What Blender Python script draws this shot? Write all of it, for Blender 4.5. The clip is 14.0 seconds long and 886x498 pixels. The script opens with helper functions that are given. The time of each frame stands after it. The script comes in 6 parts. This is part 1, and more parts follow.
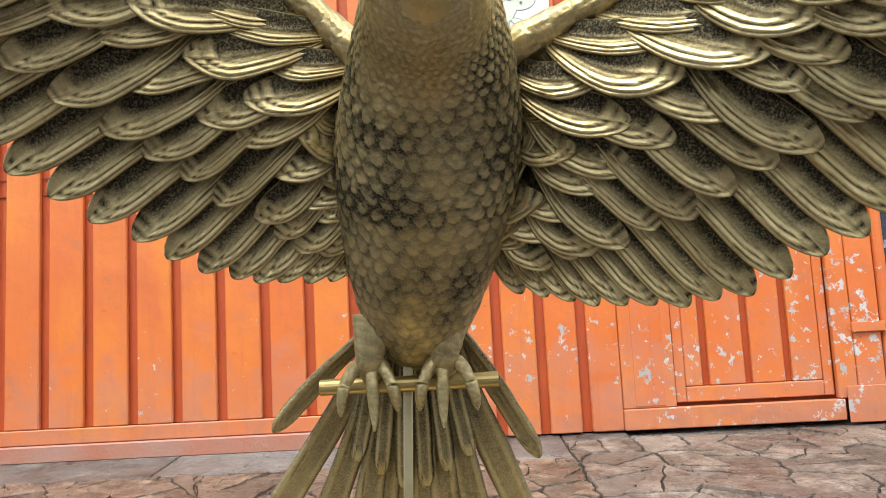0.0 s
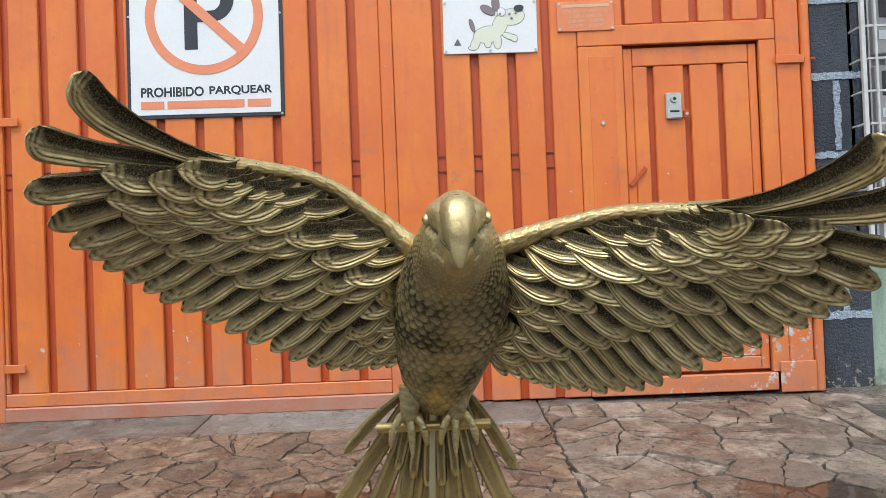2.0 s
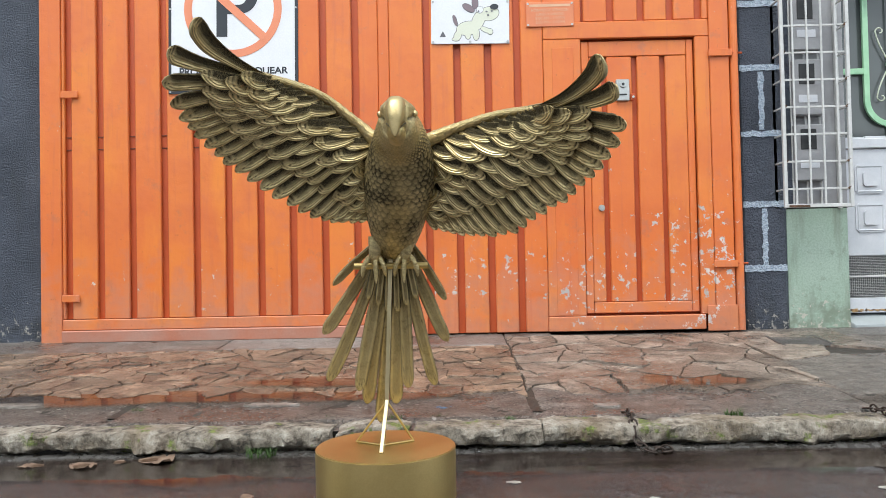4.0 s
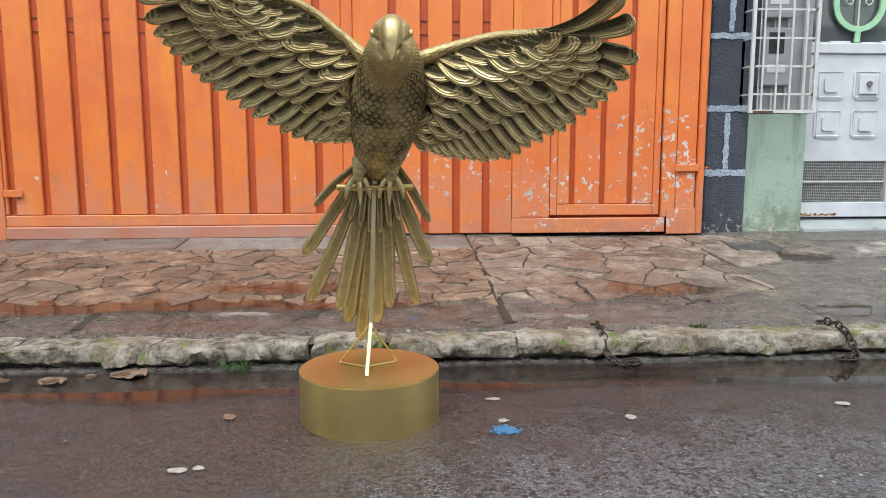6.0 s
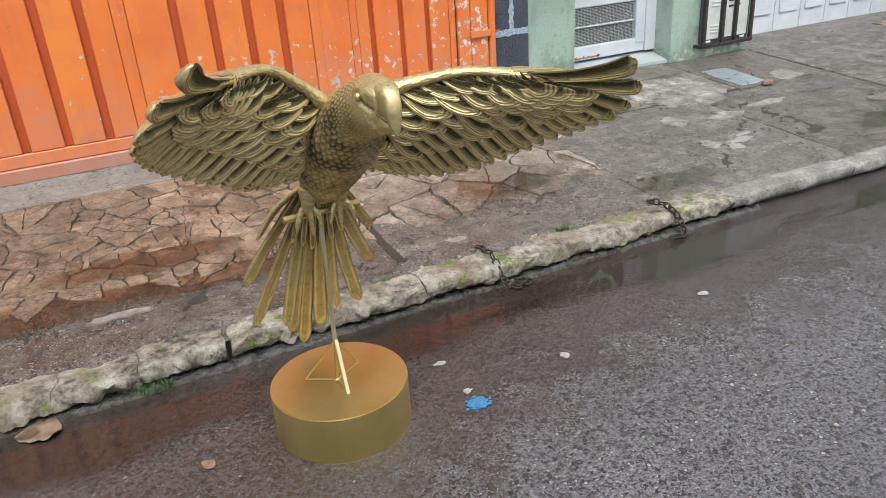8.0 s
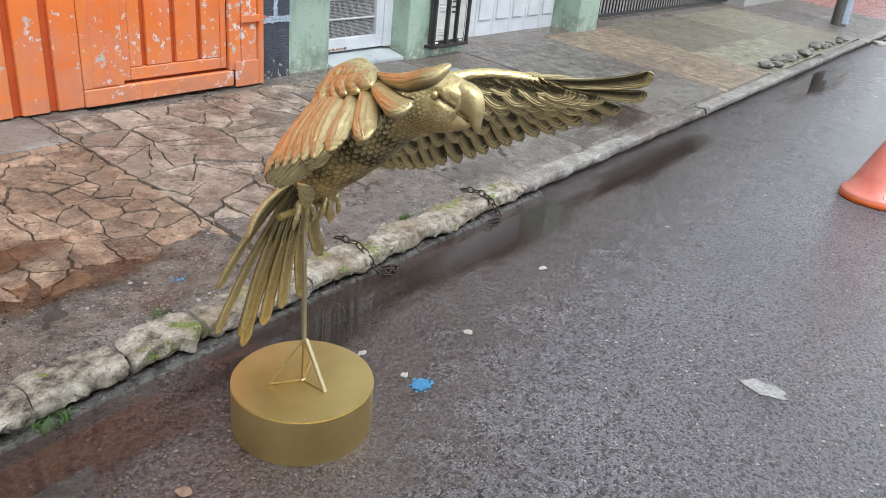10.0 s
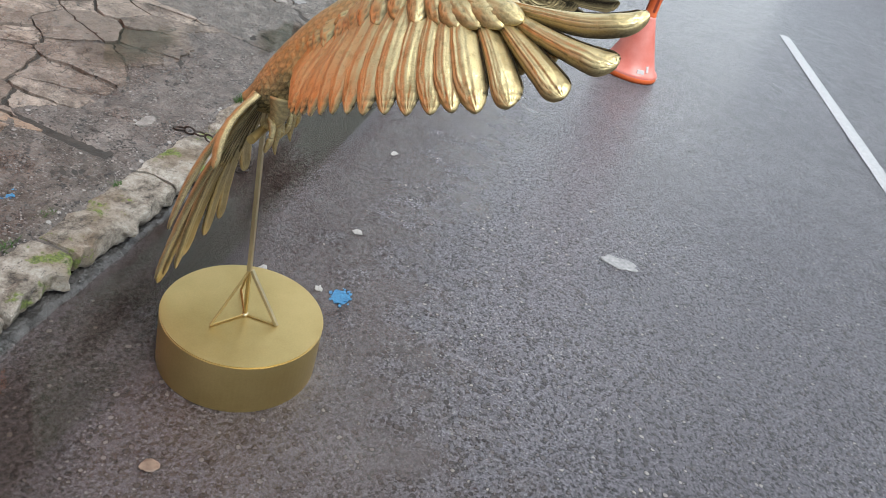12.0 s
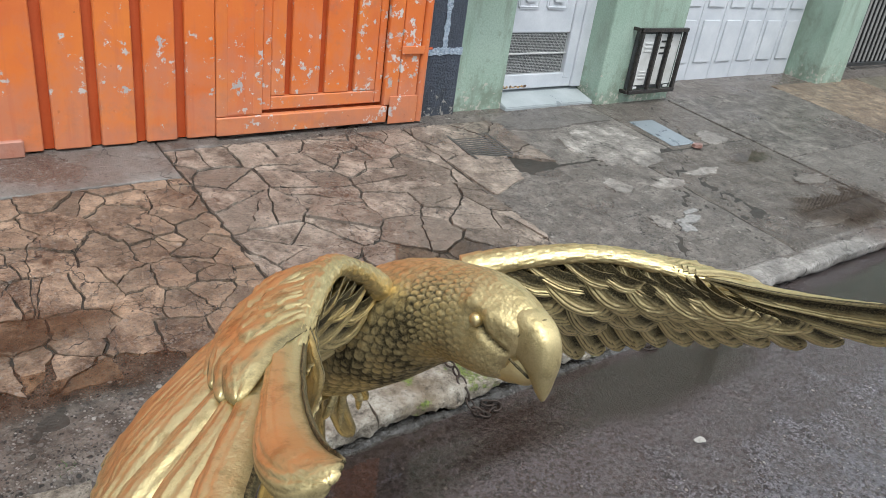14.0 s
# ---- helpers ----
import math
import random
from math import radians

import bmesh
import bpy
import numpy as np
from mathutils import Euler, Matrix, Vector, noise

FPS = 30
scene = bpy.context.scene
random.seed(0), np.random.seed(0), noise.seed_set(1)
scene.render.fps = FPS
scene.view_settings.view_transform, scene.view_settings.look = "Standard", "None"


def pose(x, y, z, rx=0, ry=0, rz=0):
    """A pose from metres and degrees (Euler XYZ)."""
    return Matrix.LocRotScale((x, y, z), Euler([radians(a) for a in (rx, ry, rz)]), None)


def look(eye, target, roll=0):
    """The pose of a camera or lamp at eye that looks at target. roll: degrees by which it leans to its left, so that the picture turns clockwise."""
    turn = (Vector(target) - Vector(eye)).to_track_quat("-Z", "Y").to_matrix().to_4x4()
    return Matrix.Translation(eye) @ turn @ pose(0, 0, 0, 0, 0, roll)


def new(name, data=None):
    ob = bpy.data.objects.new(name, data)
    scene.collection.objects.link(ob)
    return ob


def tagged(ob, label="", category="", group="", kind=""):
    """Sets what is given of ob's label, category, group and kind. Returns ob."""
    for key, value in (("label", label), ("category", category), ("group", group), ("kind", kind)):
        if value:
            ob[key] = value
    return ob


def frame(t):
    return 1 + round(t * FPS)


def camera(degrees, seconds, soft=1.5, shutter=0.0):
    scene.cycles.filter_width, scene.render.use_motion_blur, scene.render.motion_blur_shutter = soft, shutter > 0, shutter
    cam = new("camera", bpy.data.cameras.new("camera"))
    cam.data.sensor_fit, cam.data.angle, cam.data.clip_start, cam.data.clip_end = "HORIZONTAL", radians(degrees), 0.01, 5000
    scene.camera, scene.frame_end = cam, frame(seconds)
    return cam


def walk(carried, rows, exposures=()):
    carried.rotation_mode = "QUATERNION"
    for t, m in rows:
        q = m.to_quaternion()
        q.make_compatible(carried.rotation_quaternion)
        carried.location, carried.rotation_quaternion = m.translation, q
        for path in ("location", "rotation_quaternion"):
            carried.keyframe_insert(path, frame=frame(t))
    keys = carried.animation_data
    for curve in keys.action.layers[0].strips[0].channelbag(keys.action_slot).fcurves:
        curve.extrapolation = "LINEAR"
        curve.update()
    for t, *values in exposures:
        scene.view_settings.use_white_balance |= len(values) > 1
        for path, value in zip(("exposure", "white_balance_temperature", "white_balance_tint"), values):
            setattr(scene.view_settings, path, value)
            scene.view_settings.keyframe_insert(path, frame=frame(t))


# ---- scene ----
cam = camera(61.6, 14.0, 0.5)
PATH = [
    (0, (0.023, -0.001, 0.749), (-0.009, 1.988, 0.962), -3.0),
    (0.5, (0.033, -0.119, 0.818), (-0.011, 1.862, 1.089), -3.4),
    (1, (0.007, -0.199, 0.902), (-0.041, 1.791, 1.096), -2.9),
    (1.5, (-0.017, -0.316, 1.024), (-0.065, 1.681, 1.113), -2.6),
    (2, (-0.009, -0.522, 1.006), (-0.011, 1.478, 1.036), -2.3),
    (2.5, (0.005, -0.728, 0.864), (0.039, 1.27, 0.944), -1.6),
    (3, (0.07, -0.998, 0.692), (0.074, 0.999, 0.794), -1.3),
    (3.2, (0.1, -1.083, 0.652), (0.08, 0.915, 0.748), -1.6),
    (5.3, (0.16, -1.395, 0.749), (0.17, 0.602, 0.643), 0.1),
    (5.5, (0.14, -1.38, 0.752), (0.168, 0.614, 0.611), 0.3),
    (6, (0.021, -1.24, 0.804), (0.143, 0.737, 0.528), -0.1),
    (6.5, (-0.025, -1.271, 1.092), (0.227, 0.651, 0.6), -2.0),
    (7, (-0.225, -1.293, 1.333), (0.233, 0.54, 0.677), -3.7),
    (7.5, (-0.446, -1.178, 1.42), (0.166, 0.559, 0.64), -4.6),
    (8, (-0.564, -0.937, 1.423), (0.211, 0.707, 0.588), -4.0),
    (8.2, (-0.606, -0.847, 1.431), (0.256, 0.744, 0.581), -3.5),
    (10.3, (-1.47, -0.28, 1.458), (0.108, 0.61, 0.611), 9.0),
    (10.5, (-1.529, -0.194, 1.452), (0.092, 0.613, 0.603), 11.0),
    (11, (-1.57, 0.001, 1.441), (0.127, 0.587, 0.559), 15.0),
    (11.5, (-1.557, 0.211, 1.409), (0.162, 0.55, 0.444), 17.4),
    (12, (-1.505, 0.375, 1.431), (0.192, 0.495, 0.38), 18.0),
    (12.5, (-1.275, 0.364, 1.559), (0.361, 0.608, 0.434), 14.8),
    (13, (-1.032, 0.272, 1.583), (0.558, 0.734, 0.461), 13.0),
    (13.5, (-0.793, 0.2, 1.59), (0.654, 1.053, 0.505), 11.6),
    (14, (-0.573, 0.002, 1.544), (0.578, 1.373, 0.652), 8.3),
]
walk(cam, [(t, look(eye, target, roll)) for t, eye, target, roll in PATH], [(0, 1.33, 6500, 5), (1, 1.2, 6420, 5), (2, 0.95, 6380, 5), (3, 1.06, 6380, 5), (6, 1.13, 6450, 5), (7.5, 1.19, 6480, 5), (8.5, 1.2, 6450, 5), (10.5, 1.24, 6200, 6), (11, 1.09, 6170, 6), (12, 1.09, 6130, 6), (13, 1.12, 6180, 6), (13.5, 1.05, 6200, 5), (14, 0.98, 6300, 5)])

# ---- light ----
world = bpy.data.worlds.new("sky")
scene.world = world
world.use_nodes = True
wn, wl = world.node_tree.nodes, world.node_tree.links
sky = wn.new("ShaderNodeTexSky")
sky.sky_type, sky.sun_disc = "NISHITA", False
sky.sun_elevation, sky.sun_rotation = radians(58), radians(150)
grey = wn.new("ShaderNodeHueSaturation")
grey.inputs["Saturation"].default_value = 0.32
wl.new(sky.outputs["Color"], grey.inputs["Color"])
wl.new(grey.outputs["Color"], wn["Background"].inputs["Color"])
wn["Background"].inputs["Strength"].default_value = 0.15
sun_data = bpy.data.lights.new("sun", "SUN")
sun_data.energy, sun_data.angle, sun_data.color = 1.5, radians(22), (1.0, 0.985, 0.96)
sun = new("sun", sun_data)
sun.matrix_world = look((-2.2, -3.0, 8), (0, 0.8, 0))


# ---- materials ----
def material(name):
    m = bpy.data.materials.new(name)
    m.use_nodes = True
    return m, m.node_tree.nodes, m.node_tree.links, m.node_tree.nodes["Principled BSDF"]


def noise_node(n, l, scale, detail=6.0, rough=0.6, coord="Object", stretch=None):
    tc = n.new("ShaderNodeTexCoord")
    out = tc.outputs[coord]
    if stretch:
        mp = n.new("ShaderNodeMapping")
        mp.inputs["Scale"].default_value = stretch
        l.new(out, mp.inputs["Vector"])
        out = mp.outputs["Vector"]
    t = n.new("ShaderNodeTexNoise")
    t.inputs["Scale"].default_value, t.inputs["Detail"].default_value, t.inputs["Roughness"].default_value = scale, detail, rough
    l.new(out, t.inputs["Vector"])
    return t.outputs["Fac"]


def ramp(n, l, fac, *stops):
    r = n.new("ShaderNodeValToRGB")
    e = r.color_ramp.elements
    while len(e) < len(stops):
        e.new(0.5)
    for el, (p, c) in zip(e, stops):
        el.position = p
        el.color = (*c, 1) if len(c) == 3 else c
    l.new(fac, r.inputs["Fac"])
    return r.outputs["Color"]


def mixed(n, l, fac, a, b, blend="MIX"):
    x = n.new("ShaderNodeMix")
    x.data_type, x.blend_type = "RGBA", blend
    for sock, v in ((x.inputs[0], fac), (x.inputs[6], a), (x.inputs[7], b)):
        if isinstance(v, (int, float)):
            sock.default_value = v
        elif isinstance(v, tuple):
            sock.default_value = (*v, 1)
        else:
            l.new(v, sock)
    return x.outputs[2]


def value(n, l, fac, lo, hi, a=0.0, b=1.0):
    r = n.new("ShaderNodeMapRange")
    l.new(fac, r.inputs["Value"])
    for k, v in zip(("From Min", "From Max", "To Min", "To Max"), (a, b, lo, hi)):
        r.inputs[k].default_value = v
    return r.outputs["Result"]


def bump(n, l, bsdf, height, strength, distance=0.01):
    b = n.new("ShaderNodeBump")
    b.inputs["Strength"].default_value, b.inputs["Distance"].default_value = strength, distance
    l.new(height, b.inputs["Height"])
    l.new(b.outputs["Normal"], bsdf.inputs["Normal"])
    return b.outputs["Normal"]


def simple(name, a, b, rough=(0.4, 0.6), scale=8.0, metal=0.0, bumps=0.2, fine=120.0, dist=0.004):
    """A surface that varies between two colours at two scales, with a fine relief."""
    m, n, l, p = material(name)
    big, small = noise_node(n, l, scale), noise_node(n, l, fine, 3)
    c = ramp(n, l, big, (0.35, a), (0.68, b))
    c = mixed(n, l, value(n, l, small, 0.0, 0.35), c, tuple(0.55 * v for v in a))
    l.new(c, p.inputs["Base Color"])
    l.new(value(n, l, big, rough[0], rough[1], 0.3, 0.7), p.inputs["Roughness"])
    p.inputs["Metallic"].default_value = metal
    bump(n, l, p, small, bumps, dist)
    return m


def summed(n, l, *terms):
    out = None
    for sock, k in terms:
        m_ = n.new("ShaderNodeMath")
        m_.operation = "MULTIPLY_ADD"
        l.new(sock, m_.inputs[0])
        m_.inputs[1].default_value = k
        if out is None:
            m_.inputs[2].default_value = 0.0
        else:
            l.new(out, m_.inputs[2])
        out = m_.outputs[0]
    return out


def brass_material():
    m, n, l, p = material("gold_paint")
    big, mid, small = noise_node(n, l, 5), noise_node(n, l, 28), noise_node(n, l, 230, 4)
    c = ramp(n, l, big, (0.30, (0.69, 0.53, 0.245)), (0.52, (0.81, 0.65, 0.335)), (0.72, (0.74, 0.58, 0.27)))
    streak = noise_node(n, l, 16, 7, 0.65, "Object", (1.0, 1.0, 0.45))
    c = mixed(n, l, value(n, l, streak, 0.0, 0.22, 0.56, 0.70), c, (0.44, 0.27, 0.09))
    c = mixed(n, l, value(n, l, noise_node(n, l, 48, 9, 0.72), 0.0, 0.40, 0.52, 0.64), c, (0.27, 0.19, 0.06))
    # antique wash and crease shade, both painted per vertex, darken the gold
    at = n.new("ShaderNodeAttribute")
    at.attribute_name = "patina_shade"
    darkening = n.new("ShaderNodeMath")
    darkening.operation = "MULTIPLY"
    l.new(at.outputs["Fac"], darkening.inputs[0]); l.new(value(n, l, noise_node(n, l, 420, 4, 0.7), 0.74, 1.06, 0.36, 0.58), darkening.inputs[1])
    darkening.use_clamp = True
    c = mixed(n, l, darkening.outputs[0], c, (0.020, 0.015, 0.005))
    l.new(c, p.inputs["Base Color"])
    l.new(value(n, l, darkening.outputs[0], 0.92, 0.45), p.inputs["Metallic"])
    l.new(summed(n, l, (value(n, l, mid, 0.30, 0.42, 0.3, 0.7), 1.0), (darkening.outputs[0], 0.30)), p.inputs["Roughness"])
    bump(n, l, p, summed(n, l, (small, 0.55), (noise_node(n, l, 75, 6, 0.7), 1.0)), 0.38, 0.004)
    return m


def orange_material():
    m, n, l, p = material("orange_enamel")
    big, mid = noise_node(n, l, 1.6), noise_node(n, l, 9)
    chips = noise_node(n, l, 17, 12, 0.70)
    tc = n.new("ShaderNodeTexCoord")
    sep = n.new("ShaderNodeSeparateXYZ")
    l.new(tc.outputs["Object"], sep.inputs["Vector"])
    c = ramp(n, l, big, (0.3, (0.57, 0.134, 0.038)), (0.55, (0.665, 0.186, 0.038)), (0.72, (0.67, 0.208, 0.031)))
    c = mixed(n, l, value(n, l, mid, 0.0, 0.55, 0.5, 0.8), c, (0.52, 0.115, 0.050))
    info = n.new("ShaderNodeObjectInfo")
    c = mixed(n, l, value(n, l, info.outputs["Random"], 0.0, 0.55, 0.35, 1.0), c, (0.62, 0.135, 0.030))
    c = mixed(n, l, value(n, l, noise_node(n, l, 2.6, 5, 0.6, "Object", (1.6, 1.0, 0.5)), 0.0, 0.6, 0.56, 0.74), c, (0.74, 0.245, 0.030))
    # chipped patches cluster low down on the wicket side, where the gate gets knocked
    zone = noise_node(n, l, 1.9, 2)
    low = value(n, l, sep.outputs["Z"], 0.110, -0.03, 0.70, 1.55)
    rail = value(n, l, sep.outputs["Z"], -0.075, 0.0, 0.30, 0.52)
    side = value(n, l, sep.outputs["X"], -0.045, 0.03, -0.6, 0.7)
    add = n.new("ShaderNodeMath")
    l.new(low, add.inputs[0]); l.new(side, add.inputs[1])
    add2 = n.new("ShaderNodeMath")
    l.new(add.outputs[0], add2.inputs[0]); l.new(value(n, l, zone, -0.06, 0.06, 0.3, 0.7), add2.inputs[1])
    mask = value(n, l, summed(n, l, (add2.outputs[0], 1.0), (rail, 1.0), (chips, 1.0)), 0.0, 1.0, 0.700, 0.716)
    # brown grime, heavier towards the bottom rail
    darkening = value(n, l, summed(n, l, (noise_node(n, l, 6, 10, 0.7), 1.0), (rail, -1.6)), 0.0, 0.75, 0.58, 0.74)
    c = mixed(n, l, darkening, c, (0.34, 0.14, 0.085))
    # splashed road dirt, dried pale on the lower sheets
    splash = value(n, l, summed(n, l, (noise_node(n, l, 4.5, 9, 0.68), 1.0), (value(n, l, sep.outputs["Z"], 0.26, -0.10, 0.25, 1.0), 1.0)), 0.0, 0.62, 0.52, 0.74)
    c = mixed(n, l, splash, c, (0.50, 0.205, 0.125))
    c = mixed(n, l, mask, c, ramp(n, l, mid, (0.4, (0.40, 0.37, 0.36)), (0.6, (0.58, 0.53, 0.50))))
    flecks = value(n, l, noise_node(n, l, 34, 3), 0.0, 1.0, 0.735, 0.75)
    c = mixed(n, l, flecks, c, (0.55, 0.50, 0.46))
    drip = value(n, l, noise_node(n, l, 7, 6, 0.6, "Object", (3.0, 1.0, 0.22)), 0.0, 0.5, 0.55, 0.75)
    c = mixed(n, l, drip, c, (0.48, 0.12, 0.055))
    rust = value(n, l, noise_node(n, l, 30, 6), 0.0, 0.7, 0.66, 0.74)
    c = mixed(n, l, rust, c, (0.30, 0.09, 0.03))
    l.new(c, p.inputs["Base Color"])
    l.new(value(n, l, mid, 0.32, 0.5, 0.3, 0.7), p.inputs["Roughness"])
    bump(n, l, p, summed(n, l, (mid, 0.5), (noise_node(n, l, 3.5, 2), 1.0), (mask, -0.06)), 0.22, 0.03)
    return m


def pebbles(n, l, vector, scale, share, size):
    """Scattered stones of uneven size: their mask, and a random number for each."""
    cell = n.new("ShaderNodeTexVoronoi")
    cell.inputs["Scale"].default_value = scale
    l.new(vector, cell.inputs["Vector"])
    rgb = n.new("ShaderNodeSeparateColor")
    l.new(cell.outputs["Color"], rgb.inputs["Color"])
    grow = n.new("ShaderNodeMath")
    grow.operation = "ADD"
    l.new(cell.outputs["Distance"], grow.inputs[0]); l.new(value(n, l, rgb.outputs["Green"], -0.12, 0.16), grow.inputs[1])
    mask = n.new("ShaderNodeMath")
    mask.operation = "MULTIPLY"
    l.new(value(n, l, grow.outputs[0], 1.0, 0.0, size, size + 0.09), mask.inputs[0]); l.new(value(n, l, rgb.outputs["Red"], 1.0, 0.0, share, share + 0.02), mask.inputs[1])
    return mask.outputs[0], rgb.outputs["Blue"]


def warped(n, l, vector, scale, amount):
    """The same place, shifted a little by noise, so that shapes lose their straight edges."""
    t, s_, add_ = n.new("ShaderNodeTexNoise"), n.new("ShaderNodeVectorMath"), n.new("ShaderNodeVectorMath")
    t.inputs["Scale"].default_value, t.inputs["Detail"].default_value = scale, 3
    l.new(vector, t.inputs["Vector"])
    s_.operation = "SCALE"
    s_.inputs["Scale"].default_value = amount
    l.new(t.outputs["Color"], s_.inputs[0])
    l.new(vector, add_.inputs[0]); l.new(s_.outputs[0], add_.inputs[1])
    return add_.outputs[0]


def stained_wall(name, a, b, stain, bare, relief, dist):
    """Old wall paint: uneven coats, long damp streaks, dirty blotches and small bare spots low down."""
    m, n, l, p = material(name)
    big, fine = noise_node(n, l, 2.2, 6), noise_node(n, l, 85, 4, 0.65)
    c = ramp(n, l, big, (0.35, a), (0.65, b))
    c = mixed(n, l, value(n, l, fine, 0.0, 0.45, 0.35, 0.7), c, tuple(0.6 * v for v in a))
    streak = noise_node(n, l, 5, 8, 0.65, "Object", (2.6, 1.0, 0.35))
    c = mixed(n, l, value(n, l, streak, 0.0, 0.65, 0.52, 0.72), c, stain)
    tc, sep = n.new("ShaderNodeTexCoord"), n.new("ShaderNodeSeparateXYZ")
    l.new(tc.outputs["Object"], sep.inputs["Vector"])
    foot = value(n, l, sep.outputs["Z"], 0.16, 0.0, 0.25, 0.62)
    blot = summed(n, l, (noise_node(n, l, 7, 10, 0.7), 1.0), (foot, 1.0))
    c = mixed(n, l, value(n, l, blot, 0.0, 0.75, 0.58, 0.72), c, stain)
    spots = summed(n, l, (noise_node(n, l, 24, 8, 0.7), 1.0), (foot, 0.9))
    c = mixed(n, l, value(n, l, spots, 0.0, 0.9, 0.69, 0.71), c, bare)
    l.new(c, p.inputs["Base Color"])
    p.inputs["Roughness"].default_value = 0.6
    bump(n, l, p, summed(n, l, (fine, 1.0), (big, 0.6)), relief, dist)
    return m


def road_material():
    m, n, l, p = material("wet_asphalt")
    tc = n.new("ShaderNodeTexCoord")
    where = warped(n, l, tc.outputs["Object"], 110, 0.007)
    big, mid, tar = noise_node(n, l, 0.7, 5), noise_node(n, l, 7, 5), noise_node(n, l, 120, 5, 0.72)
    large, tone_1 = pebbles(n, l, where, 58, 0.30, 0.32)
    small, tone_2 = pebbles(n, l, where, 125, 0.46, 0.36)
    rim_1, _ = pebbles(n, l, where, 58, 0.30, 0.43)
    pits = noise_node(n, l, 62, 6, 0.68)
    c = ramp(n, l, tar, (0.38, (0.090, 0.084, 0.093)), (0.50, (0.175, 0.164, 0.181)), (0.64, (0.34, 0.322, 0.350)))
    # pits and rings round the large stones are coloured dark, shade painted in
    c = mixed(n, l, value(n, l, pits, 0.95, 0.0, 0.42, 0.48), c, (0.010, 0.009, 0.010))
    c = mixed(n, l, small, c, ramp(n, l, tone_2, (0.0, (0.024, 0.021, 0.021)), (0.45, (0.130, 0.118, 0.118)), (0.75, (0.25, 0.230, 0.222)), (0.96, (0.58, 0.54, 0.50))))
    c = mixed(n, l, rim_1, c, (0.018, 0.015, 0.015))
    c = mixed(n, l, large, c, ramp(n, l, tone_1, (0.0, (0.040, 0.034, 0.034)), (0.45, (0.150, 0.128, 0.122)), (0.75, (0.25, 0.215, 0.195)), (0.97, (0.55, 0.50, 0.45))))
    c = mixed(n, l, value(n, l, big, 0.0, 0.35, 0.4, 0.7), c, (0.085, 0.078, 0.084))
    sep = n.new("ShaderNodeSeparateXYZ")
    l.new(tc.outputs["Object"], sep.inputs["Vector"])
    # wet gutter zone; its brown also stands in for the reflected dark street front
    wet = value(n, l, summed(n, l, (sep.outputs["Y"], 1.0), (value(n, l, sep.outputs["X"], 0.58, -0.20, -0.8, 0.6), 1.0)), 0.0, 1.0, 0.0, 0.85)
    jitter = n.new("ShaderNodeMath")
    l.new(wet, jitter.inputs[0]); l.new(value(n, l, mid, -0.30, 0.30, 0.3, 0.7), jitter.inputs[1])
    c = mixed(n, l, value(n, l, jitter.outputs[0], 0.0, 0.78, 0.25, 0.85), c, (0.042, 0.024, 0.017))
    l.new(c, p.inputs["Base Color"])
    p.inputs["Specular IOR Level"].default_value = 0.55
    l.new(summed(n, l, (value(n, l, mid, 0.20, 0.60, 0.40, 0.62), 1.0), (value(n, l, jitter.outputs[0], 0.0, 0.4, 0.3, 1.0), 1.0)), p.inputs["Coat Weight"])
    p.inputs["Coat Roughness"].default_value, p.inputs["Coat IOR"].default_value = 0.15, 1.42
    l.new(value(n, l, jitter.outputs[0], 0.34, 0.10, 0.2, 1.0), p.inputs["Roughness"])
    h = n.new("ShaderNodeMath")
    h.operation = "MULTIPLY"
    l.new(summed(n, l, (large, 0.8), (small, 0.45), (tar, 0.7), (pits, 1.3)), h.inputs[0]); l.new(value(n, l, jitter.outputs[0], 1.0, 0.42, 0.3, 1.0), h.inputs[1])
    l.new(bump(n, l, p, h.outputs[0], 1.0, 0.013), p.inputs["Coat Normal"])
    return m


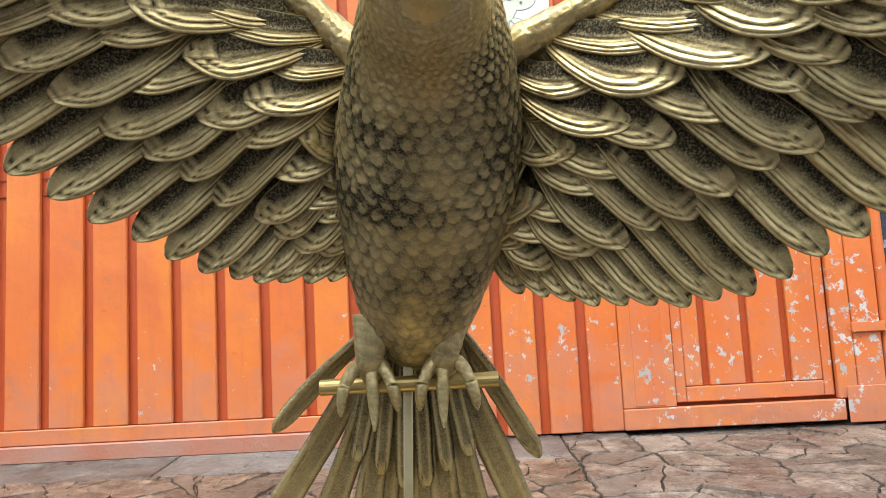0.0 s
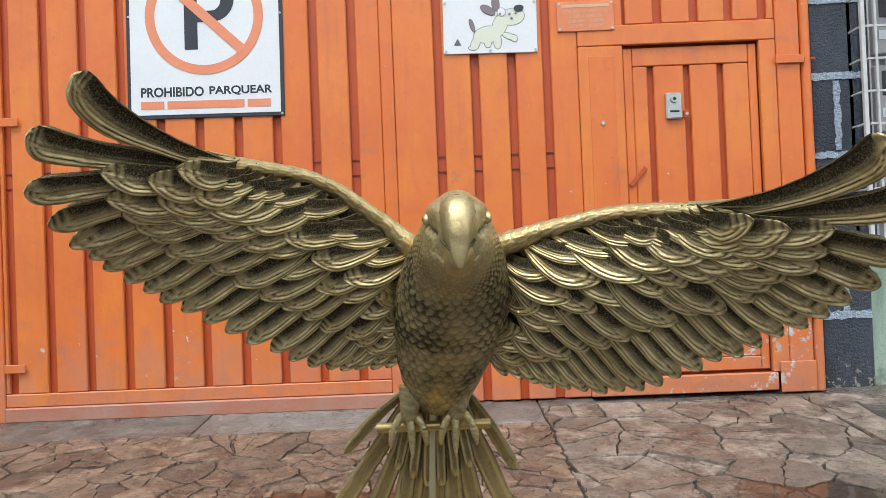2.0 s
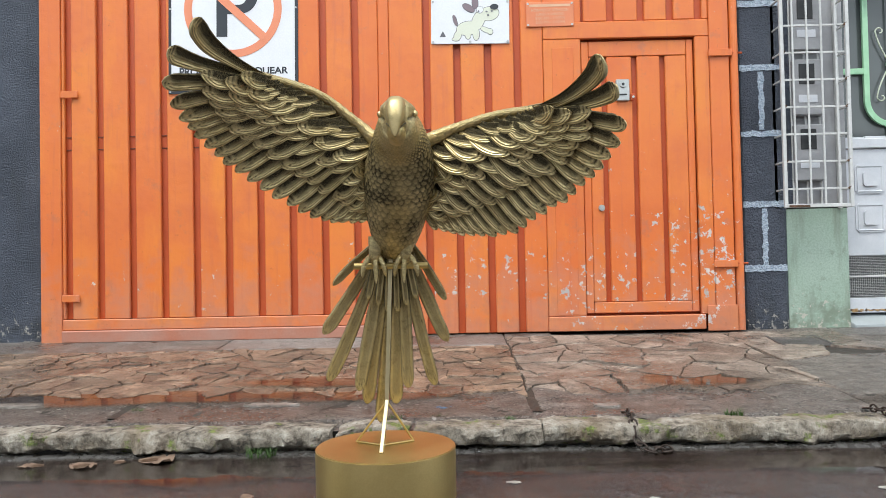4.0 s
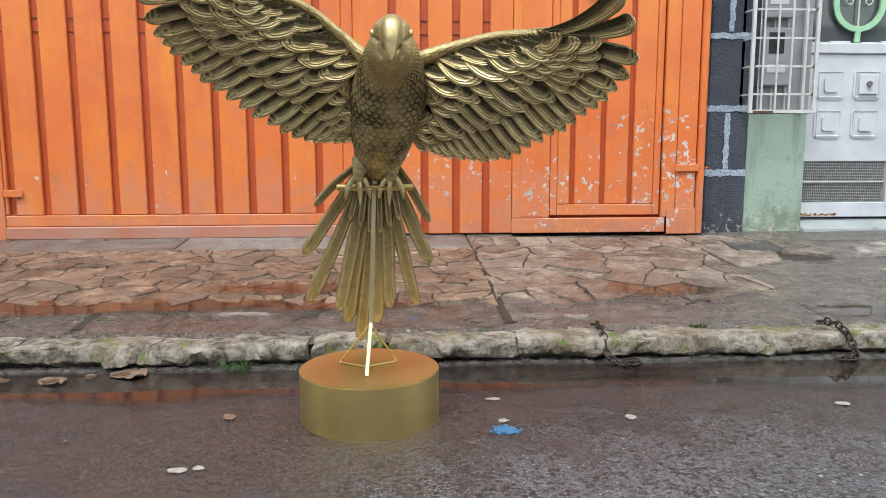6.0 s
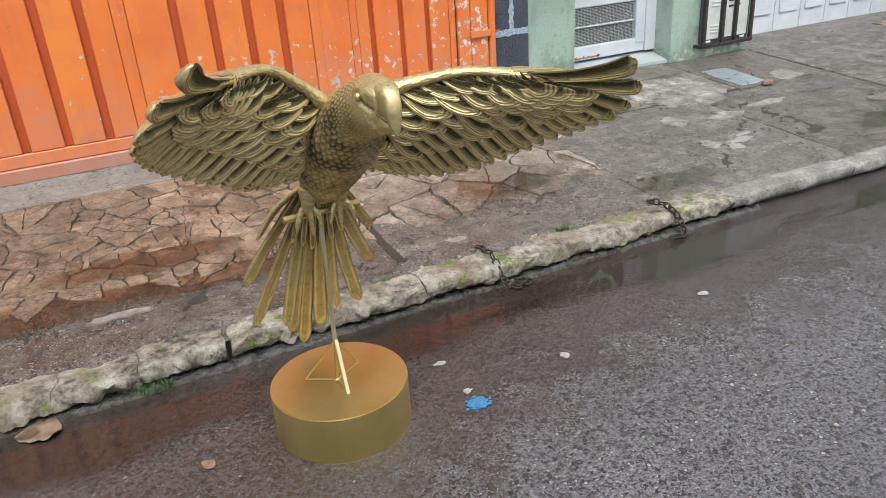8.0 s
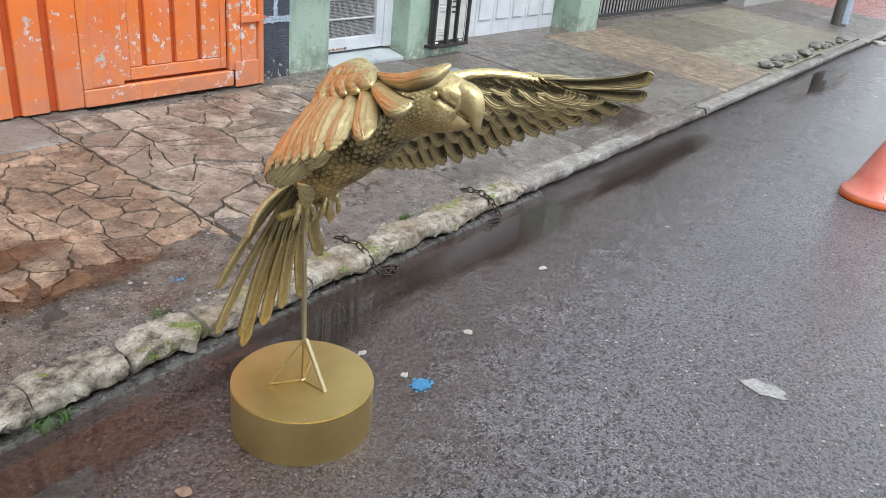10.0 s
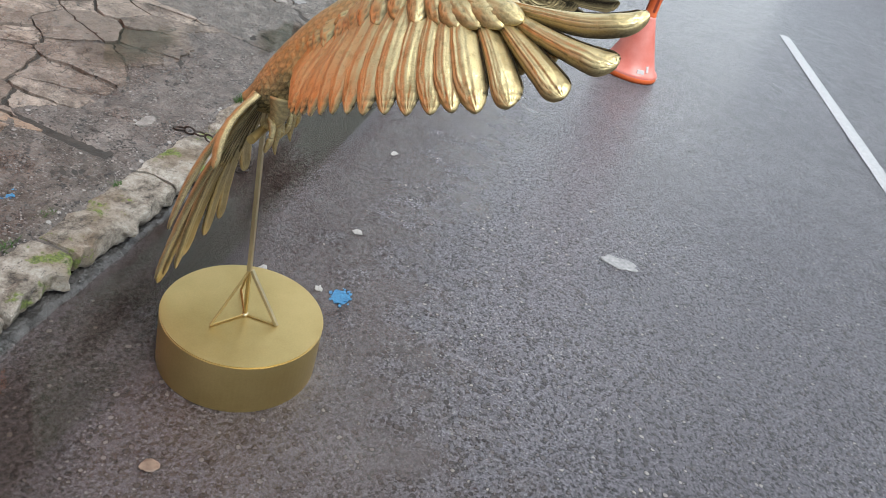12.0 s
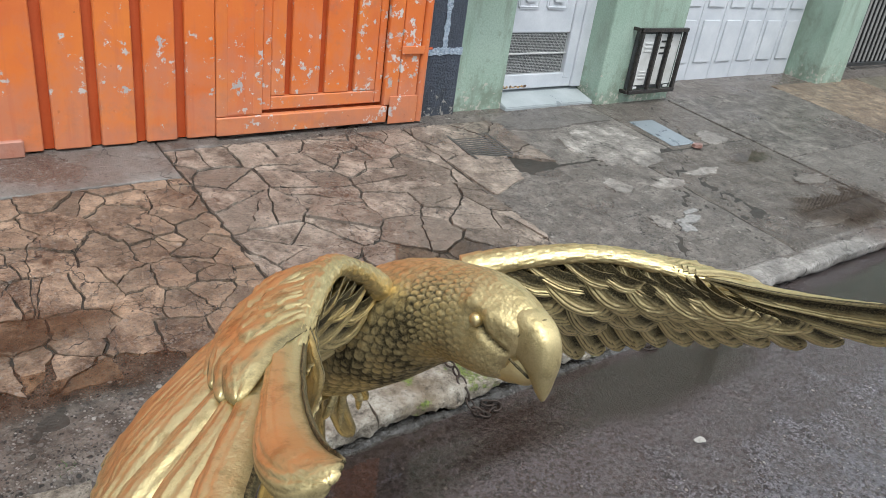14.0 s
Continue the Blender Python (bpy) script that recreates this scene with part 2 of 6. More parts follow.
def slab_material(name, a, b, wet_lo=0.12, grit=0.4, stain=0.75):
    """Worn stone or concrete: crisp mottling, grit, hairline cracks and damp patches."""
    m, n, l, p = material(name)
    info, geo = n.new("ShaderNodeObjectInfo"), n.new("ShaderNodeNewGeometry")
    pos = geo.outputs["Position"]

    def place(scale, detail, rough):
        t = n.new("ShaderNodeTexNoise")
        t.inputs["Scale"].default_value, t.inputs["Detail"].default_value, t.inputs["Roughness"].default_value = scale, detail, rough
        l.new(pos, t.inputs["Vector"])
        return t.outputs["Fac"]

    big, mid, sharp, fine = place(1.5, 5, 0.6), place(9, 12, 0.74), place(42, 9, 0.75), place(170, 3, 0.6)
    c = ramp(n, l, mid, (0.38, tuple(0.28 * v for v in a)), (0.45, tuple(0.9 * v for v in a)), (0.54, b), (0.62, tuple(1.75 * v for v in b)))
    c = mixed(n, l, value(n, l, info.outputs["Random"], 0.0, 0.55), c, tuple(1.3 * v for v in b))
    odd, fr_ = n.new("ShaderNodeMath"), n.new("ShaderNodeMath")
    odd.operation, fr_.operation = "MULTIPLY", "FRACT"
    odd.inputs[1].default_value = 7.3
    l.new(info.outputs["Random"], odd.inputs[0]); l.new(odd.outputs[0], fr_.inputs[0])
    c = mixed(n, l, value(n, l, fr_.outputs[0], 0.0, 0.6, 0.3, 1.0), c, (0.085, 0.066, 0.050))
    c = mixed(n, l, value(n, l, big, 0.0, stain, 0.46, 0.66), c, (0.100, 0.052, 0.034))
    c = mixed(n, l, value(n, l, sharp, 0.85, 0.0, 0.36, 0.44), c, tuple(0.28 * v for v in a))
    c = mixed(n, l, value(n, l, sharp, 0.0, 0.5, 0.55, 0.68), c, tuple(1.7 * v for v in b))
    veins = n.new("ShaderNodeTexVoronoi")
    veins.feature = "DISTANCE_TO_EDGE"
    veins.inputs["Scale"].default_value = 6.5
    l.new(warped(n, l, pos, 9, 0.16), veins.inputs["Vector"])
    line = n.new("ShaderNodeMath")
    line.operation = "MULTIPLY"
    l.new(value(n, l, veins.outputs["Distance"], 1.0, 0.0, 0.004, 0.018), line.inputs[0]); l.new(value(n, l, place(2.4, 3, 0.5), 0.0, 1.0, 0.43, 0.54), line.inputs[1])
    c = mixed(n, l, line.outputs[0], c, (0.03, 0.026, 0.022))
    where = warped(n, l, pos, 110, 0.007)
    large, tone_1 = pebbles(n, l, where, 52, 0.42, 0.32)
    small, tone_2 = pebbles(n, l, where, 125, 0.74, 0.38)
    k1, k2 = n.new("ShaderNodeMath"), n.new("ShaderNodeMath")
    for k_, src in ((k1, small), (k2, large)):
        k_.operation = "MULTIPLY"
        l.new(src, k_.inputs[0])
        k_.inputs[1].default_value = grit
    c = mixed(n, l, k1.outputs[0], c, ramp(n, l, tone_2, (0.1, (0.022, 0.021, 0.020)), (0.5, (0.135, 0.118, 0.108)), (0.92, (0.29, 0.262, 0.24))))
    c = mixed(n, l, k2.outputs[0], c, ramp(n, l, tone_1, (0.1, (0.04, 0.038, 0.036)), (0.5, (0.135, 0.116, 0.104)), (0.85, (0.21, 0.185, 0.165)), (0.97, (0.38, 0.35, 0.32))))
    l.new(c, p.inputs["Base Color"])
    p.inputs["Specular IOR Level"].default_value = 0.32
    l.new(value(n, l, big, 0.0, 0.38, 0.42, 0.60), p.inputs["Coat Weight"])
    p.inputs["Coat Roughness"].default_value, p.inputs["Coat IOR"].default_value = 0.14, 1.38
    l.new(value(n, l, big, 0.5, wet_lo, 0.38, 0.62), p.inputs["Roughness"])
    l.new(bump(n, l, p, summed(n, l, (fine, 0.25), (sharp, 1.0), (mid, 1.6), (large, 1.3 * grit * grit), (small, 0.6 * grit * grit)), 0.9, 0.010), p.inputs["Coat Normal"])
    return m


def kerb_material():
    m, n, l, p = material("mossy_kerb_stone")
    big, mid, fine = noise_node(n, l, 7, 10, 0.72), noise_node(n, l, 15, 12, 0.74), noise_node(n, l, 85, 8, 0.72)
    c = ramp(n, l, mid, (0.37, (0.040, 0.035, 0.028)), (0.44, (0.180, 0.152, 0.118)), (0.52, (0.330, 0.290, 0.235)), (0.63, (0.49, 0.45, 0.385)))
    c = mixed(n, l, value(n, l, noise_node(n, l, 3.5, 6), 0.0, 0.7, 0.5, 0.62), c, (0.22, 0.165, 0.105))
    c = mixed(n, l, value(n, l, fine, 0.75, 0.0, 0.35, 0.43), c, (0.05, 0.044, 0.036))
    c = mixed(n, l, value(n, l, big, 0.0, 0.85, 0.575, 0.62), c, ramp(n, l, fine, (0.38, (0.045, 0.075, 0.010)), (0.6, (0.20, 0.27, 0.035))))
    l.new(c, p.inputs["Base Color"])
    p.inputs["Roughness"].default_value = 0.72
    bump(n, l, p, summed(n, l, (mid, 1.2), (fine, 0.9)), 1.0, 0.014)
    return m


def water_material():
    m, n, l, p = material("puddle_water")
    n.remove(p)
    at = n.new("ShaderNodeAttribute")
    at.attribute_name = "depth"
    depth = value(n, l, at.outputs["Fac"], 0.0, 1.0, 0.03, 0.42)
    fr = n.new("ShaderNodeFresnel")
    fr.inputs["IOR"].default_value = 1.48
    k = n.new("ShaderNodeMath")
    k.operation = "MULTIPLY"
    l.new(fr.outputs[0], k.inputs[0]); l.new(depth, k.inputs[1])
    tr, gl, mx = n.new("ShaderNodeBsdfTransparent"), n.new("ShaderNodeBsdfGlossy"), n.new("ShaderNodeMixShader")
    l.new(mixed(n, l, depth, (1.0, 1.0, 1.0), (0.74, 0.68, 0.63)), tr.inputs["Color"])
    gl.inputs["Roughness"].default_value = 0.02
    l.new(k.outputs[0], mx.inputs[0]); l.new(tr.outputs[0], mx.inputs[1]); l.new(gl.outputs[0], mx.inputs[2])
    l.new(mx.outputs[0], n["Material Output"].inputs["Surface"])
    return m


def glass_material():
    m, n, l, p = material("window_glass")
    p.inputs["Base Color"].default_value = (0.08, 0.09, 0.09, 1)
    p.inputs["Roughness"].default_value = 0.05
    return m


GOLD = brass_material()
GOLD_SATIN = simple("gold_satin_paint", (0.52, 0.385, 0.150), (0.64, 0.490, 0.215), (0.38, 0.48), 6, 0.90, 0.05, 200, 0.001)
GOLD_BAR = simple("bare_gold_bar", (0.54, 0.44, 0.25), (0.62, 0.52, 0.32), (0.34, 0.46), 10, 0.80, 0.05)
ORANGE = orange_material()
# darker than the panels: recess shade is put into this orange
GROOVE = simple("dark_groove_orange", (0.44, 0.072, 0.016), (0.52, 0.09, 0.018), (0.4, 0.6), 5)
SEAM = simple("dark_seam", (0.10, 0.025, 0.012), (0.16, 0.04, 0.02), (0.5, 0.7), 30)
ROAD = road_material()
SLAB = slab_material("red_flagstone", (0.150, 0.096, 0.064), (0.275, 0.196, 0.138), 0.16, 0.36, 0.45)
SLAB_PALE = slab_material("pale_flagstone", (0.150, 0.116, 0.090), (0.300, 0.247, 0.202), 0.22, 0.36, 0.45)
CONCRETE = slab_material("damp_concrete", (0.078, 0.066, 0.058), (0.160, 0.138, 0.122), 0.22, 0.95, 0.40)
CONCRETE_WORN = slab_material("worn_cement", (0.098, 0.086, 0.075), (0.190, 0.170, 0.150), 0.24, 0.75, 0.3)
GROUT = simple("crack_dirt", (0.022, 0.019, 0.015), (0.055, 0.046, 0.037), (0.4, 0.8), 14, 0, 0.6, 90, 0.01)
SILL = simple("stained_sill", (0.44, 0.165, 0.100), (0.40, 0.235, 0.185), (0.45, 0.65), 4, 0, 0.4, 60, 0.006)
KERB = kerb_material()
WATER = water_material()
NAVY = stained_wall("navy_stucco", (0.036, 0.045, 0.066), (0.078, 0.092, 0.125), (0.030, 0.034, 0.042), (0.34, 0.32, 0.29), 1.0, 0.02)
LINE = simple("pale_blue_line_paint", (0.26, 0.33, 0.43), (0.55, 0.62, 0.70), (0.5, 0.7), 55, 0, 1.0, 85, 0.02)
MINT = stained_wall("mint_wall_paint", (0.27, 0.37, 0.29), (0.36, 0.455, 0.375), (0.155, 0.185, 0.135), (0.46, 0.42, 0.36), 0.25, 0.006)
WHITE = simple("white_door_enamel", (0.52, 0.54, 0.58), (0.66, 0.67, 0.70), (0.3, 0.45), 4, 0, 0.05)
CAGE = simple("white_grille_paint", (0.50, 0.50, 0.49), (0.64, 0.64, 0.63), (0.4, 0.6), 14, 0, 0.1)
BLACK = simple("black_iron_paint", (0.015, 0.016, 0.017), (0.035, 0.035, 0.035), (0.35, 0.5), 20, 0.2, 0.2)
DARK = simple("dark_interior", (0.05, 0.052, 0.055), (0.09, 0.092, 0.095), (0.4, 0.6), 3)
GLASS = glass_material()
PLASTER = simple("street_plaster", (0.30, 0.29, 0.275), (0.42, 0.405, 0.385), (0.6, 0.8), 1.2)


# ---- mesh helpers ----
def mesh_object(name, verts, faces, mat, parent=None, label="", smooth=False):
    me = bpy.data.meshes.new(name)
    me.from_pydata([tuple(v) for v in verts], [], [tuple(f) for f in faces])
    me.materials.append(mat)
    if smooth:
        me.polygons.foreach_set("use_smooth", [True] * len(me.polygons))
    me.update()
    ob = new(name, me)
    ob.parent = parent
    return tagged(ob, label)


def part(name, bm, mat, parent=None, label="", smooth=False):
    """Links a bmesh as one mesh object under a thing or a part."""
    bmesh.ops.recalc_face_normals(bm, faces=bm.faces)
    me = bpy.data.meshes.new(name)
    bm.to_mesh(me)
    bm.free()
    me.materials.append(mat)
    if smooth:
        me.polygons.foreach_set("use_smooth", [True] * len(me.polygons))
    ob = new(name, me)
    ob.parent = parent
    return tagged(ob, label)


def box(x0, x1, y0, y1, z0, z1, bevel=0.003, bm=None):
    bm = bm or bmesh.new()
    made = bmesh.ops.create_cube(bm, size=1.0, matrix=Matrix.LocRotScale(((x0 + x1) / 2, (y0 + y1) / 2, (z0 + z1) / 2), None, (x1 - x0, y1 - y0, z1 - z0)))
    if bevel:
        edges = {e for v in made["verts"] for e in v.link_edges}
        bmesh.ops.bevel(bm, geom=list(edges), offset=bevel, segments=1, affect="EDGES")
    return bm


def rod(a, b, r0, r1=None, seg=10, bm=None):
    bm = bm or bmesh.new()
    a, b = Vector(a), Vector(b)
    turn = (b - a).to_track_quat("Z", "Y").to_matrix().to_4x4()
    bmesh.ops.create_cone(bm, cap_ends=True, segments=seg, radius1=r0, radius2=r0 if r1 is None else r1, depth=(b - a).length,
                          matrix=Matrix.Translation((a + b) / 2) @ turn)
    return bm


def thing(name, label, category, group="", kind="", at=(0, 0, 0)):
    ob = new(name)
    ob.location = at
    ob.empty_display_size = 0.05
    return tagged(ob, label, category, group, kind)


def lerp(table, p):
    """A point on a polyline whose points are spread evenly over 0..1."""
    q = min(max(p, 0), 1) * (len(table) - 1)
    i = min(int(q), len(table) - 2)
    return np.array(table[i]) * (1 - (q - i)) + np.array(table[i + 1]) * (q - i)


def smooth_curve(table, count):
    """Catmull-Rom through the rows of a table, resampled."""
    t = np.array(table, float)
    t = np.vstack([2 * t[0] - t[1], t, 2 * t[-1] - t[-2]])
    out = []
    for k in range(count):
        q = k / (count - 1) * (len(t) - 3)
        i = min(int(q), len(t) - 4)
        f = q - i
        a, b, c, d = t[i:i + 4]
        out.append(0.5 * (2 * b + (c - a) * f + (2 * a - 5 * b + 4 * c - d) * f * f + (3 * b - a - 3 * c + d) * f ** 3))
    return np.array(out)


# ---- ground ----
KERB_Y, GATE_Y = 1.42, 3.43


def pave_z(y):
    return 0.088 + (y - 1.55) * 0.076


def kerb_y(x):
    return KERB_Y - 0.016 * max(0.0, x - 2.0)


def sheet(name, xs, ys, zf, mat, label, parent=None):
    verts = [(x, y if not callable(y) else y(x), zf(x, y)) for y in ys for x in xs]
    w = len(xs)
    faces = [(j * w + i, j * w + i + 1, (j + 1) * w + i + 1, (j + 1) * w + i) for j in range(len(ys) - 1) for i in range(w - 1)]
    return tagged(mesh_object(name, verts, faces, mat, parent, "", True), label, kind="structure")


def road_z(x, y):
    return 0.004 * noise.noise((x * 1.1, y * 1.1, 3)) + 0.0007 * noise.noise((x * 5, y * 5, 8)) if abs(x) < 12 else 0.0


tagged(sheet("ground", [-400, 400], [-400, 400], lambda x, y: -0.16, PLASTER, "bare grey ground far beyond the street"), category="ground")
rx = [-60, -30, -12] + list(np.linspace(-5, 7, 160)) + [9, 12, 20, 40, 90]
road = tagged(sheet("road", rx, [-8.0, -5.0] + list(np.linspace(-3.5, -0.6, 12)) + list(np.linspace(-0.5, 1.5, 34)), road_z, ROAD, "wet dark asphalt road with exposed pale grit"), category="road")
px = [-60, -20, -6] + list(np.linspace(-4, 8, 49)) + [12, 20, 40, 90]
py = [1.46] + list(np.linspace(1.6, 4.4, 15))
pavement = tagged(sheet("pavement", px, py, lambda x, y: pave_z(y) - 0.004 + 0.004 * noise.noise((x * 2, y * 2, 0)), CONCRETE, "damp worn concrete pavement of broken slabs"), category="pavement")

# ---- facade: openings closed by the gate, the doors and the cage ----
wall_north = thing("wall_north", "street front of navy stucco piers and mint painted walls", "wall", kind="structure")
part("pier", box(2.005, 2.30, 3.50, 3.95, 0.15, 4.6, 0.022), NAVY, wall_north, "dark navy rough stucco pier")
part("pier", box(2.302, 2.352, 3.512, 3.95, 1.021, 4.6, 0.01), NAVY, wall_north)
part("pier", box(-3.1, -2.505, 3.47, 3.95, 0.15, 4.6, 0.01), NAVY, wall_north, "dark navy rough stucco pier")
part("lintel", box(-2.505, 2.005, 3.47, 3.95, 3.25, 4.6, 0.01), NAVY, wall_north)


def painted_line(x0, x1, z0, z1):
    """A hand-sprayed line on the rough stucco, with wavering edges."""
    along = x1 - x0 > z1 - z0
    length, wide = (x1 - x0, z1 - z0) if along else (z1 - z0, x1 - x0)
    n_ = max(6, int(length / 0.008))
    verts = []
    for k in range(n_ + 1):
        q = length * k / n_
        for sgn in (-1, 1):
            e = sgn * wide / 2 + 0.007 * noise.noise(Vector((q * 60, sgn * 3.0, z0 * 7))) + 0.006 * noise.noise(Vector((q * 14, sgn, z1)))
            verts += [(x0 + q, y, (z0 + z1) / 2 + e) if along else ((x0 + x1) / 2 + e, y, z0 + q) for y in (3.4955, 3.502)]
    faces = [(4 * k + i, 4 * k + j, 4 * k + 4 + j, 4 * k + 4 + i) for k in range(n_) for i, j in ((0, 2), (2, 3), (3, 1), (1, 0))]
    return mesh_object("painted_line", verts, faces, LINE, wall_north, "", False)


for z in (0.625, 1.036, 1.49, 1.92, 2.335, 2.76):
    painted_line(2.016, 2.288, z - 0.020, z + 0.020)
for z0, z1 in ((0.652, 1.009), (1.517, 1.893), (2.362, 2.733)):
    painted_line(2.135, 2.170, z0, z1)
part("wall_panel", box(2.302, 2.70, 3.53, 3.95, 0.15, 1.02, 0.005), MINT, wall_north, "mint green painted wall with damp stains")
part("wall_panel", box(2.302, 3.53, 3.53, 3.95, 2.5, 4.6, 0.005), MINT, wall_north)
part("wall_panel", box(3.53, 4.34, 3.45, 3.95, 0.15, 4.6, 0.008), MINT, wall_north, "mint green painted wall with damp stains")
part("wall_panel", box(4.34, 6.6, 3.60, 3.95, 2.5, 4.6, 0.005), MINT, wall_north)
part("pier", box(6.6, 7.1, 3.45, 3.95, 0.15, 4.6, 0.008), MINT, wall_north)
part("wall_panel", box(7.1, 13.2, 3.55, 3.95, 2.6, 4.6, 0.005), MINT, wall_north)
part("wall_panel", box(13.2, 40, 3.45, 3.95, 0.1, 4.6, 0.005), PLASTER, wall_north)
part("wall_panel", box(-30, -3.1, 3.45, 3.95, 0.1, 4.6, 0.005), PLASTER, wall_north)
# dark sheet added behind the gate closes its gaps, standing for unlit interior
part("wall_inside", box(-2.6, 2.1, 3.62, 3.70, 0.1, 3.4, 0), DARK, wall_north)
# never in view; its height and tone set the light on the statue
wall_south = tagged(part("wall_south", box(-30, 40, -9.3, -9.0, -0.1, 3.6, 0), PLASTER), "plain unseen wall added across the street, shapes the light", "wall", kind="structure")

# ---- the gate ----
gate = thing("gate", "orange enamelled corrugated steel garage gate, chipped and stained", "gate", at=(0, GATE_Y, 0))
TOP = 3.24


def panel(x0, x1, z0, z1, name="panel", proud=0.0, mat=ORANGE, parent=gate):
    return part(name, box(x0, x1, -proud, 0.028, z0, z1, 0.004), mat, parent)


def ribbed(x0, x1, z0, z1, grooves, width=0.046, parent=gate, depth=0.0):
    """Raised flat panels between recessed grooves."""
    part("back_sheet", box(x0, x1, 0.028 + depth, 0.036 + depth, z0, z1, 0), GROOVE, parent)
    edges = [x0] + [e for g in grooves for e in (g - width / 2, g + width / 2)] + [x1]
    for a, b in zip(edges[::2], edges[1::2]):
        if b - a > 0.01:
            part("panel", box(a, b, depth, 0.028 + depth, z0, z1, 0.005), ORANGE, parent)


left = [-2.318 + 0.2065 * k for k in range(10)]
panel(-2.495, -2.36, 0.23, TOP, "stile", 0.012)
ribbed(-2.36, -0.31, 0.385, TOP, left)
for g in left + [0.0, 0.195, 0.392, 0.58]:
    for z in (1.475, 1.555):
        part("weld_seam", box(g - 0.021, g + 0.021, 0.022, 0.0275, z, z + 0.006, 0), SEAM, gate)
panel(-2.36, -0.31, 0.315, 0.383, "bottom_rail", 0.004)
part("sill", box(-2.36, -0.10, -0.022, 0.05, 0.236, 0.313, 0.006), SILL, gate, "concrete sill stained orange with paint")
# backing added so the seam shows the shaded orange instead of black
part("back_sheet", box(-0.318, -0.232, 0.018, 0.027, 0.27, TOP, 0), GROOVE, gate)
panel(-0.3085, -0.2415, 0.27, TOP, "stile", 0.006)
ribbed(-0.24, 0.745, 0.25, TOP, [0.0, 0.195, 0.392, 0.58])
panel(0.747, 0.99, 2.22, TOP, "panel", 0.0)
ribbed(0.99, 1.80, 2.225, TOP, [0.985, 1.18, 1.375, 1.56, 1.74])
panel(0.747, 1.80, 2.115, 2.222, "top_rail", 0.004)
panel(0.747, 0.985, 0.345, 2.113, "panel", 0.003)
panel(0.80, 0.94, 0.352, 2.06, "plate", 0.006)
panel(0.745, 1.735, 0.25, 0.343, "bottom_rail", 0.012)
wicket = thing("wicket_door", "orange steel wicket door with recessed ribs, chipped paint", "door", at=(0, 0.02, 0))
wicket.parent = gate
ribbed(1.04, 1.66, 0.43, 2.0, [1.135, 1.33, 1.51], 0.034, wicket, 0.0)
part("frame", box(0.99, 1.038, -0.002, 0.03, 0.36, 2.1, 0.004), ORANGE, wicket)
part("frame", box(1.662, 1.705, -0.002, 0.03, 0.36, 2.1, 0.004), ORANGE, wicket)
part("frame", box(1.04, 1.66, -0.002, 0.03, 2.002, 2.1, 0.004), ORANGE, wicket)
part("frame", box(1.04, 1.66, -0.002, 0.03, 0.36, 0.428, 0.004), ORANGE, wicket)
panel(1.712, 1.80, 0.345, 2.113, "stile", 0.004)
panel(1.802, 1.925, 0.24, TOP, "stile", 0.010)
# strip and sheet added in the shaded orange to tone the open gaps
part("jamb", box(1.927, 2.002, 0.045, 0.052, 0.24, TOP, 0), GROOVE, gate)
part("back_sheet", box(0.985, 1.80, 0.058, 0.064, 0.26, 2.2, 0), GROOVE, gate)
part("foot_plate", box(1.745, 1.935, -0.016, -0.0105, 0.238, 0.40, 0.003), ORANGE, gate)

# ---- statue and its stand ----
sv, sf, patina_shade = [], [], []


def add(verts, faces, dark=None):
    base = len(sv)
    sv.extend(verts)
    patina_shade.extend(dark if dark is not None else [0.0] * len(verts))
    sf.extend([tuple(base + i for i in f) for f in faces])


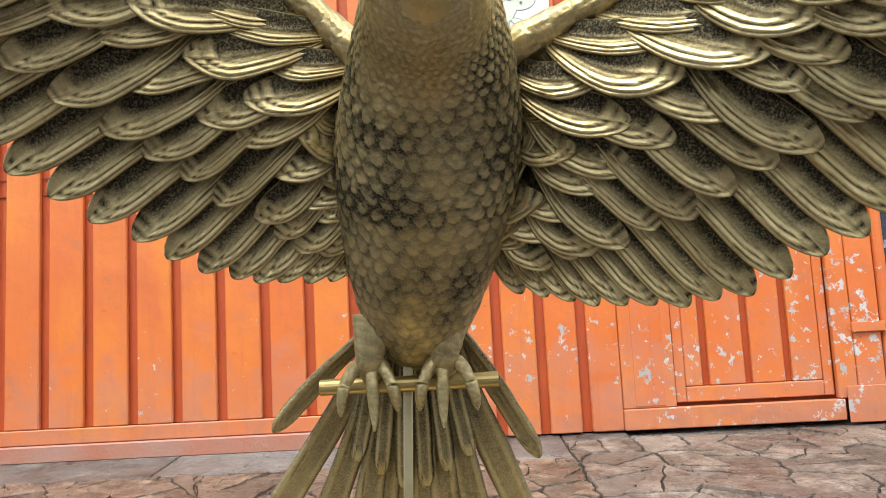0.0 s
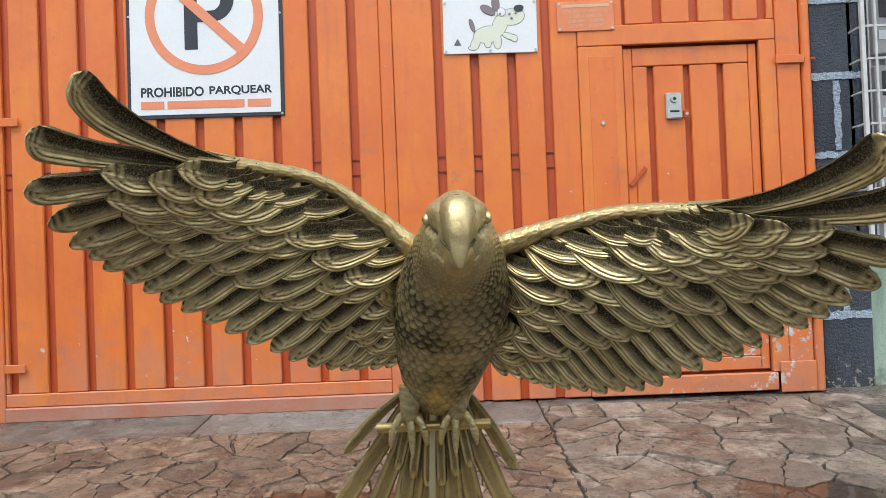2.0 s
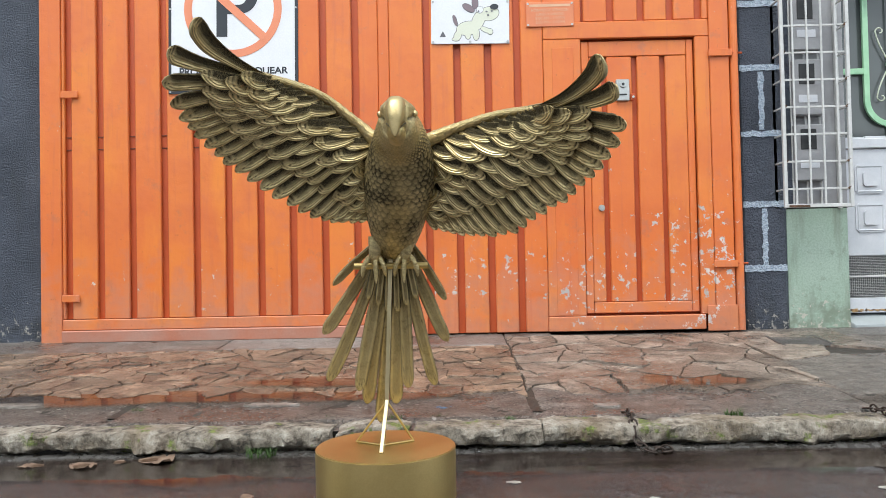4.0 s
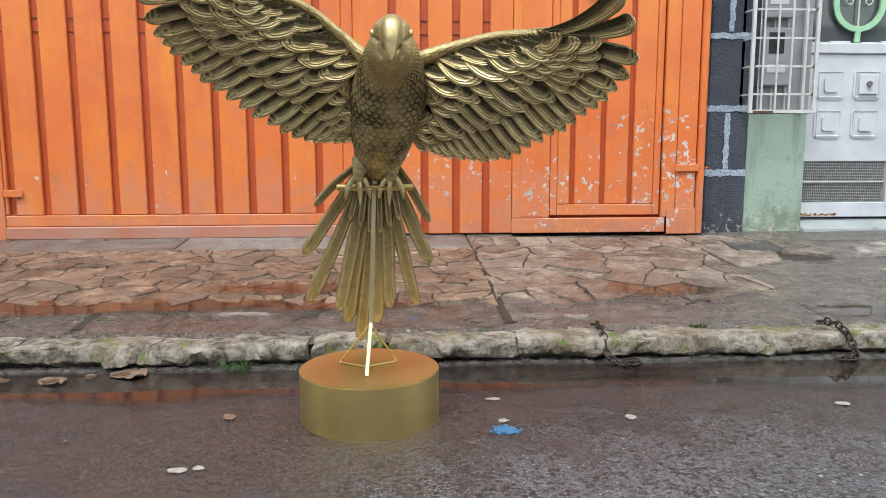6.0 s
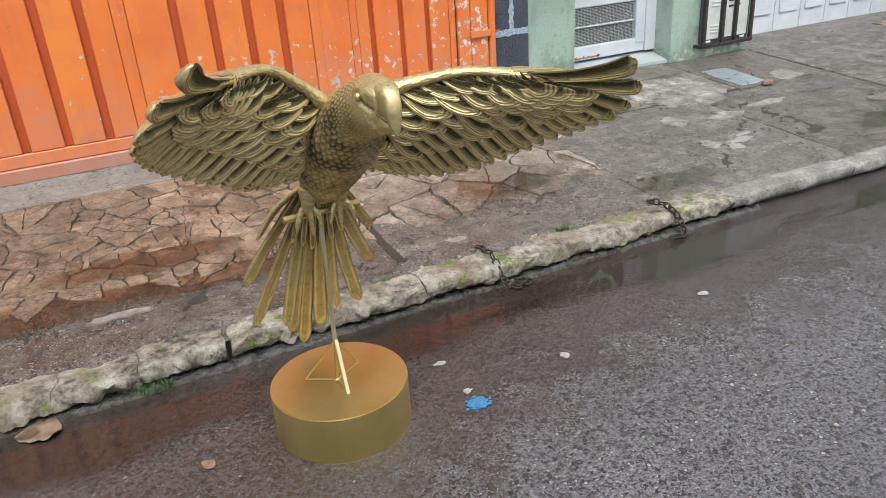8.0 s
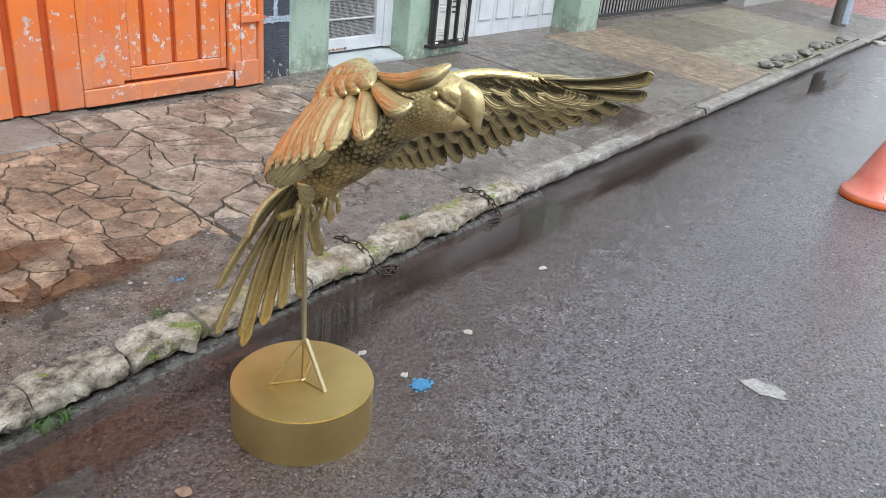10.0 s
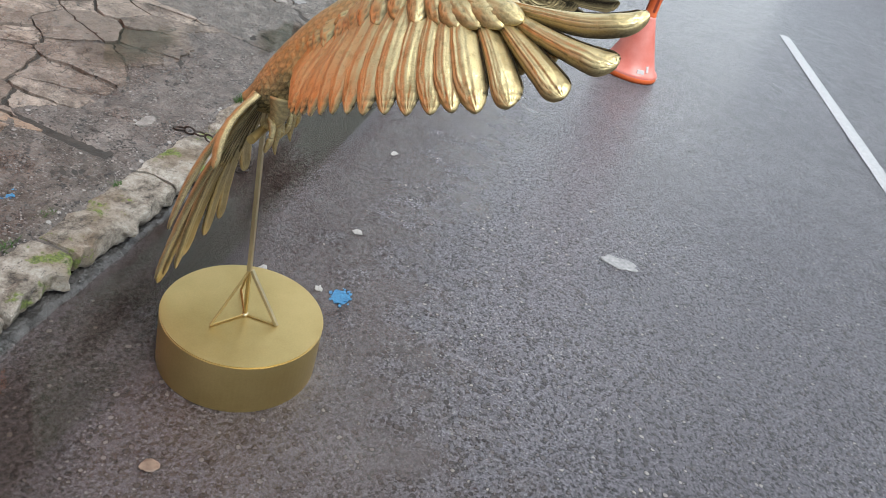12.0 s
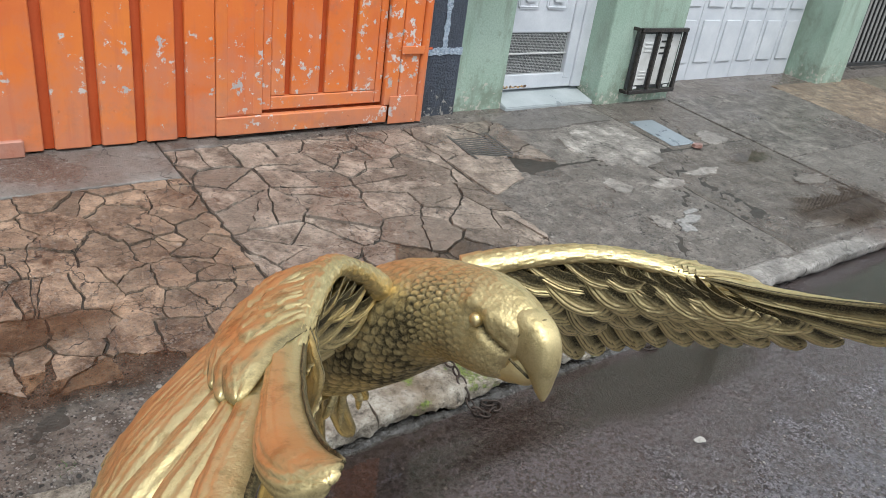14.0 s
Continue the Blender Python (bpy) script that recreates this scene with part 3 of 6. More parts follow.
def feather(root, tip, normal, width, bend=0.0, thick=0.007, tilt=0.0, stem=0.45, n=16, m=18, groove=0.0026, sweep=0.0, via=None, grow=0.55, back_groove=0.75, wedge=0.0, dome=0.0, edge=0, darkness=0.0, lean=0.0, point=1.15):
    """One cast feather: a rounded blade with a raised shaft and grooves along it."""
    root, tip, normal = (np.array(v, float) for v in (root, tip, normal))
    d = tip - root
    length = np.linalg.norm(d)
    d /= length
    side = np.cross(d, normal)
    side /= np.linalg.norm(side)
    up = np.cross(side, d)
    side, up = side * math.cos(tilt) + up * math.sin(tilt), up * math.cos(tilt) - side * math.sin(tilt)
    top, low, dark_t, dark_l = [], [], [], []
    for j in range(n + 1):
        v = j / n
        v = 1 - (1 - v) ** 1.5
        w = width / 2 * (stem + (1 - stem) * min(1, v / grow) ** 0.8)
        tip_len = min(0.85, point * width / length)
        cap = max(0.0, v - (1 - tip_len)) / tip_len
        cap_w = max(max(0, 1 - cap ** 2.1) ** 0.56, 0.04)
        wob_n = noise.noise(Vector((root[0] * 41 + v * 2.6, root[2] * 37, tip[0] * 29)))
        w *= 1 + 0.13 * wob_n
        w *= cap_w
        mid = root + d * length * v if via is None else (1 - v) ** 2 * root + 2 * v * (1 - v) * np.array(via) + v * v * tip
        c = mid + up * bend * math.sin(math.pi * min(v, 1)) - up * bend * 0.4 * v * v + side * (sweep * math.sin(math.pi * v) + 0.06 * width * wob_n * v)
        for i in range(m + 1):
            u = 2 * i / m - 1
            # stepped ridges run round the blade like the outline of its tip
            across = abs(u) if edge == 0 else max(0.0, 0.15 + 0.85 * u * edge)
            ring = ((across * cap_w) ** 2.2 + cap ** 2.2) ** (1 / 2.2)
            ph = 4.6 * ring + 0.30 + 0.25 * noise.noise(Vector((u * 1.2 + c[0] * 17, v * 2.2 + root[0] * 50, c[2] * 13)))
            tooth = ph - math.floor(ph)
            rim = min(1.0, max(0.0, (ring - 0.28) / 0.26))
            near = (1 - abs(ring) ** 12) * rim
            g = groove * ((1.5 * tooth - 0.75) * near + 0.7 * (rim - 1))
            # dark wash plus shade put into the colour: ridge lines, under the neighbour, towards the quill
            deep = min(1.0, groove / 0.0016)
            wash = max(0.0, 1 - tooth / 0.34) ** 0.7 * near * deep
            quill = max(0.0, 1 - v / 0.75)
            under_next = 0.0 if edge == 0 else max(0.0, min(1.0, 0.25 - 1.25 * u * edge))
            dark_l.append(min(1.0, 1.0 * wash + 0.35 * quill + 0.85 * under_next * (1 - 0.8 * cap) + 0.48 * deep * (1 - rim) + 0.9 * deep * max(0.0, ring - 0.93) / 0.07 + darkness))
            # edges of the upper face are coloured dark like shaded gaps
            dark_t.append(min(1.0, 0.7 * wash * back_groove + 0.65 * max(0.0, abs(u) - 0.6) / 0.4 + 0.6 * darkness))
            shaft = 0.0011 * math.exp(-(u / 0.10) ** 2)
            striae = 0.0011 * noise.noise(Vector((u * 6.5 + root[0] * 90, v * 2.2, root[2] * 60))) + 0.0006 * noise.noise(Vector((u * 15, v * 5 + root[0] * 70, root[2] * 60)))
            rise = (thick / 2 * math.sqrt(max(0, 1 - u ** 6 * 0.98)) * (1 + wedge * u) + shaft) * (0.25 + 0.75 * cap_w)
            arch = -0.05 * width * u * u
            q_ = c + side * w * u
            wob = 0.0011 * noise.noise(Vector(q_) * 60) + 0.0009 * noise.noise(Vector(q_) * 150)
            top.append(c + side * w * u + up * (arch + rise + dome * (1 - u * u) * min(1, (1 - v) * 4) + lean * w * u * edge * min(1, (1 - v) * 5) + g * back_groove + striae + wob))
            low.append(c + side * w * u + up * (arch - rise - g + wob))
    k = m + 1
    off = len(top)
    faces = []
    for j in range(n):
        for i in range(m):
            a = j * k + i
            faces.append((a, a + 1, a + k + 1, a + k))
            faces.append((off + a, off + a + k, off + a + k + 1, off + a + 1))
        a = j * k
        faces.append((a, a + k, off + a + k, off + a))
        a = j * k + m
        faces.append((a, off + a, off + a + k, a + k))
    faces.append(tuple(range(n * k, n * k + k)) + tuple(reversed(range(off + n * k, off + n * k + k))))
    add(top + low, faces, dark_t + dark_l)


def loft(rows, count, seg, scale_rows=0.0, amp=0.0, cols=28, fade=(0.0, 1.0), darkness=0.0, shaped=None, square=1.0):
    """A tube of changing ellipse along a curve (x, y, z, half width, half depth), with a shingle of small scales on it."""
    r = smooth_curve(rows, count)
    c = r[:, :3]
    verts, faces, run, dark, count_rows = [], [], 0.0, [], 0.0
    for j in range(count):
        d = c[min(j + 1, count - 1)] - c[max(j - 1, 0)]
        d /= np.linalg.norm(d)
        side = np.cross(d, (0, 0, 1.0)) if abs(d[2]) < 0.97 else np.cross(d, (0, 1.0, 0))
        side /= np.linalg.norm(side)
        if side[0] < 0:
            side = -side
        up = np.cross(side, d)
        if j:
            step = np.linalg.norm(c[j] - c[j - 1])
            run += step
            count_rows += step / (scale_rows(j / (count - 1)) if callable(scale_rows) else scale_rows or 1.0)
        f = j / (count - 1)
        strength = amp * min(1, max(0, (f - fade[0]) / 0.08)) * min(1, max(0, (fade[1] - f) / 0.08))
        for i in range(seg):
            a = 2 * math.pi * i / seg
            h = 0.0
            if scale_rows and strength > 0:
                S, A = -count_rows + 0.45 * noise.noise(Vector((math.cos(a) * 2.5, math.sin(a) * 2.5, run * 16))), a * (cols(f) if callable(cols) else cols) / (2 * math.pi) + 0.45 * noise.noise(Vector((math.cos(a) * 3, math.sin(a) * 3, run * 22 + 7)))
                for i0 in (math.floor(S), math.floor(S) - 1):
                    shift = 0.5 * (i0 % 2)
                    da, ds = 2 * ((A - shift + 0.5) % 1.0 - 0.5), S - i0
                    if ds < 1.75 * math.sqrt(max(0, 1 - 0.62 * da * da)):
                        h = max(h, strength * (0.25 + 0.75 * ds / 1.75 - 0.25 * da * da))
                h += strength * 0.25 * noise.noise(Vector((a * 14, run * 190, 2)))
            n_ = side * math.cos(a) + up * math.sin(a)
            ca_, sa_ = math.copysign(abs(math.cos(a)) ** square, math.cos(a)), math.copysign(abs(math.sin(a)) ** square, math.sin(a))
            at_ = c[j] + side * ca_ * r[j, 3] + up * sa_ * r[j, 4]
            # low gaps between scales get darker colour as painted shade
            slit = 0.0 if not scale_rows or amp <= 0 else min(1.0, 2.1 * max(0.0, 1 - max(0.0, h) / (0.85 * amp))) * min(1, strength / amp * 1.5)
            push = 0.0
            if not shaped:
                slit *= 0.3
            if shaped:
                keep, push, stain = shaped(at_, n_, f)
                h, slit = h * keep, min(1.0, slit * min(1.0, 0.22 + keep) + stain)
            dark.append(min(1.0, darkness + slit))
            verts.append(at_ + n_ * (h + push))
    for j in range(count - 1):
        for i in range(seg):
            a, b = j * seg + i, j * seg + (i + 1) % seg
            faces.append((a, b, b + seg, a + seg))
    faces.append(tuple(range(seg - 1, -1, -1)))
    faces.append(tuple(range((count - 1) * seg, count * seg)))
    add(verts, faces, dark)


def wing(bone, lower, tips, back):
    """bone: wrist to shoulder; lower: down the flank; tips: the trailing outline from the outermost finger inwards."""
    root = [*bone, *lower]
    q_of = [0.06, 0.07, 0.08, 0.10, 0.12, 0.15, 0.19, 0.25, 0.33, 0.42, 0.52, 0.63, 0.74, 0.84, 0.92, 1.0]
    back = np.array(back, float)
    count = len(tips)

    def at(p):
        r = lerp(root, float(np.interp(p, np.linspace(0, 1, len(q_of)), q_of)))
        t = lerp(tips, p)
        return r, t

    def normal(p):
        r0, t0 = at(max(p - 0.06, 0))
        r1, t1 = at(min(p + 0.06, 1))
        m_ = (t1 + r1) - (t0 + r0)
        r, t = at(p)
        n_ = np.cross(t - r, m_)
        n_ /= np.linalg.norm(n_)
        return n_ if n_ @ back > 0 else -n_

    hand = 1 if bone[0][0] < 0 else -1
    for k in range(23):
        p = k / (count - 1) if k < 4 else 0.205 + 0.795 * (k - 3) / 19
        r, t = at(p)
        n_ = normal(p)
        fing = k < 4
        wob = 0.02 * noise.noise(Vector((k * 2.3, hand, 5.5)))
        w = (0.049 if fing else 0.052 - 0.012 * p) * (1 + 5 * wob)
        turn_at = None
        if fing:
            b0 = np.array(bone[0])
            turn_at = b0 + 0.5 * (t - b0) + (0.24, 0.36, 0.24, 0.12)[k] * (np.array(tips[2]) - b0)
            turn_at += ((r + t) / 2 - turn_at) * 0.22 * k
        feather(r, t + wob * (t - r) * (0 if fing else 1), n_, w, 0.010 if not fing else 0.0, 0.012, (-0.22 if not fing else -0.12) * hand, 0.42 if fing else 0.6, 28, 30, 0.0021,
                0.0 if fing else hand * 0.006, turn_at, 0.95 if fing else 0.55, 0.85, 0.3 * hand, 0.013 if fing else 0.011, hand, 0.12 * max(0.0, p - 0.4), 0.34, 1.0 if fing else 1.3)
    # coverts: broad irregular rows below, one raised row over smoother ones above
    under = ((0.70, 17, 0.042, 0.015, 0.02, 0.10), (0.50, 14, 0.045, 0.027, 0.05, 0.07), (0.33, 11, 0.046, 0.036, 0.10, 0.05), (0.18, 14, 0.036, 0.022, 0.12, 0.05))
    over = ((0.42, 15, 0.050, 0.024, 0.02, 0.10), (0.28, 14, 0.046, 0.026, 0.04, 0.14), (0.16, 15, 0.036, 0.022, 0.08, 0.16))
    for face, rows in ((-1, under), (1, over)):
        for row, (reach, cnt, wd, off, lag, lo) in enumerate(rows):
            for k in range(cnt):
                w1 = noise.noise(Vector((k * 1.7 + 9, row * 3.1, face * 2 + hand)))
                w2 = noise.noise(Vector((k * 2.9, row * 1.3 + 7, face * 2 + hand)))
                p = lo + (0.96 - lo) * (k + 0.4 * (row % 2) + 0.35 * w1 * (face < 0)) / cnt
                r, t = at(p)
                r0, _ = at(min(1, p + lag))
                n_ = normal(p)
                o = n_ * face * off
                ln = reach + (0.07 if face < 0 else 0.03) * w2
                start = 0.35 * max(0.0, reach - 0.25) if face < 0 else 0.0
                feather(r0 + start * (t - r) + o * (0.1 if face > 0 else 0.12), r + ln * (t - r) + o, n_, wd * (1 + 0.3 * w1), (0.010 if face < 0 else 0.008) * face, 0.0065 if face < 0 else 0.012,
                        (0.36 + 0.12 * w2) * hand * (-1 if face < 0 else 0.25), 0.6, 24 if face < 0 else 16, 30 if face < 0 else 14,
                        0.0020 if face < 0 else 0.0022, hand * (0.010 + 0.016 * w1), None, 0.55, 0.3 if face < 0 else 1.0, 0.4 * hand, 0.0 if face < 0 else 0.008, hand if face < 0 else 0)
    b = smooth_curve([(*bone[0], 0.009, 0.007), (*bone[1], 0.016, 0.0105), (*bone[2], 0.020, 0.0135), (*bone[3], 0.025, 0.020)], 4)
    loft([tuple(x) for x in b], 190, 56, 0.024, 0.0026, 13)


LEFT_TIPS = [(-0.402, 0.278, 1.222), (-0.468, 0.300, 1.162), (-0.502, 0.353, 1.106), (-0.509, 0.418, 1.071), (-0.504, 0.482, 1.040), (-0.492, 0.530, 1.014),
             (-0.472, 0.590, 0.985), (-0.450, 0.645, 0.958), (-0.415, 0.695, 0.925), (-0.370, 0.740, 0.892), (-0.316, 0.781, 0.860), (-0.270, 0.812, 0.832), (-0.225, 0.838, 0.818), (-0.185, 0.850, 0.814), (-0.140, 0.862, 0.812), (-0.095, 0.875, 0.815)]
LEFT_BONE = [(-0.349, 0.452, 1.155), (-0.213, 0.628, 1.140), (-0.119, 0.711, 1.078), (-0.065, 0.735, 1.030)]
RIGHT_TIPS = [(0.470, 0.264, 1.113), (0.503, 0.283, 1.055), (0.540, 0.360, 0.988), (0.536, 0.408, 0.953), (0.522, 0.482, 0.921), (0.500, 0.530, 0.893),
              (0.474, 0.595, 0.862), (0.440, 0.640, 0.840), (0.400, 0.675, 0.818), (0.360, 0.710, 0.792), (0.325, 0.775, 0.772), (0.280, 0.795, 0.760), (0.232, 0.815, 0.764), (0.186, 0.836, 0.768), (0.145, 0.858, 0.778), (0.100, 0.880, 0.788)]
RIGHT_BONE = [(0.405, 0.468, 1.055), (0.279, 0.614, 1.068), (0.170, 0.690, 1.050), (0.085, 0.735, 1.025)]
wing(LEFT_BONE, [(-0.075, 0.80, 0.96), (-0.070, 0.845, 0.895)], LEFT_TIPS, (0, 0.8, 0.6))
wing(RIGHT_BONE, [(0.085, 0.80, 0.95), (0.070, 0.85, 0.875)], RIGHT_TIPS, (0, 0.8, 0.6))
# body, from the vent up to the face; brow, eye socket, lore and cheek are pressed into the head
def near_line(p, a, b):
    """Distance, in the plane seen from the side, from a segment."""
    p, a, b = np.array((p[1], p[2])), np.array(a), np.array(b)
    q = min(1.0, max(0.0, float((p - a) @ (b - a) / ((b - a) @ (b - a)))))
    return float(np.linalg.norm(p - a - q * (b - a)))


def bird_shape(p, n_, f):
    """How strongly the scales show, how far the skin is pushed out, and how much darker it is painted."""
    flank = min(1.0, abs(n_[0]) * 1.25)
    back = min(1.0, max(0.0, n_[1] * 0.8 + n_[2] * 0.8))
    keep = (0.13 + 0.34 * flank if f < 0.46 else 0.20 + 0.46 * flank) * (0.85 + 0.9 * noise.noise(Vector(p) * 14))
    keep = min(1.0, max(0.05, keep))
    keep *= 1 - 0.75 * back * (1 - 0.5 * flank)
    if f < 0.30:
        keep *= 0.45
    # dark blotches fade out towards the back; front shade is painted in with them
    worn = noise.noise(Vector(p) * 17) + 0.5 * noise.noise(Vector(p) * 46)
    push, stain = 0.0012 * noise.noise(Vector(p) * 55) + 0.0009 * noise.noise(Vector(p) * 140) + 0.0005 * noise.noise(Vector(p) * 330), min(0.5, max(0.0, 0.22 + 0.45 * worn)) * (1 - back)
    if p[1] < 0.640:
        keep *= min(1.0, max(0.0, (p[1] - 0.572) / 0.040))
        push *= 0.35
        s_ = min(1.0, max(0.0, (abs(p[0] - 0.012) - 0.018) / 0.012))
        g = lambda d_, r_: math.exp(-(d_ / r_) ** 2)
        eye = math.hypot(p[1] - 0.566, p[2] - 1.066)
        lore = near_line(p, (0.556, 1.062), (0.522, 1.044))
        push += s_ * (0.0045 * g(near_line(p, (0.582, 1.082), (0.512, 1.076)), 0.011) - 0.0075 * g(eye, 0.012) - 0.0050 * g(lore, 0.006)
                      + 0.0050 * g(math.hypot(p[1] - 0.552, p[2] - 1.012), 0.026) - 0.0022 * g(math.hypot(p[1] - 0.572, p[2] - 1.042), 0.013))
        # recess shade is painted into the eye socket and lore
        stain = 0.1 * stain + s_ * (0.55 * g(eye, 0.0125) + 0.55 * g(lore, 0.0045))
        rough_skin = min(1.0, max(0.0, (1.036 - p[2]) / 0.02))
        push += (0.0002 + 0.0008 * rough_skin) * noise.noise(Vector(p) * 230) + 0.0003 * noise.noise(Vector(p) * 120)
    return keep, push, stain


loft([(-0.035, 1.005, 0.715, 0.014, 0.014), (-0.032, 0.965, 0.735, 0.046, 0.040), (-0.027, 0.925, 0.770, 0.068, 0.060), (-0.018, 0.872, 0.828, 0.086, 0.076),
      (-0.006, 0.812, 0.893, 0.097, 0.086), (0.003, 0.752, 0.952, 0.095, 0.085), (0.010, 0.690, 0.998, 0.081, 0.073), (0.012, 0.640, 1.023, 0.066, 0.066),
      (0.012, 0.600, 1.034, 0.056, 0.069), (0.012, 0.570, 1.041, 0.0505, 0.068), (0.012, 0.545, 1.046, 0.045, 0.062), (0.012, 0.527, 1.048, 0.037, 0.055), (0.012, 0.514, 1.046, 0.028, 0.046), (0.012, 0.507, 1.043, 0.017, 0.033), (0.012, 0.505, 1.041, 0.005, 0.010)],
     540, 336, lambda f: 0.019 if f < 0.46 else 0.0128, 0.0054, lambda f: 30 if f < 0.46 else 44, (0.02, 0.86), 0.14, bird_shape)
# beak: the hooked upper part, and the lower part that closes under it along a dark line
loft([(0.012, 0.532, 1.064, 0.027, 0.034), (0.012, 0.516, 1.063, 0.0260, 0.0365), (0.012, 0.500, 1.057, 0.0230, 0.0350), (0.012, 0.487, 1.041, 0.0190, 0.0255), (0.012, 0.4795, 1.022, 0.0142, 0.0150),
      (0.012, 0.4745, 1.005, 0.0092, 0.0080), (0.012, 0.4715, 0.993, 0.0030, 0.0026)], 60, 44, darkness=0.30, square=0.72)
loft([(0.012, 0.552, 1.010, 0.034, 0.032), (0.012, 0.534, 1.011, 0.0260, 0.0280), (0.012, 0.517, 1.012, 0.0200, 0.0240), (0.012, 0.504, 1.011, 0.0150, 0.0170), (0.012, 0.495, 1.012, 0.0085, 0.0100), (0.012, 0.489, 1.014, 0.002, 0.002)], 36, 30)
for sx in (-1, 1):
    # near-black tubes stand in for the shade of mouth line and beak crease
    loft([(0.012 + sx * w_, y_, z_, 0.0018, 0.0018) for w_, y_, z_ in ((0.0290, 0.529, 1.0440), (0.0240, 0.518, 1.0345), (0.0200, 0.509, 1.0285), (0.0150, 0.500, 1.0225), (0.0090, 0.4925, 1.0155))], 24, 8, darkness=0.95)
    loft([(0.012 + sx * w_, y_, z_, 0.0015, 0.0015) for w_, y_, z_ in ((0.0, 0.4955, 1.0950), (0.012, 0.4985, 1.0905), (0.0215, 0.5050, 1.0785), (0.0270, 0.5140, 1.0630), (0.0300, 0.5240, 1.0490))], 24, 8, darkness=0.8)
    cx = 0.012 + sx * 0.0440
    loft([(cx - 0.009, 0.566, 1.066, 0.001, 0.001), (cx - 0.007, 0.566, 1.066, 0.0072, 0.0075), (cx, 0.566, 1.066, 0.0088, 0.0092), (cx + 0.005, 0.566, 1.066, 0.0066, 0.0070), (cx + 0.0078, 0.566, 1.066, 0.001, 0.001)] if sx > 0 else
         [(cx - 0.0078, 0.566, 1.066, 0.001, 0.001), (cx - 0.005, 0.566, 1.066, 0.0066, 0.0070), (cx, 0.566, 1.066, 0.0088, 0.0092), (cx + 0.007, 0.566, 1.066, 0.0072, 0.0075), (cx + 0.009, 0.566, 1.066, 0.001, 0.001)], 16, 20)
# tail fan, its colour toned darker for the shade of the wings
TAIL = [(-0.227, 0.976, 0.632), (-0.269, 1.045, 0.476), (-0.259, 1.070, 0.323), (-0.163, 1.075, 0.290), (-0.143, 1.114, 0.242), (-0.102, 1.150, 0.174),
        (-0.050, 1.118, 0.240), (-0.005, 1.085, 0.295), (0.082, 1.088, 0.302), (0.123, 1.053, 0.444), (0.123, 1.007, 0.578)]
for k, tip in enumerate(TAIL):
    f = k / 10 - 0.5
    out = abs(f) > 0.45
    turn_ = 0.55 if out else 0.15
    feather((-0.035 + 0.10 * f, 0.955 + 0.007 * (k % 2), 0.755), tip, (-0.25 * f, 0.86, 0.5), 0.033 if out else 0.042, 0.016, 0.010, turn_ if f < 0 else -turn_, 0.55, 24, 14, 0.0007, sweep=0.012 * (1 if f < 0 else -1) * (abs(f) > 0.25), darkness=0.34, dome=0.004)
for k in range(6):
    f = k / 5 - 0.5
    feather((-0.040 + 0.085 * f, 0.958, 0.735), (-0.047 + 0.150 * f, 1.028 - 0.04 * abs(f), 0.53 + 0.10 * abs(f)), (0, 0.86, 0.5), 0.024, 0.004, 0.009, 0.1, 0.6, 16, 12, 0.0013, darkness=0.36)
# legs and toes that clasp the bar
for fx, sx in ((-0.088, -1), (0.003, 1)):
    loft([(fx + 0.008, 0.905, 0.768, 0.026, 0.026), (fx + 0.004, 0.903, 0.738, 0.0205, 0.021), (fx, 0.906, 0.714, 0.0155, 0.016), (fx, 0.920, 0.700, 0.013, 0.013), (fx, 0.934, 0.694, 0.009, 0.008)], 34, 22, 0.008, 0.0013, 12, darkness=0.25)
    for dx, y1, z1, r_ in ((-0.032 * sx, 0.910, 0.652, 0.9), (-0.004 * sx, 0.898, 0.632, 1.0), (0.036 * sx, 0.906, 0.650, 0.85)):
        loft([(fx + dx * 0.10, 0.918, 0.714, 0.0095, 0.009), (fx + dx * 0.50, 0.906, 0.706, 0.0090 * r_, 0.0090), (fx + dx * 0.78, 0.900, 0.691, 0.0066 * r_, 0.007), (fx + dx * 0.92, 0.901, 0.676, 0.0074 * r_, 0.0074), (fx + dx, 0.5 * (y1 + 0.905), 0.5 * (z1 + 0.667), 0.0048, 0.005), (fx + dx * 1.02, y1, z1, 0.0012, 0.0016)], 34, 14, 0.007, 0.0006, 8, darkness=0.16)
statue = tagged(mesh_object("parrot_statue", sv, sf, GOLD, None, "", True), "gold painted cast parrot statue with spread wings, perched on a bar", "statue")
statue.data.attributes.new("patina_shade", "FLOAT", "POINT").data.foreach_set("value", [float(v) for v in patina_shade])

stand = thing("statue_stand", "gold painted round drum base with a thin post and perch", "stand", at=(0, 0, 0))
DRUM = (-0.066, 0.918)
drum = bmesh.new()
bmesh.ops.create_cone(drum, cap_ends=True, segments=96, radius1=0.207, radius2=0.207, depth=0.15, matrix=Matrix.Translation((*DRUM, 0.075)))
rim = [e for e in drum.edges if all(abs(v.co.z - 0.15) < 1e-4 for v in e.verts)]
bmesh.ops.bevel(drum, geom=rim, offset=0.003, segments=2, affect="EDGES")
part("drum", drum, GOLD_SATIN, stand, "satin gold painted metal drum")
APEX = Vector((-0.061, 0.923, 0.280))
NODE = (-0.074, 0.911, 0.153)


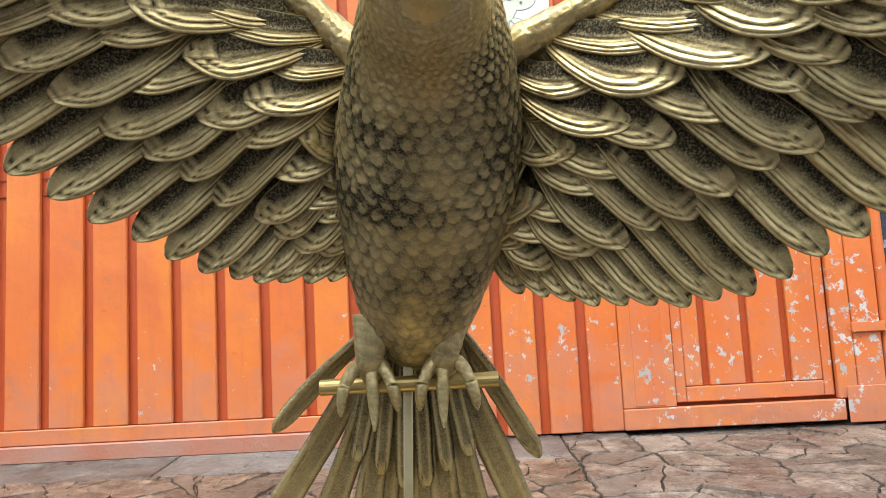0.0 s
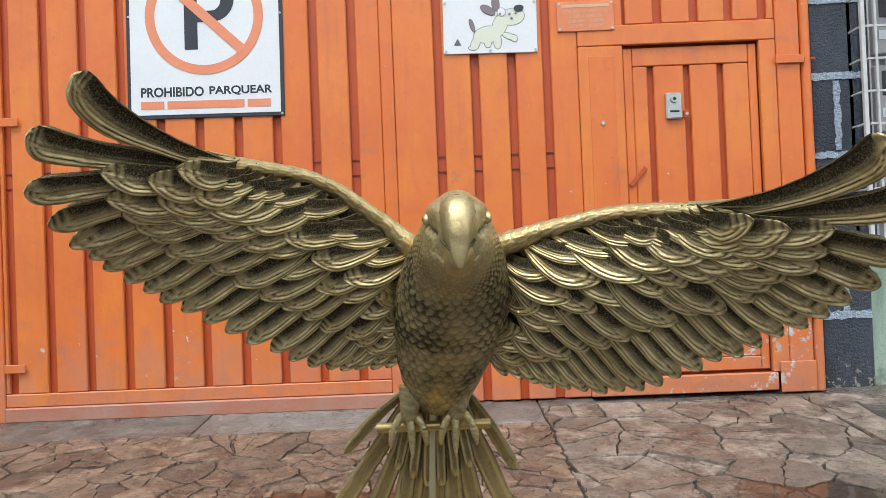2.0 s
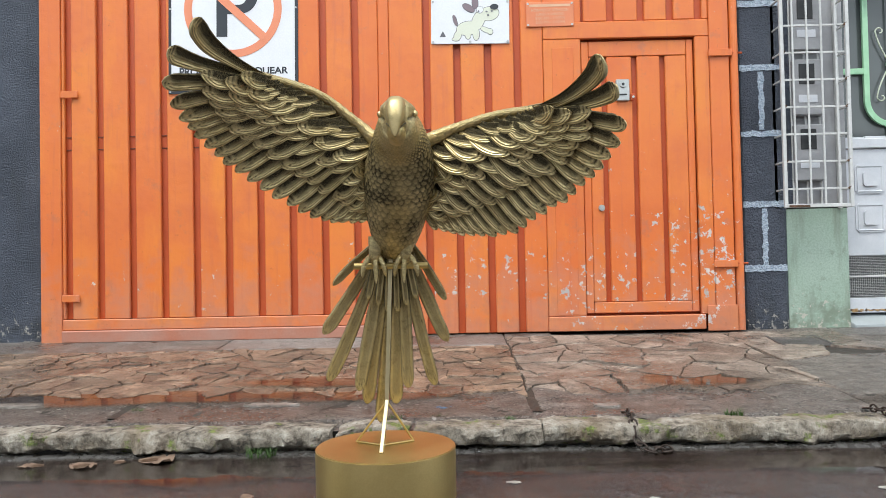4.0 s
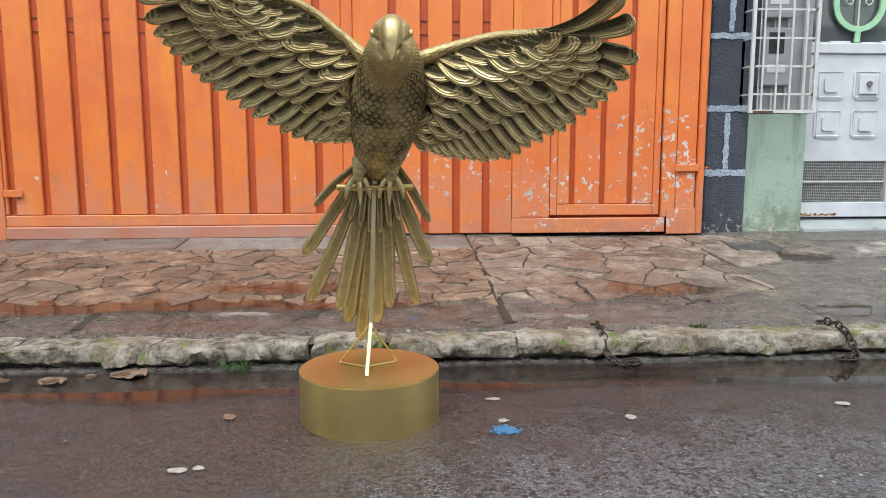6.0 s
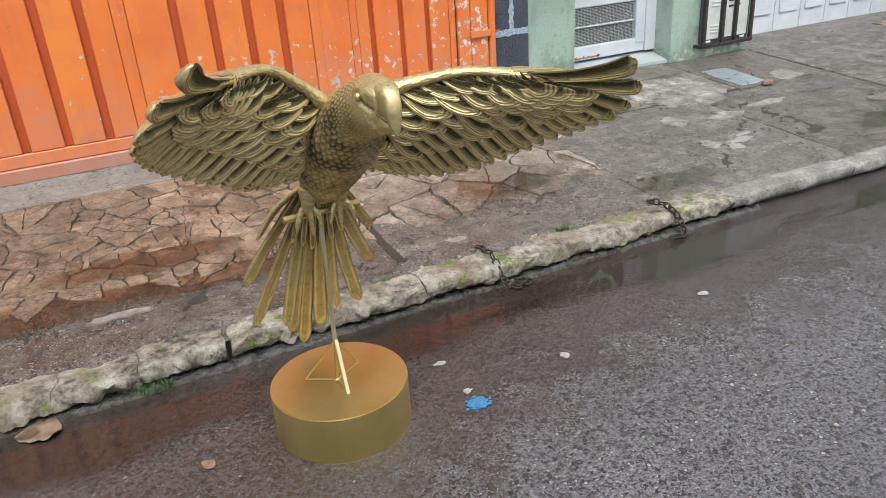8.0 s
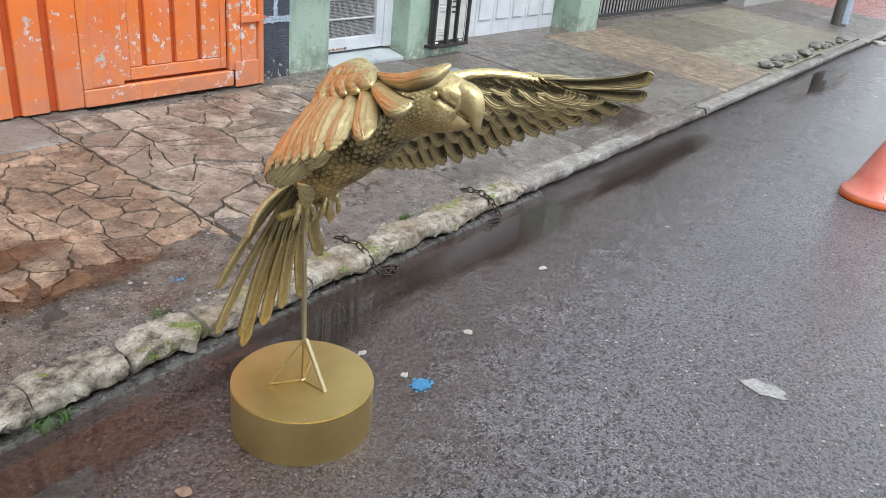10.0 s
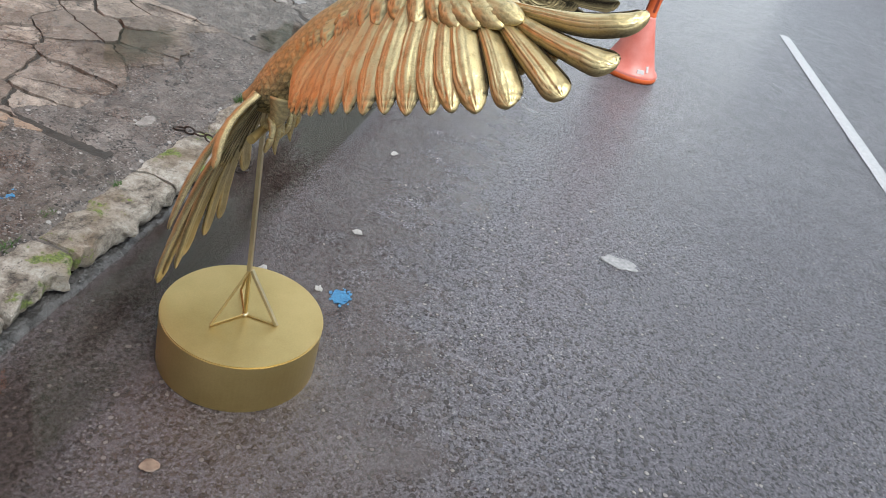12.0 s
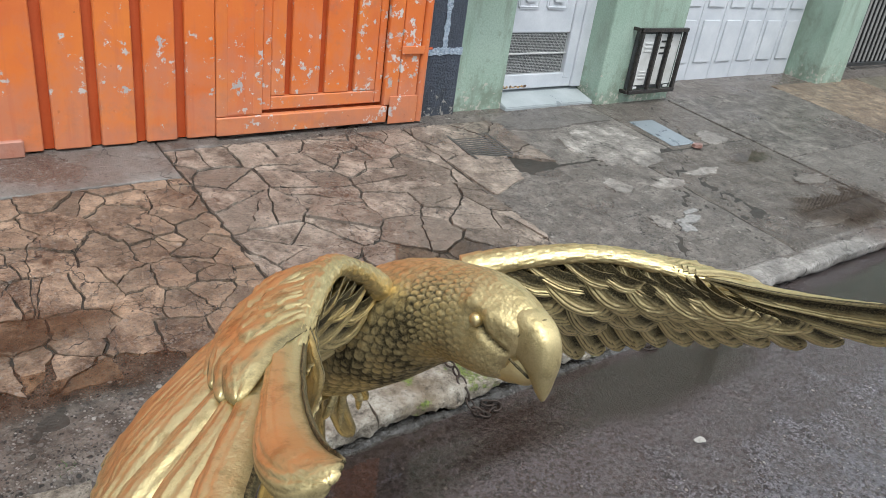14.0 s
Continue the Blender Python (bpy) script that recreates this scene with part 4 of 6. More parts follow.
def square_bar(name, a, b, wide, deep, mat, label=""):
    """A straight bar of rectangular section, its broad face towards the road."""
    a, b = Vector(a), Vector(b)
    d = (b - a).normalized()
    side_ = d.cross(Vector((0, 1, 0))).normalized()
    out_ = side_.cross(d)
    bm = bmesh.new()
    ring = [[bm.verts.new(p + side_ * (wide / 2) * i_ + out_ * (deep / 2) * k_) for i_, k_ in ((-1, -1), (1, -1), (1, 1), (-1, 1))] for p in (a, b)]
    for k_ in range(4):
        bm.faces.new((ring[0][k_], ring[0][(k_ + 1) % 4], ring[1][(k_ + 1) % 4], ring[1][k_]))
    bm.faces.new(ring[0]); bm.faces.new(ring[1])
    bmesh.ops.bevel(bm, geom=list(bm.edges), offset=0.0012, segments=1, affect="EDGES")
    return part(name, bm, mat, stand, label)


square_bar("post", APEX, (-0.043, 0.953, 0.735), 0.0115, 0.0105, GOLD_BAR, "square gold painted bar")
square_bar("lower_post", NODE, APEX, 0.0095, 0.0085, GOLD_SATIN)
square_bar("front_strut", (-0.071, 0.824, 0.150), APEX + Vector((0.001, -0.006, 0.004)), 0.0115, 0.009, GOLD_BAR, "bright flat gold strut")
part("perch_bar", rod((-0.153, 0.930, 0.684), (0.068, 0.939, 0.683), 0.0098, None, 18), GOLD_SATIN, stand)
for foot in ((-0.158, 0.964, 0.153), (0.014, 0.965, 0.153)):
    part("strut", rod(foot, APEX, 0.0034, None, 8), GOLD_SATIN, stand)
    part("tie", rod(foot, NODE, 0.0032, None, 8), GOLD_SATIN, stand)
part("tie", rod((-0.071, 0.824, 0.153), NODE, 0.0032, None, 8), GOLD_SATIN, stand)
weld = bmesh.new()
bmesh.ops.create_icosphere(weld, subdivisions=2, radius=0.0085, matrix=Matrix.Translation(NODE) @ Matrix.Diagonal((1.2, 1.0, 0.7, 1.0)))
part("weld", weld, GOLD_BAR, stand, "lumpy weld bead", True)

# ---- doors, cage and pipes of the street front ----
# added to close the openings and block sky behind the iron gate
wall_back = tagged(part("wall_back", box(2.302, 13.4, 3.95, 4.05, 0.1, 4.6, 0), PLASTER), "plain wall added behind the doors and the iron gate", "wall", kind="structure")
bm = box(2.70, 3.53, 3.475, 3.72, 0.16, 0.312, 0)
for v in bm.verts:
    if v.co.z > 0.3 and v.co.y < 3.5:
        v.co.z = 0.250
bmesh.ops.bevel(bm, geom=list(bm.edges), offset=0.006, segments=2, affect="EDGES")
STEP = simple("pale_blue_grey_cement", (0.30, 0.33, 0.34), (0.42, 0.45, 0.46), (0.25, 0.5), 6, 0, 0.3)
step = tagged(part("door_step", bm, STEP), "sloping pale blue-grey cement doorstep, worn", "doorstep", kind="structure")
door = thing("house_door", "white panelled steel house door with vent grille and green ironwork", "door", at=(0, 3.64, 0))
part("frame", box(2.702, 2.745, 0, 0.06, 0.314, 2.5, 0.004), WHITE, door)
part("frame", box(3.435, 3.53, -0.012, 0.06, 0.314, 2.5, 0.004), WHITE, door)
part("frame", box(3.347, 3.433, 0, 0.06, 0.378, 2.5, 0.004), WHITE, door)
part("bottom_rail", box(2.747, 3.433, 0.004, 0.05, 0.316, 0.414, 0.004), WHITE, door, "white rail with rust stains")
part("leaf", box(2.747, 3.345, 0.012, 0.045, 0.692, 1.40, 0.004), WHITE, door)
part("mid_rail", box(2.747, 3.345, -0.004, 0.05, 1.402, 1.47, 0.006), WHITE, door)
for zc in (0.943, 1.200):
    for k in range(2):
        xc = 2.910 + 0.256 * k
        bm = box(xc - 0.096, xc + 0.096, 0.004, 0.0125, zc - 0.097, zc + 0.097, 0)
        bmesh.ops.bevel(bm, geom=[e for e in bm.edges if abs(e.verts[0].co.y - e.verts[1].co.y) > 0.004], offset=0.022, segments=1, affect="EDGES")
        p_ = part("raised_panel", bm, WHITE, door)
        bm = box(xc - 0.082, xc + 0.082, -0.001, 0.0045, zc - 0.083, zc + 0.083, 0)
        bmesh.ops.inset_region(bm, faces=[f for f in bm.faces if f.normal.y < -0.9], thickness=0.020, depth=-0.010)
        part("inner_frame", bm, WHITE, p_)
        bm = box(xc - 0.046, xc + 0.046, -0.010, 0.004, zc - 0.048, zc + 0.048, 0)
        bmesh.ops.bevel(bm, geom=[e for e in bm.edges if abs(e.verts[0].co.y - e.verts[1].co.y) > 0.004], offset=0.012, segments=1, affect="EDGES")
        part("inner_panel", bm, WHITE, p_)
part("lock", rod((3.166, 0.0, 1.205), (3.166, -0.030, 1.205), 0.020, 0.017, 16), simple("dull_lock_steel", (0.16, 0.16, 0.17), (0.30, 0.30, 0.31), (0.3, 0.5), 40, 0.6), door, "dull steel lock cylinder with a dark rim")
part("lock_plate", box(3.10, 3.232, -0.012, -0.0085, 1.14, 1.268, 0.002), WHITE, door)
# solid panel coloured dark for the shade inside the vent
part("vent", box(2.757, 3.340, 0.03, 0.036, 0.418, 0.690, 0), DARK, door, "panel behind wire mesh, coloured dark for the shaded opening")
bm = bmesh.new()
for k in range(45):
    x = 2.757 + 0.583 * k / 44
    rod((x, 0.018, 0.418), (x, 0.018, 0.690), 0.0009, None, 4, bm)
for k in range(27):
    z = 0.418 + 0.272 * k / 26
    rod((2.757, 0.021, z), (3.340, 0.021, z), 0.0009, None, 4, bm)
tagged(part("wire_mesh", bm, CAGE, door), kind="stuff")
part("vent_bar", box(2.757, 3.340, 0.008, 0.016, 0.549, 0.561, 0.002), CAGE, door)
part("pane", box(2.747, 3.345, 0.03, 0.036, 1.472, 2.5, 0), GLASS, door, "dark grey window glass")
IRON_GREEN = simple("pale_green_iron_paint", (0.30, 0.56, 0.34), (0.40, 0.66, 0.43), (0.35, 0.5), 15)
part("iron_bar", box(2.747, 2.92, -0.004, 0.014, 1.895, 1.935, 0.004), IRON_GREEN, door)
part("iron_bar", box(3.05, 3.09, -0.004, 0.014, 1.472, 1.56, 0.004), IRON_GREEN, door)
for r_, wid in ((0.16, 0.018),):
    verts, faces = [], []
    path = [(2.91, 2.5), (2.91, 1.75)] + [(3.07 - r_ * math.cos(a), 1.72 - r_ * math.sin(a)) for a in np.linspace(0, math.pi, 17)] + [(3.23, 1.75), (3.23, 2.5)]
    for i, (x, z) in enumerate(path):
        a_, b_ = path[max(i - 1, 0)], path[min(i + 1, len(path) - 1)]
        d = Vector((b_[0] - a_[0], 0, b_[1] - a_[1])).normalized()
        nn = Vector((-d.z, 0, d.x)) * wid
        verts += [(x + nn.x, -0.006, z + nn.z), (x - nn.x, -0.006, z - nn.z), (x - nn.x, 0.014, z - nn.z), (x + nn.x, 0.014, z + nn.z)]
        if i:
            o = 4 * (i - 1)
            faces += [(o + k, o + (k + 1) % 4, o + 4 + (k + 1) % 4, o + 4 + k) for k in range(4)]
    mesh_object("iron_arch", verts, faces, IRON_GREEN, door, "pale green wrought iron arch")
CREAM_IRON = simple("cream_iron_paint", (0.55, 0.60, 0.48), (0.66, 0.70, 0.56), (0.35, 0.5), 15)


def tube(points, r, mat, name, parent, seg=6, label=""):
    verts, faces = [], []
    pts = [Vector(p) for p in points]
    for i, p in enumerate(pts):
        d = (pts[min(i + 1, len(pts) - 1)] - pts[max(i - 1, 0)]).normalized()
        u = d.orthogonal().normalized()
        v = d.cross(u)
        verts += [p + (u * math.cos(2 * math.pi * k / seg) + v * math.sin(2 * math.pi * k / seg)) * r for k in range(seg)]
        if i:
            o = seg * (i - 1)
            faces += [(o + k, o + (k + 1) % seg, o + seg + (k + 1) % seg, o + seg + k) for k in range(seg)]
    faces += [tuple(range(seg - 1, -1, -1)), tuple(range(seg * (len(pts) - 1), seg * len(pts)))]
    return mesh_object(name, verts, faces, mat, parent, label, True)


part("iron_stem", rod((3.07, 0.004, 1.57), (3.07, 0.004, 2.45), 0.006), CREAM_IRON, door)
part("iron_collar", box(3.045, 3.095, -0.004, 0.012, 1.945, 1.975, 0.004), IRON_GREEN, door)
for sx in (-1, 1):
    for zc, flip in ((1.96, -1), (1.96, 1)):
        # a long lyre curve that rolls up into a scroll at its end
        pts = [(3.07 + sx * (0.010 + 0.085 * math.sin(q * 1.25)), 0.004, zc + flip * (0.02 + 0.20 * q)) for q in np.linspace(0, 1, 10)]
        x1, z1 = pts[-1][0], pts[-1][2]
        pts += [(x1 - sx * 0.030 + sx * (0.030 - 0.016 * w) * math.cos(3.6 * w), 0.004, z1 + flip * (0.030 - 0.016 * w) * math.sin(3.6 * w)) for w in np.linspace(0.1, 1.3, 14)]
        tube(pts, 0.005, CREAM_IRON, "iron_scroll", door)
for k, (xa, xb) in enumerate(((2.75, 2.885), (2.89, 3.03), (3.11, 3.225), (3.24, 3.34))):
    part("putty", box(xa, xb, 0.005, 0.031, 1.468, 1.478 + 0.006 * (k % 2), 0.003), WHITE, door)

cage = thing("meter_cage", "white painted steel bar cage over electricity meters, rusty at its foot", "cage", at=(2.44, 3.36, 1.0))
for x in (-0.205, 0.205):
    part("upright", box(x - 0.011, x + 0.011, 0.0, 0.022, 0, 1.45, 0.002), CAGE, cage)
    part("upright", box(x - 0.011, x + 0.011, 0.14, 0.165, 0, 1.45, 0.002), CAGE, cage)
part("bottom_bar", box(-0.193, 0.193, 0.0, 0.022, 0, 0.022, 0.002), CAGE, cage, "white bar with rust at the foot")
part("top_bar", box(-0.193, 0.193, 0.0, 0.022, 1.428, 1.45, 0.002), CAGE, cage)
for x in (-0.135, -0.045, 0.045, 0.135):
    part("bar", rod((x, 0.011, 0.02), (x, 0.011, 1.43), 0.0068, None, 8), CAGE, cage)
for x in (-0.09, 0.0, 0.09):
    part("bar", rod((x, 0.152, 0.02), (x, 0.152, 1.43), 0.006, None, 8), CAGE, cage)
KNOT = simple("rusty_knot", (0.05, 0.03, 0.02), (0.16, 0.075, 0.035), (0.5, 0.8), 60)
for k in range(8):
    z = 0.118 + 0.172 * k
    part("cross_bar", box(-0.193, 0.193, 0.016, 0.026, z - 0.006, z + 0.006, 0.001), CAGE, cage)
    for x in (-0.205, 0.205):
        part("side_bar", box(x - 0.005, x + 0.005, 0.022, 0.14, z - 0.005, z + 0.005, 0.001), CAGE, cage)
    if k % 3 != 2:
        part("rust_knot", rod((0.19, 0.012, z - 0.006), (0.202, 0.004, z + 0.012), 0.009, 0.006, 7), KNOT, cage)
    if k % 2:
        part("rust_knot", rod((-0.196, 0.010, z - 0.004), (-0.186, 0.004, z + 0.010), 0.008, 0.005, 7), KNOT, cage)
part("rust_streak", box(-0.19, -0.06, -0.0035, -0.0005, 0.002, 0.016, 0.001), KNOT, cage)
OCHRE = simple("ochre_rust", (0.30, 0.16, 0.05), (0.55, 0.40, 0.22), (0.6, 0.8), 50)
rng_r = random.Random(41)
for k in range(16):
    x = 2.762 + 0.016 * k + rng_r.uniform(-0.006, 0.006)
    w_, h_ = rng_r.uniform(0.006, 0.017), rng_r.uniform(0.006, 0.026) * (1 - 0.03 * k)
    bm = bmesh.new()
    bmesh.ops.create_icosphere(bm, subdivisions=2, radius=1.0, matrix=Matrix.Translation((x, 0.004, 0.330 + rng_r.uniform(-0.003, 0.006))) @ Matrix.Diagonal((w_, 0.0028, h_ / 1.4, 1.0)))
    for v in bm.verts:
        v.co += Vector((0.004, 0, 0.004)) * noise.noise(v.co * 160)
    part("rust_streak", bm, OCHRE if k % 3 else KNOT, door, "", True)
METER_GREY = simple("meter_board_grey", (0.26, 0.26, 0.27), (0.36, 0.36, 0.37), (0.4, 0.6), 5)
board = thing("meter_board", "grey board with electricity meters behind the cage", "meter board", at=(2.44, 3.50, 1.0))
part("board", box(-0.138, 0.262, 0.03, 0.10, -0.0, 1.6, 0.003), METER_GREY, board)
for z in (0.18, 0.60, 1.02):
    bx = part("meter", box(-0.09, 0.10, -0.03, 0.03, z, z + 0.36, 0.006), METER_GREY, board)
    part("window", box(-0.055, 0.045, -0.034, -0.031, z + 0.20, z + 0.33, 0.002), BLACK, bx, "dark meter window")
    part("label_plate", box(-0.06, 0.06, -0.033, -0.031, z + 0.08, z + 0.13, 0.001), WHITE, bx)

downpipe = thing("downpipe", "orange painted downpipe clamped beside the gate", "pipe", at=(1.960, 3.436, 0))
part("pipe", rod((0, 0, 0.24), (0, 0, 3.2), 0.026, None, 18), ORANGE, downpipe)
for z in (0.66, 2.0):
    part("bracket", rod((-0.03, -0.022, z), (0.05, -0.005, z), 0.007, None, 8), GROOVE, downpipe)
    part("strap", box(-0.17, -0.02, -0.032, -0.024, z - 0.022, z + 0.022, 0.002), ORANGE, downpipe)
for z in (0.52, 1.83):
    part("strap", box(-4.33, -4.22, -0.030, -0.022, z - 0.022, z + 0.022, 0.002), ORANGE, gate).location = (1.975, 0.01, 0)

lock_box = thing("door_lock", "grey steel surface lock with a round cylinder", "lock", at=(1.25, 3.448, 1.78))
STEEL = simple("brushed_steel", (0.42, 0.43, 0.42), (0.56, 0.57, 0.55), (0.3, 0.45), 20, 0.6, 0.1)
part("case", box(-0.043, 0.043, -0.020, 0.002, -0.07, 0.07, 0.006), STEEL, lock_box)
part("cylinder", rod((0, -0.019, 0.035), (0, -0.030, 0.035), 0.021, 0.019, 20), STEEL, lock_box)
part("keyhole", rod((0, -0.029, 0.035), (0, -0.0315, 0.035), 0.009, None, 12), BLACK, lock_box)
part("slot", box(-0.025, 0.025, -0.0225, -0.019, -0.035, -0.025, 0.001), BLACK, lock_box)
hasp = thing("padlock_hasp", "small rusty hasp beside the lock", "hasp", at=(1.315, 3.445, 1.735))
part("plate", box(-0.014, 0.014, -0.012, 0.004, -0.022, 0.022, 0.004), GROOVE, hasp)
part("pin", rod((0, -0.010, 0), (0, -0.02, 0), 0.008, None, 12), STEEL, hasp)
bolt = thing("gate_bolt", "round steel keyhole cover on the gate", "bolt", at=(0.865, 3.422, 1.70))
part("head", rod((0, 0.002, 0), (0, -0.006, 0), 0.010, None, 14), STEEL, bolt)
bolt2 = thing("round_lock", "round steel lock on the wicket door", "lock", at=(1.10, 3.447, 1.03))
part("rose", rod((0, 0.004, 0), (0, -0.012, 0), 0.021, 0.019, 20), STEEL, bolt2)
part("plug", rod((0, -0.011, 0), (0, -0.015, 0), 0.010, None, 14), STEEL, bolt2)
pull = thing("pull_tab", "worn flat steel tab on the wicket door", "handle", at=(1.045, 3.447, 1.41))
part("tab", box(-0.065, 0.065, -0.010, -0.004, -0.013, 0.013, 0.003), GROOVE, pull)
pull.rotation_euler = (0, radians(-48), 0)

# ---- signs ----
SIGN_WHITE = simple("sign_white", (0.72, 0.73, 0.76), (0.78, 0.79, 0.81), (0.3, 0.4), 3, 0, 0.03)
SIGN_BLACK = simple("sign_navy_black", (0.018, 0.022, 0.030), (0.026, 0.030, 0.040), (0.3, 0.4), 5, 0, 0.03)
SIGN_ORANGE = simple("sign_faded_orange", (0.72, 0.24, 0.12), (0.78, 0.28, 0.15), (0.3, 0.4), 5, 0, 0.03)
SIGN_GREY = simple("sign_grey_ink", (0.11, 0.11, 0.13), (0.15, 0.15, 0.17), (0.4, 0.5), 5, 0, 0.03)
PALE = simple("plaque_letter_paint", (0.62, 0.36, 0.22), (0.70, 0.44, 0.28), (0.4, 0.5), 20, 0, 0.1)


def lettering(text, x, z, height, width, mat, parent, y=-0.0045, name="lettering", bold=0.0):
    """Raised flat letters, their left foot at x, z, fitted to a width."""
    cu = bpy.data.curves.new("letters", "FONT")
    cu.body, cu.extrude, cu.offset = text, 0.0006, bold
    ob = bpy.data.objects.new("letters", cu)
    scene.collection.objects.link(ob)
    bpy.context.view_layer.update()
    me = bpy.data.meshes.new_from_object(ob.evaluated_get(bpy.context.evaluated_depsgraph_get()))
    bpy.data.objects.remove(ob)
    co = np.array([v.co for v in me.vertices])
    lo, hi = co.min(0), co.max(0)
    for v in me.vertices:
        v.co = (x + (v.co.x - lo[0]) / (hi[0] - lo[0]) * width, y - v.co.z, z + (v.co.y - lo[1]) / (hi[1] - lo[1]) * height)
    me.materials.clear()
    me.materials.append(mat)
    o = new(name, me)
    o.parent = parent
    return o


def flat(outline, mat, parent, name, y=-0.0045, thick=0.001):
    verts = [(x, y, z) for x, z in outline] + [(x, y - thick, z) for x, z in outline]
    n_ = len(outline)
    faces = [tuple(range(n_)), tuple(range(2 * n_ - 1, n_ - 1, -1))] + [(i, (i + 1) % n_, n_ + (i + 1) % n_, n_ + i) for i in range(n_)]
    return mesh_object(name, verts, faces, mat, parent)


def ellipse(cx, cz, rx_, rz_, turn=0, n_=24):
    c, s_ = math.cos(turn), math.sin(turn)
    return [(cx + rx_ * math.cos(a) * c - rz_ * math.sin(a) * s_, cz + rx_ * math.cos(a) * s_ + rz_ * math.sin(a) * c) for a in np.linspace(0, 2 * math.pi, n_, endpoint=False)]


parking = thing("no_parking_sign", "white no parking sign with a black letter in an orange ring", "sign", at=(-1.243, 3.424, 1.815))
parking.rotation_euler = (0, radians(0.6), 0)
part("board", box(-0.418, 0.418, -0.002, 0.004, 0, 1.16, 0.002), SIGN_BLACK, parking, "dark border of the sign")
part("face", box(-0.398, 0.398, -0.004, -0.0018, 0.02, 1.14, 0.0005), SIGN_WHITE, parking)
lettering("PROHIBIDO", -0.345, 0.115, 0.052, 0.335, SIGN_BLACK, parking, bold=0.028)
lettering("PARQUEAR", 0.020, 0.115, 0.052, 0.335, SIGN_BLACK, parking, bold=0.028)
for x0, x1 in ((-0.345, -0.222), (-0.205, 0.205), (0.222, 0.345)):
    part("writing_bar", box(x0, x1, -0.0055, -0.0044, 0.050, 0.092, 0), SIGN_ORANGE, parking)
ring_v, ring_f = [], []
RC, RO, RI = 0.545, 0.315, 0.265
for k in range(64):
    a = 2 * math.pi * k / 64
    for r_ in (RI, RO):
        for yy in (-0.0044, -0.0062):
            ring_v.append((r_ * math.cos(a), yy, RC + r_ * math.sin(a)))
for k in range(64):
    o, q = 4 * k, 4 * ((k + 1) % 64)
    ring_f += [(o, o + 1, q + 1, q), (o + 2, q + 2, q + 3, o + 3), (o + 1, o + 3, q + 3, q + 1), (o, q, q + 2, o + 2)]
mesh_object("ring", ring_v, ring_f, SIGN_ORANGE, parking)
part("letter_stem", box(-0.106, -0.036, -0.0056, -0.0044, RC - 0.18, RC + 0.204, 0), SIGN_BLACK, parking)
bowl_v, bowl_f = [], []
for k in range(25):
    a = math.pi * (k / 24 - 0.5)
    for sx, sz, yy in ((0.050, 0.059, -0.0044), (0.050, 0.059, -0.0056), (0.121, 0.119, -0.0044), (0.121, 0.119, -0.0056)):
        bowl_v.append((0.04 + sx * math.cos(a), yy, RC + 0.085 + sz * math.sin(a)))
    if k:
        o = 4 * (k - 1)
        bowl_f += [(o, o + 4, o + 5, o + 1), (o + 2, o + 3, o + 7, o + 6), (o + 1, o + 5, o + 7, o + 3), (o, o + 2, o + 6, o + 4)]
mesh_object("letter_bowl", bowl_v, bowl_f, SIGN_BLACK, parking)
for z0, z1 in ((0.144, 0.204), (-0.034, 0.026)):
    part("letter_arm", box(-0.037, 0.041, -0.0056, -0.0044, RC + z0, RC + z1, 0), SIGN_BLACK, parking)
slash = part("slash", box(-0.275, 0.275, -0.0076, -0.0064, -0.026, 0.026, 0), SIGN_ORANGE, parking)
slash.location, slash.rotation_euler = (0, 0, RC), (0, radians(43), 0)
for x in (-0.405, 0.405):
    for z in (0.012, 0.55):
        part("screw", rod((x, -0.002, z), (x, -0.006, z), 0.006, None, 10), STEEL, parking)

notice = thing("dog_notice", "white notice asking walkers to pick up, with a cartoon shape", "sign", at=(0.283, 3.424, 2.097))
notice.rotation_euler = (0, radians(0.8), 0)
part("board", box(-0.25, 0.25, -0.004, 0.003, 0, 0.62, 0.002), SIGN_WHITE, notice)
BLOB = simple("cartoon_cream", (0.66, 0.68, 0.56), (0.70, 0.72, 0.60), (0.3, 0.4), 5, 0, 0.02)
BLOB_DARK = simple("cartoon_mauve", (0.20, 0.15, 0.17), (0.24, 0.18, 0.20), (0.3, 0.4), 5, 0, 0.02)
CREAM = ((-0.014, 0.100, 0.074, 0.044, 0.15), (0.053, 0.150, 0.038, 0.070, -0.4), (0.120, 0.192, 0.064, 0.044, 0.15), (-0.080, 0.053, 0.022, 0.036, -0.4), (-0.092, 0.030, 0.024, 0.011, 0.0),
         (-0.014, 0.058, 0.018, 0.028, 0.0), (0.038, 0.062, 0.020, 0.040, 0.0), (0.100, 0.088, 0.036, 0.015, -0.4), (0.128, 0.076, 0.016, 0.018, 0.2))
MAUVE = ((-0.010, 0.230, 0.042, 0.020, -0.55), (0.032, 0.262, 0.019, 0.038, 0.1), (-0.096, 0.150, 0.010, 0.036, 0.3))
SPOTS = ((0.105, 0.205, 0.007, 0.005, 0.0), (0.115, 0.182, 0.007, 0.006, 0.0), (0.138, 0.208, 0.007, 0.005, 0.0), (0.055, 0.208, 0.005, 0.006, 0.0))
EYE_WHITE = ((0.062, 0.218, 0.021, 0.021, 0.0),)
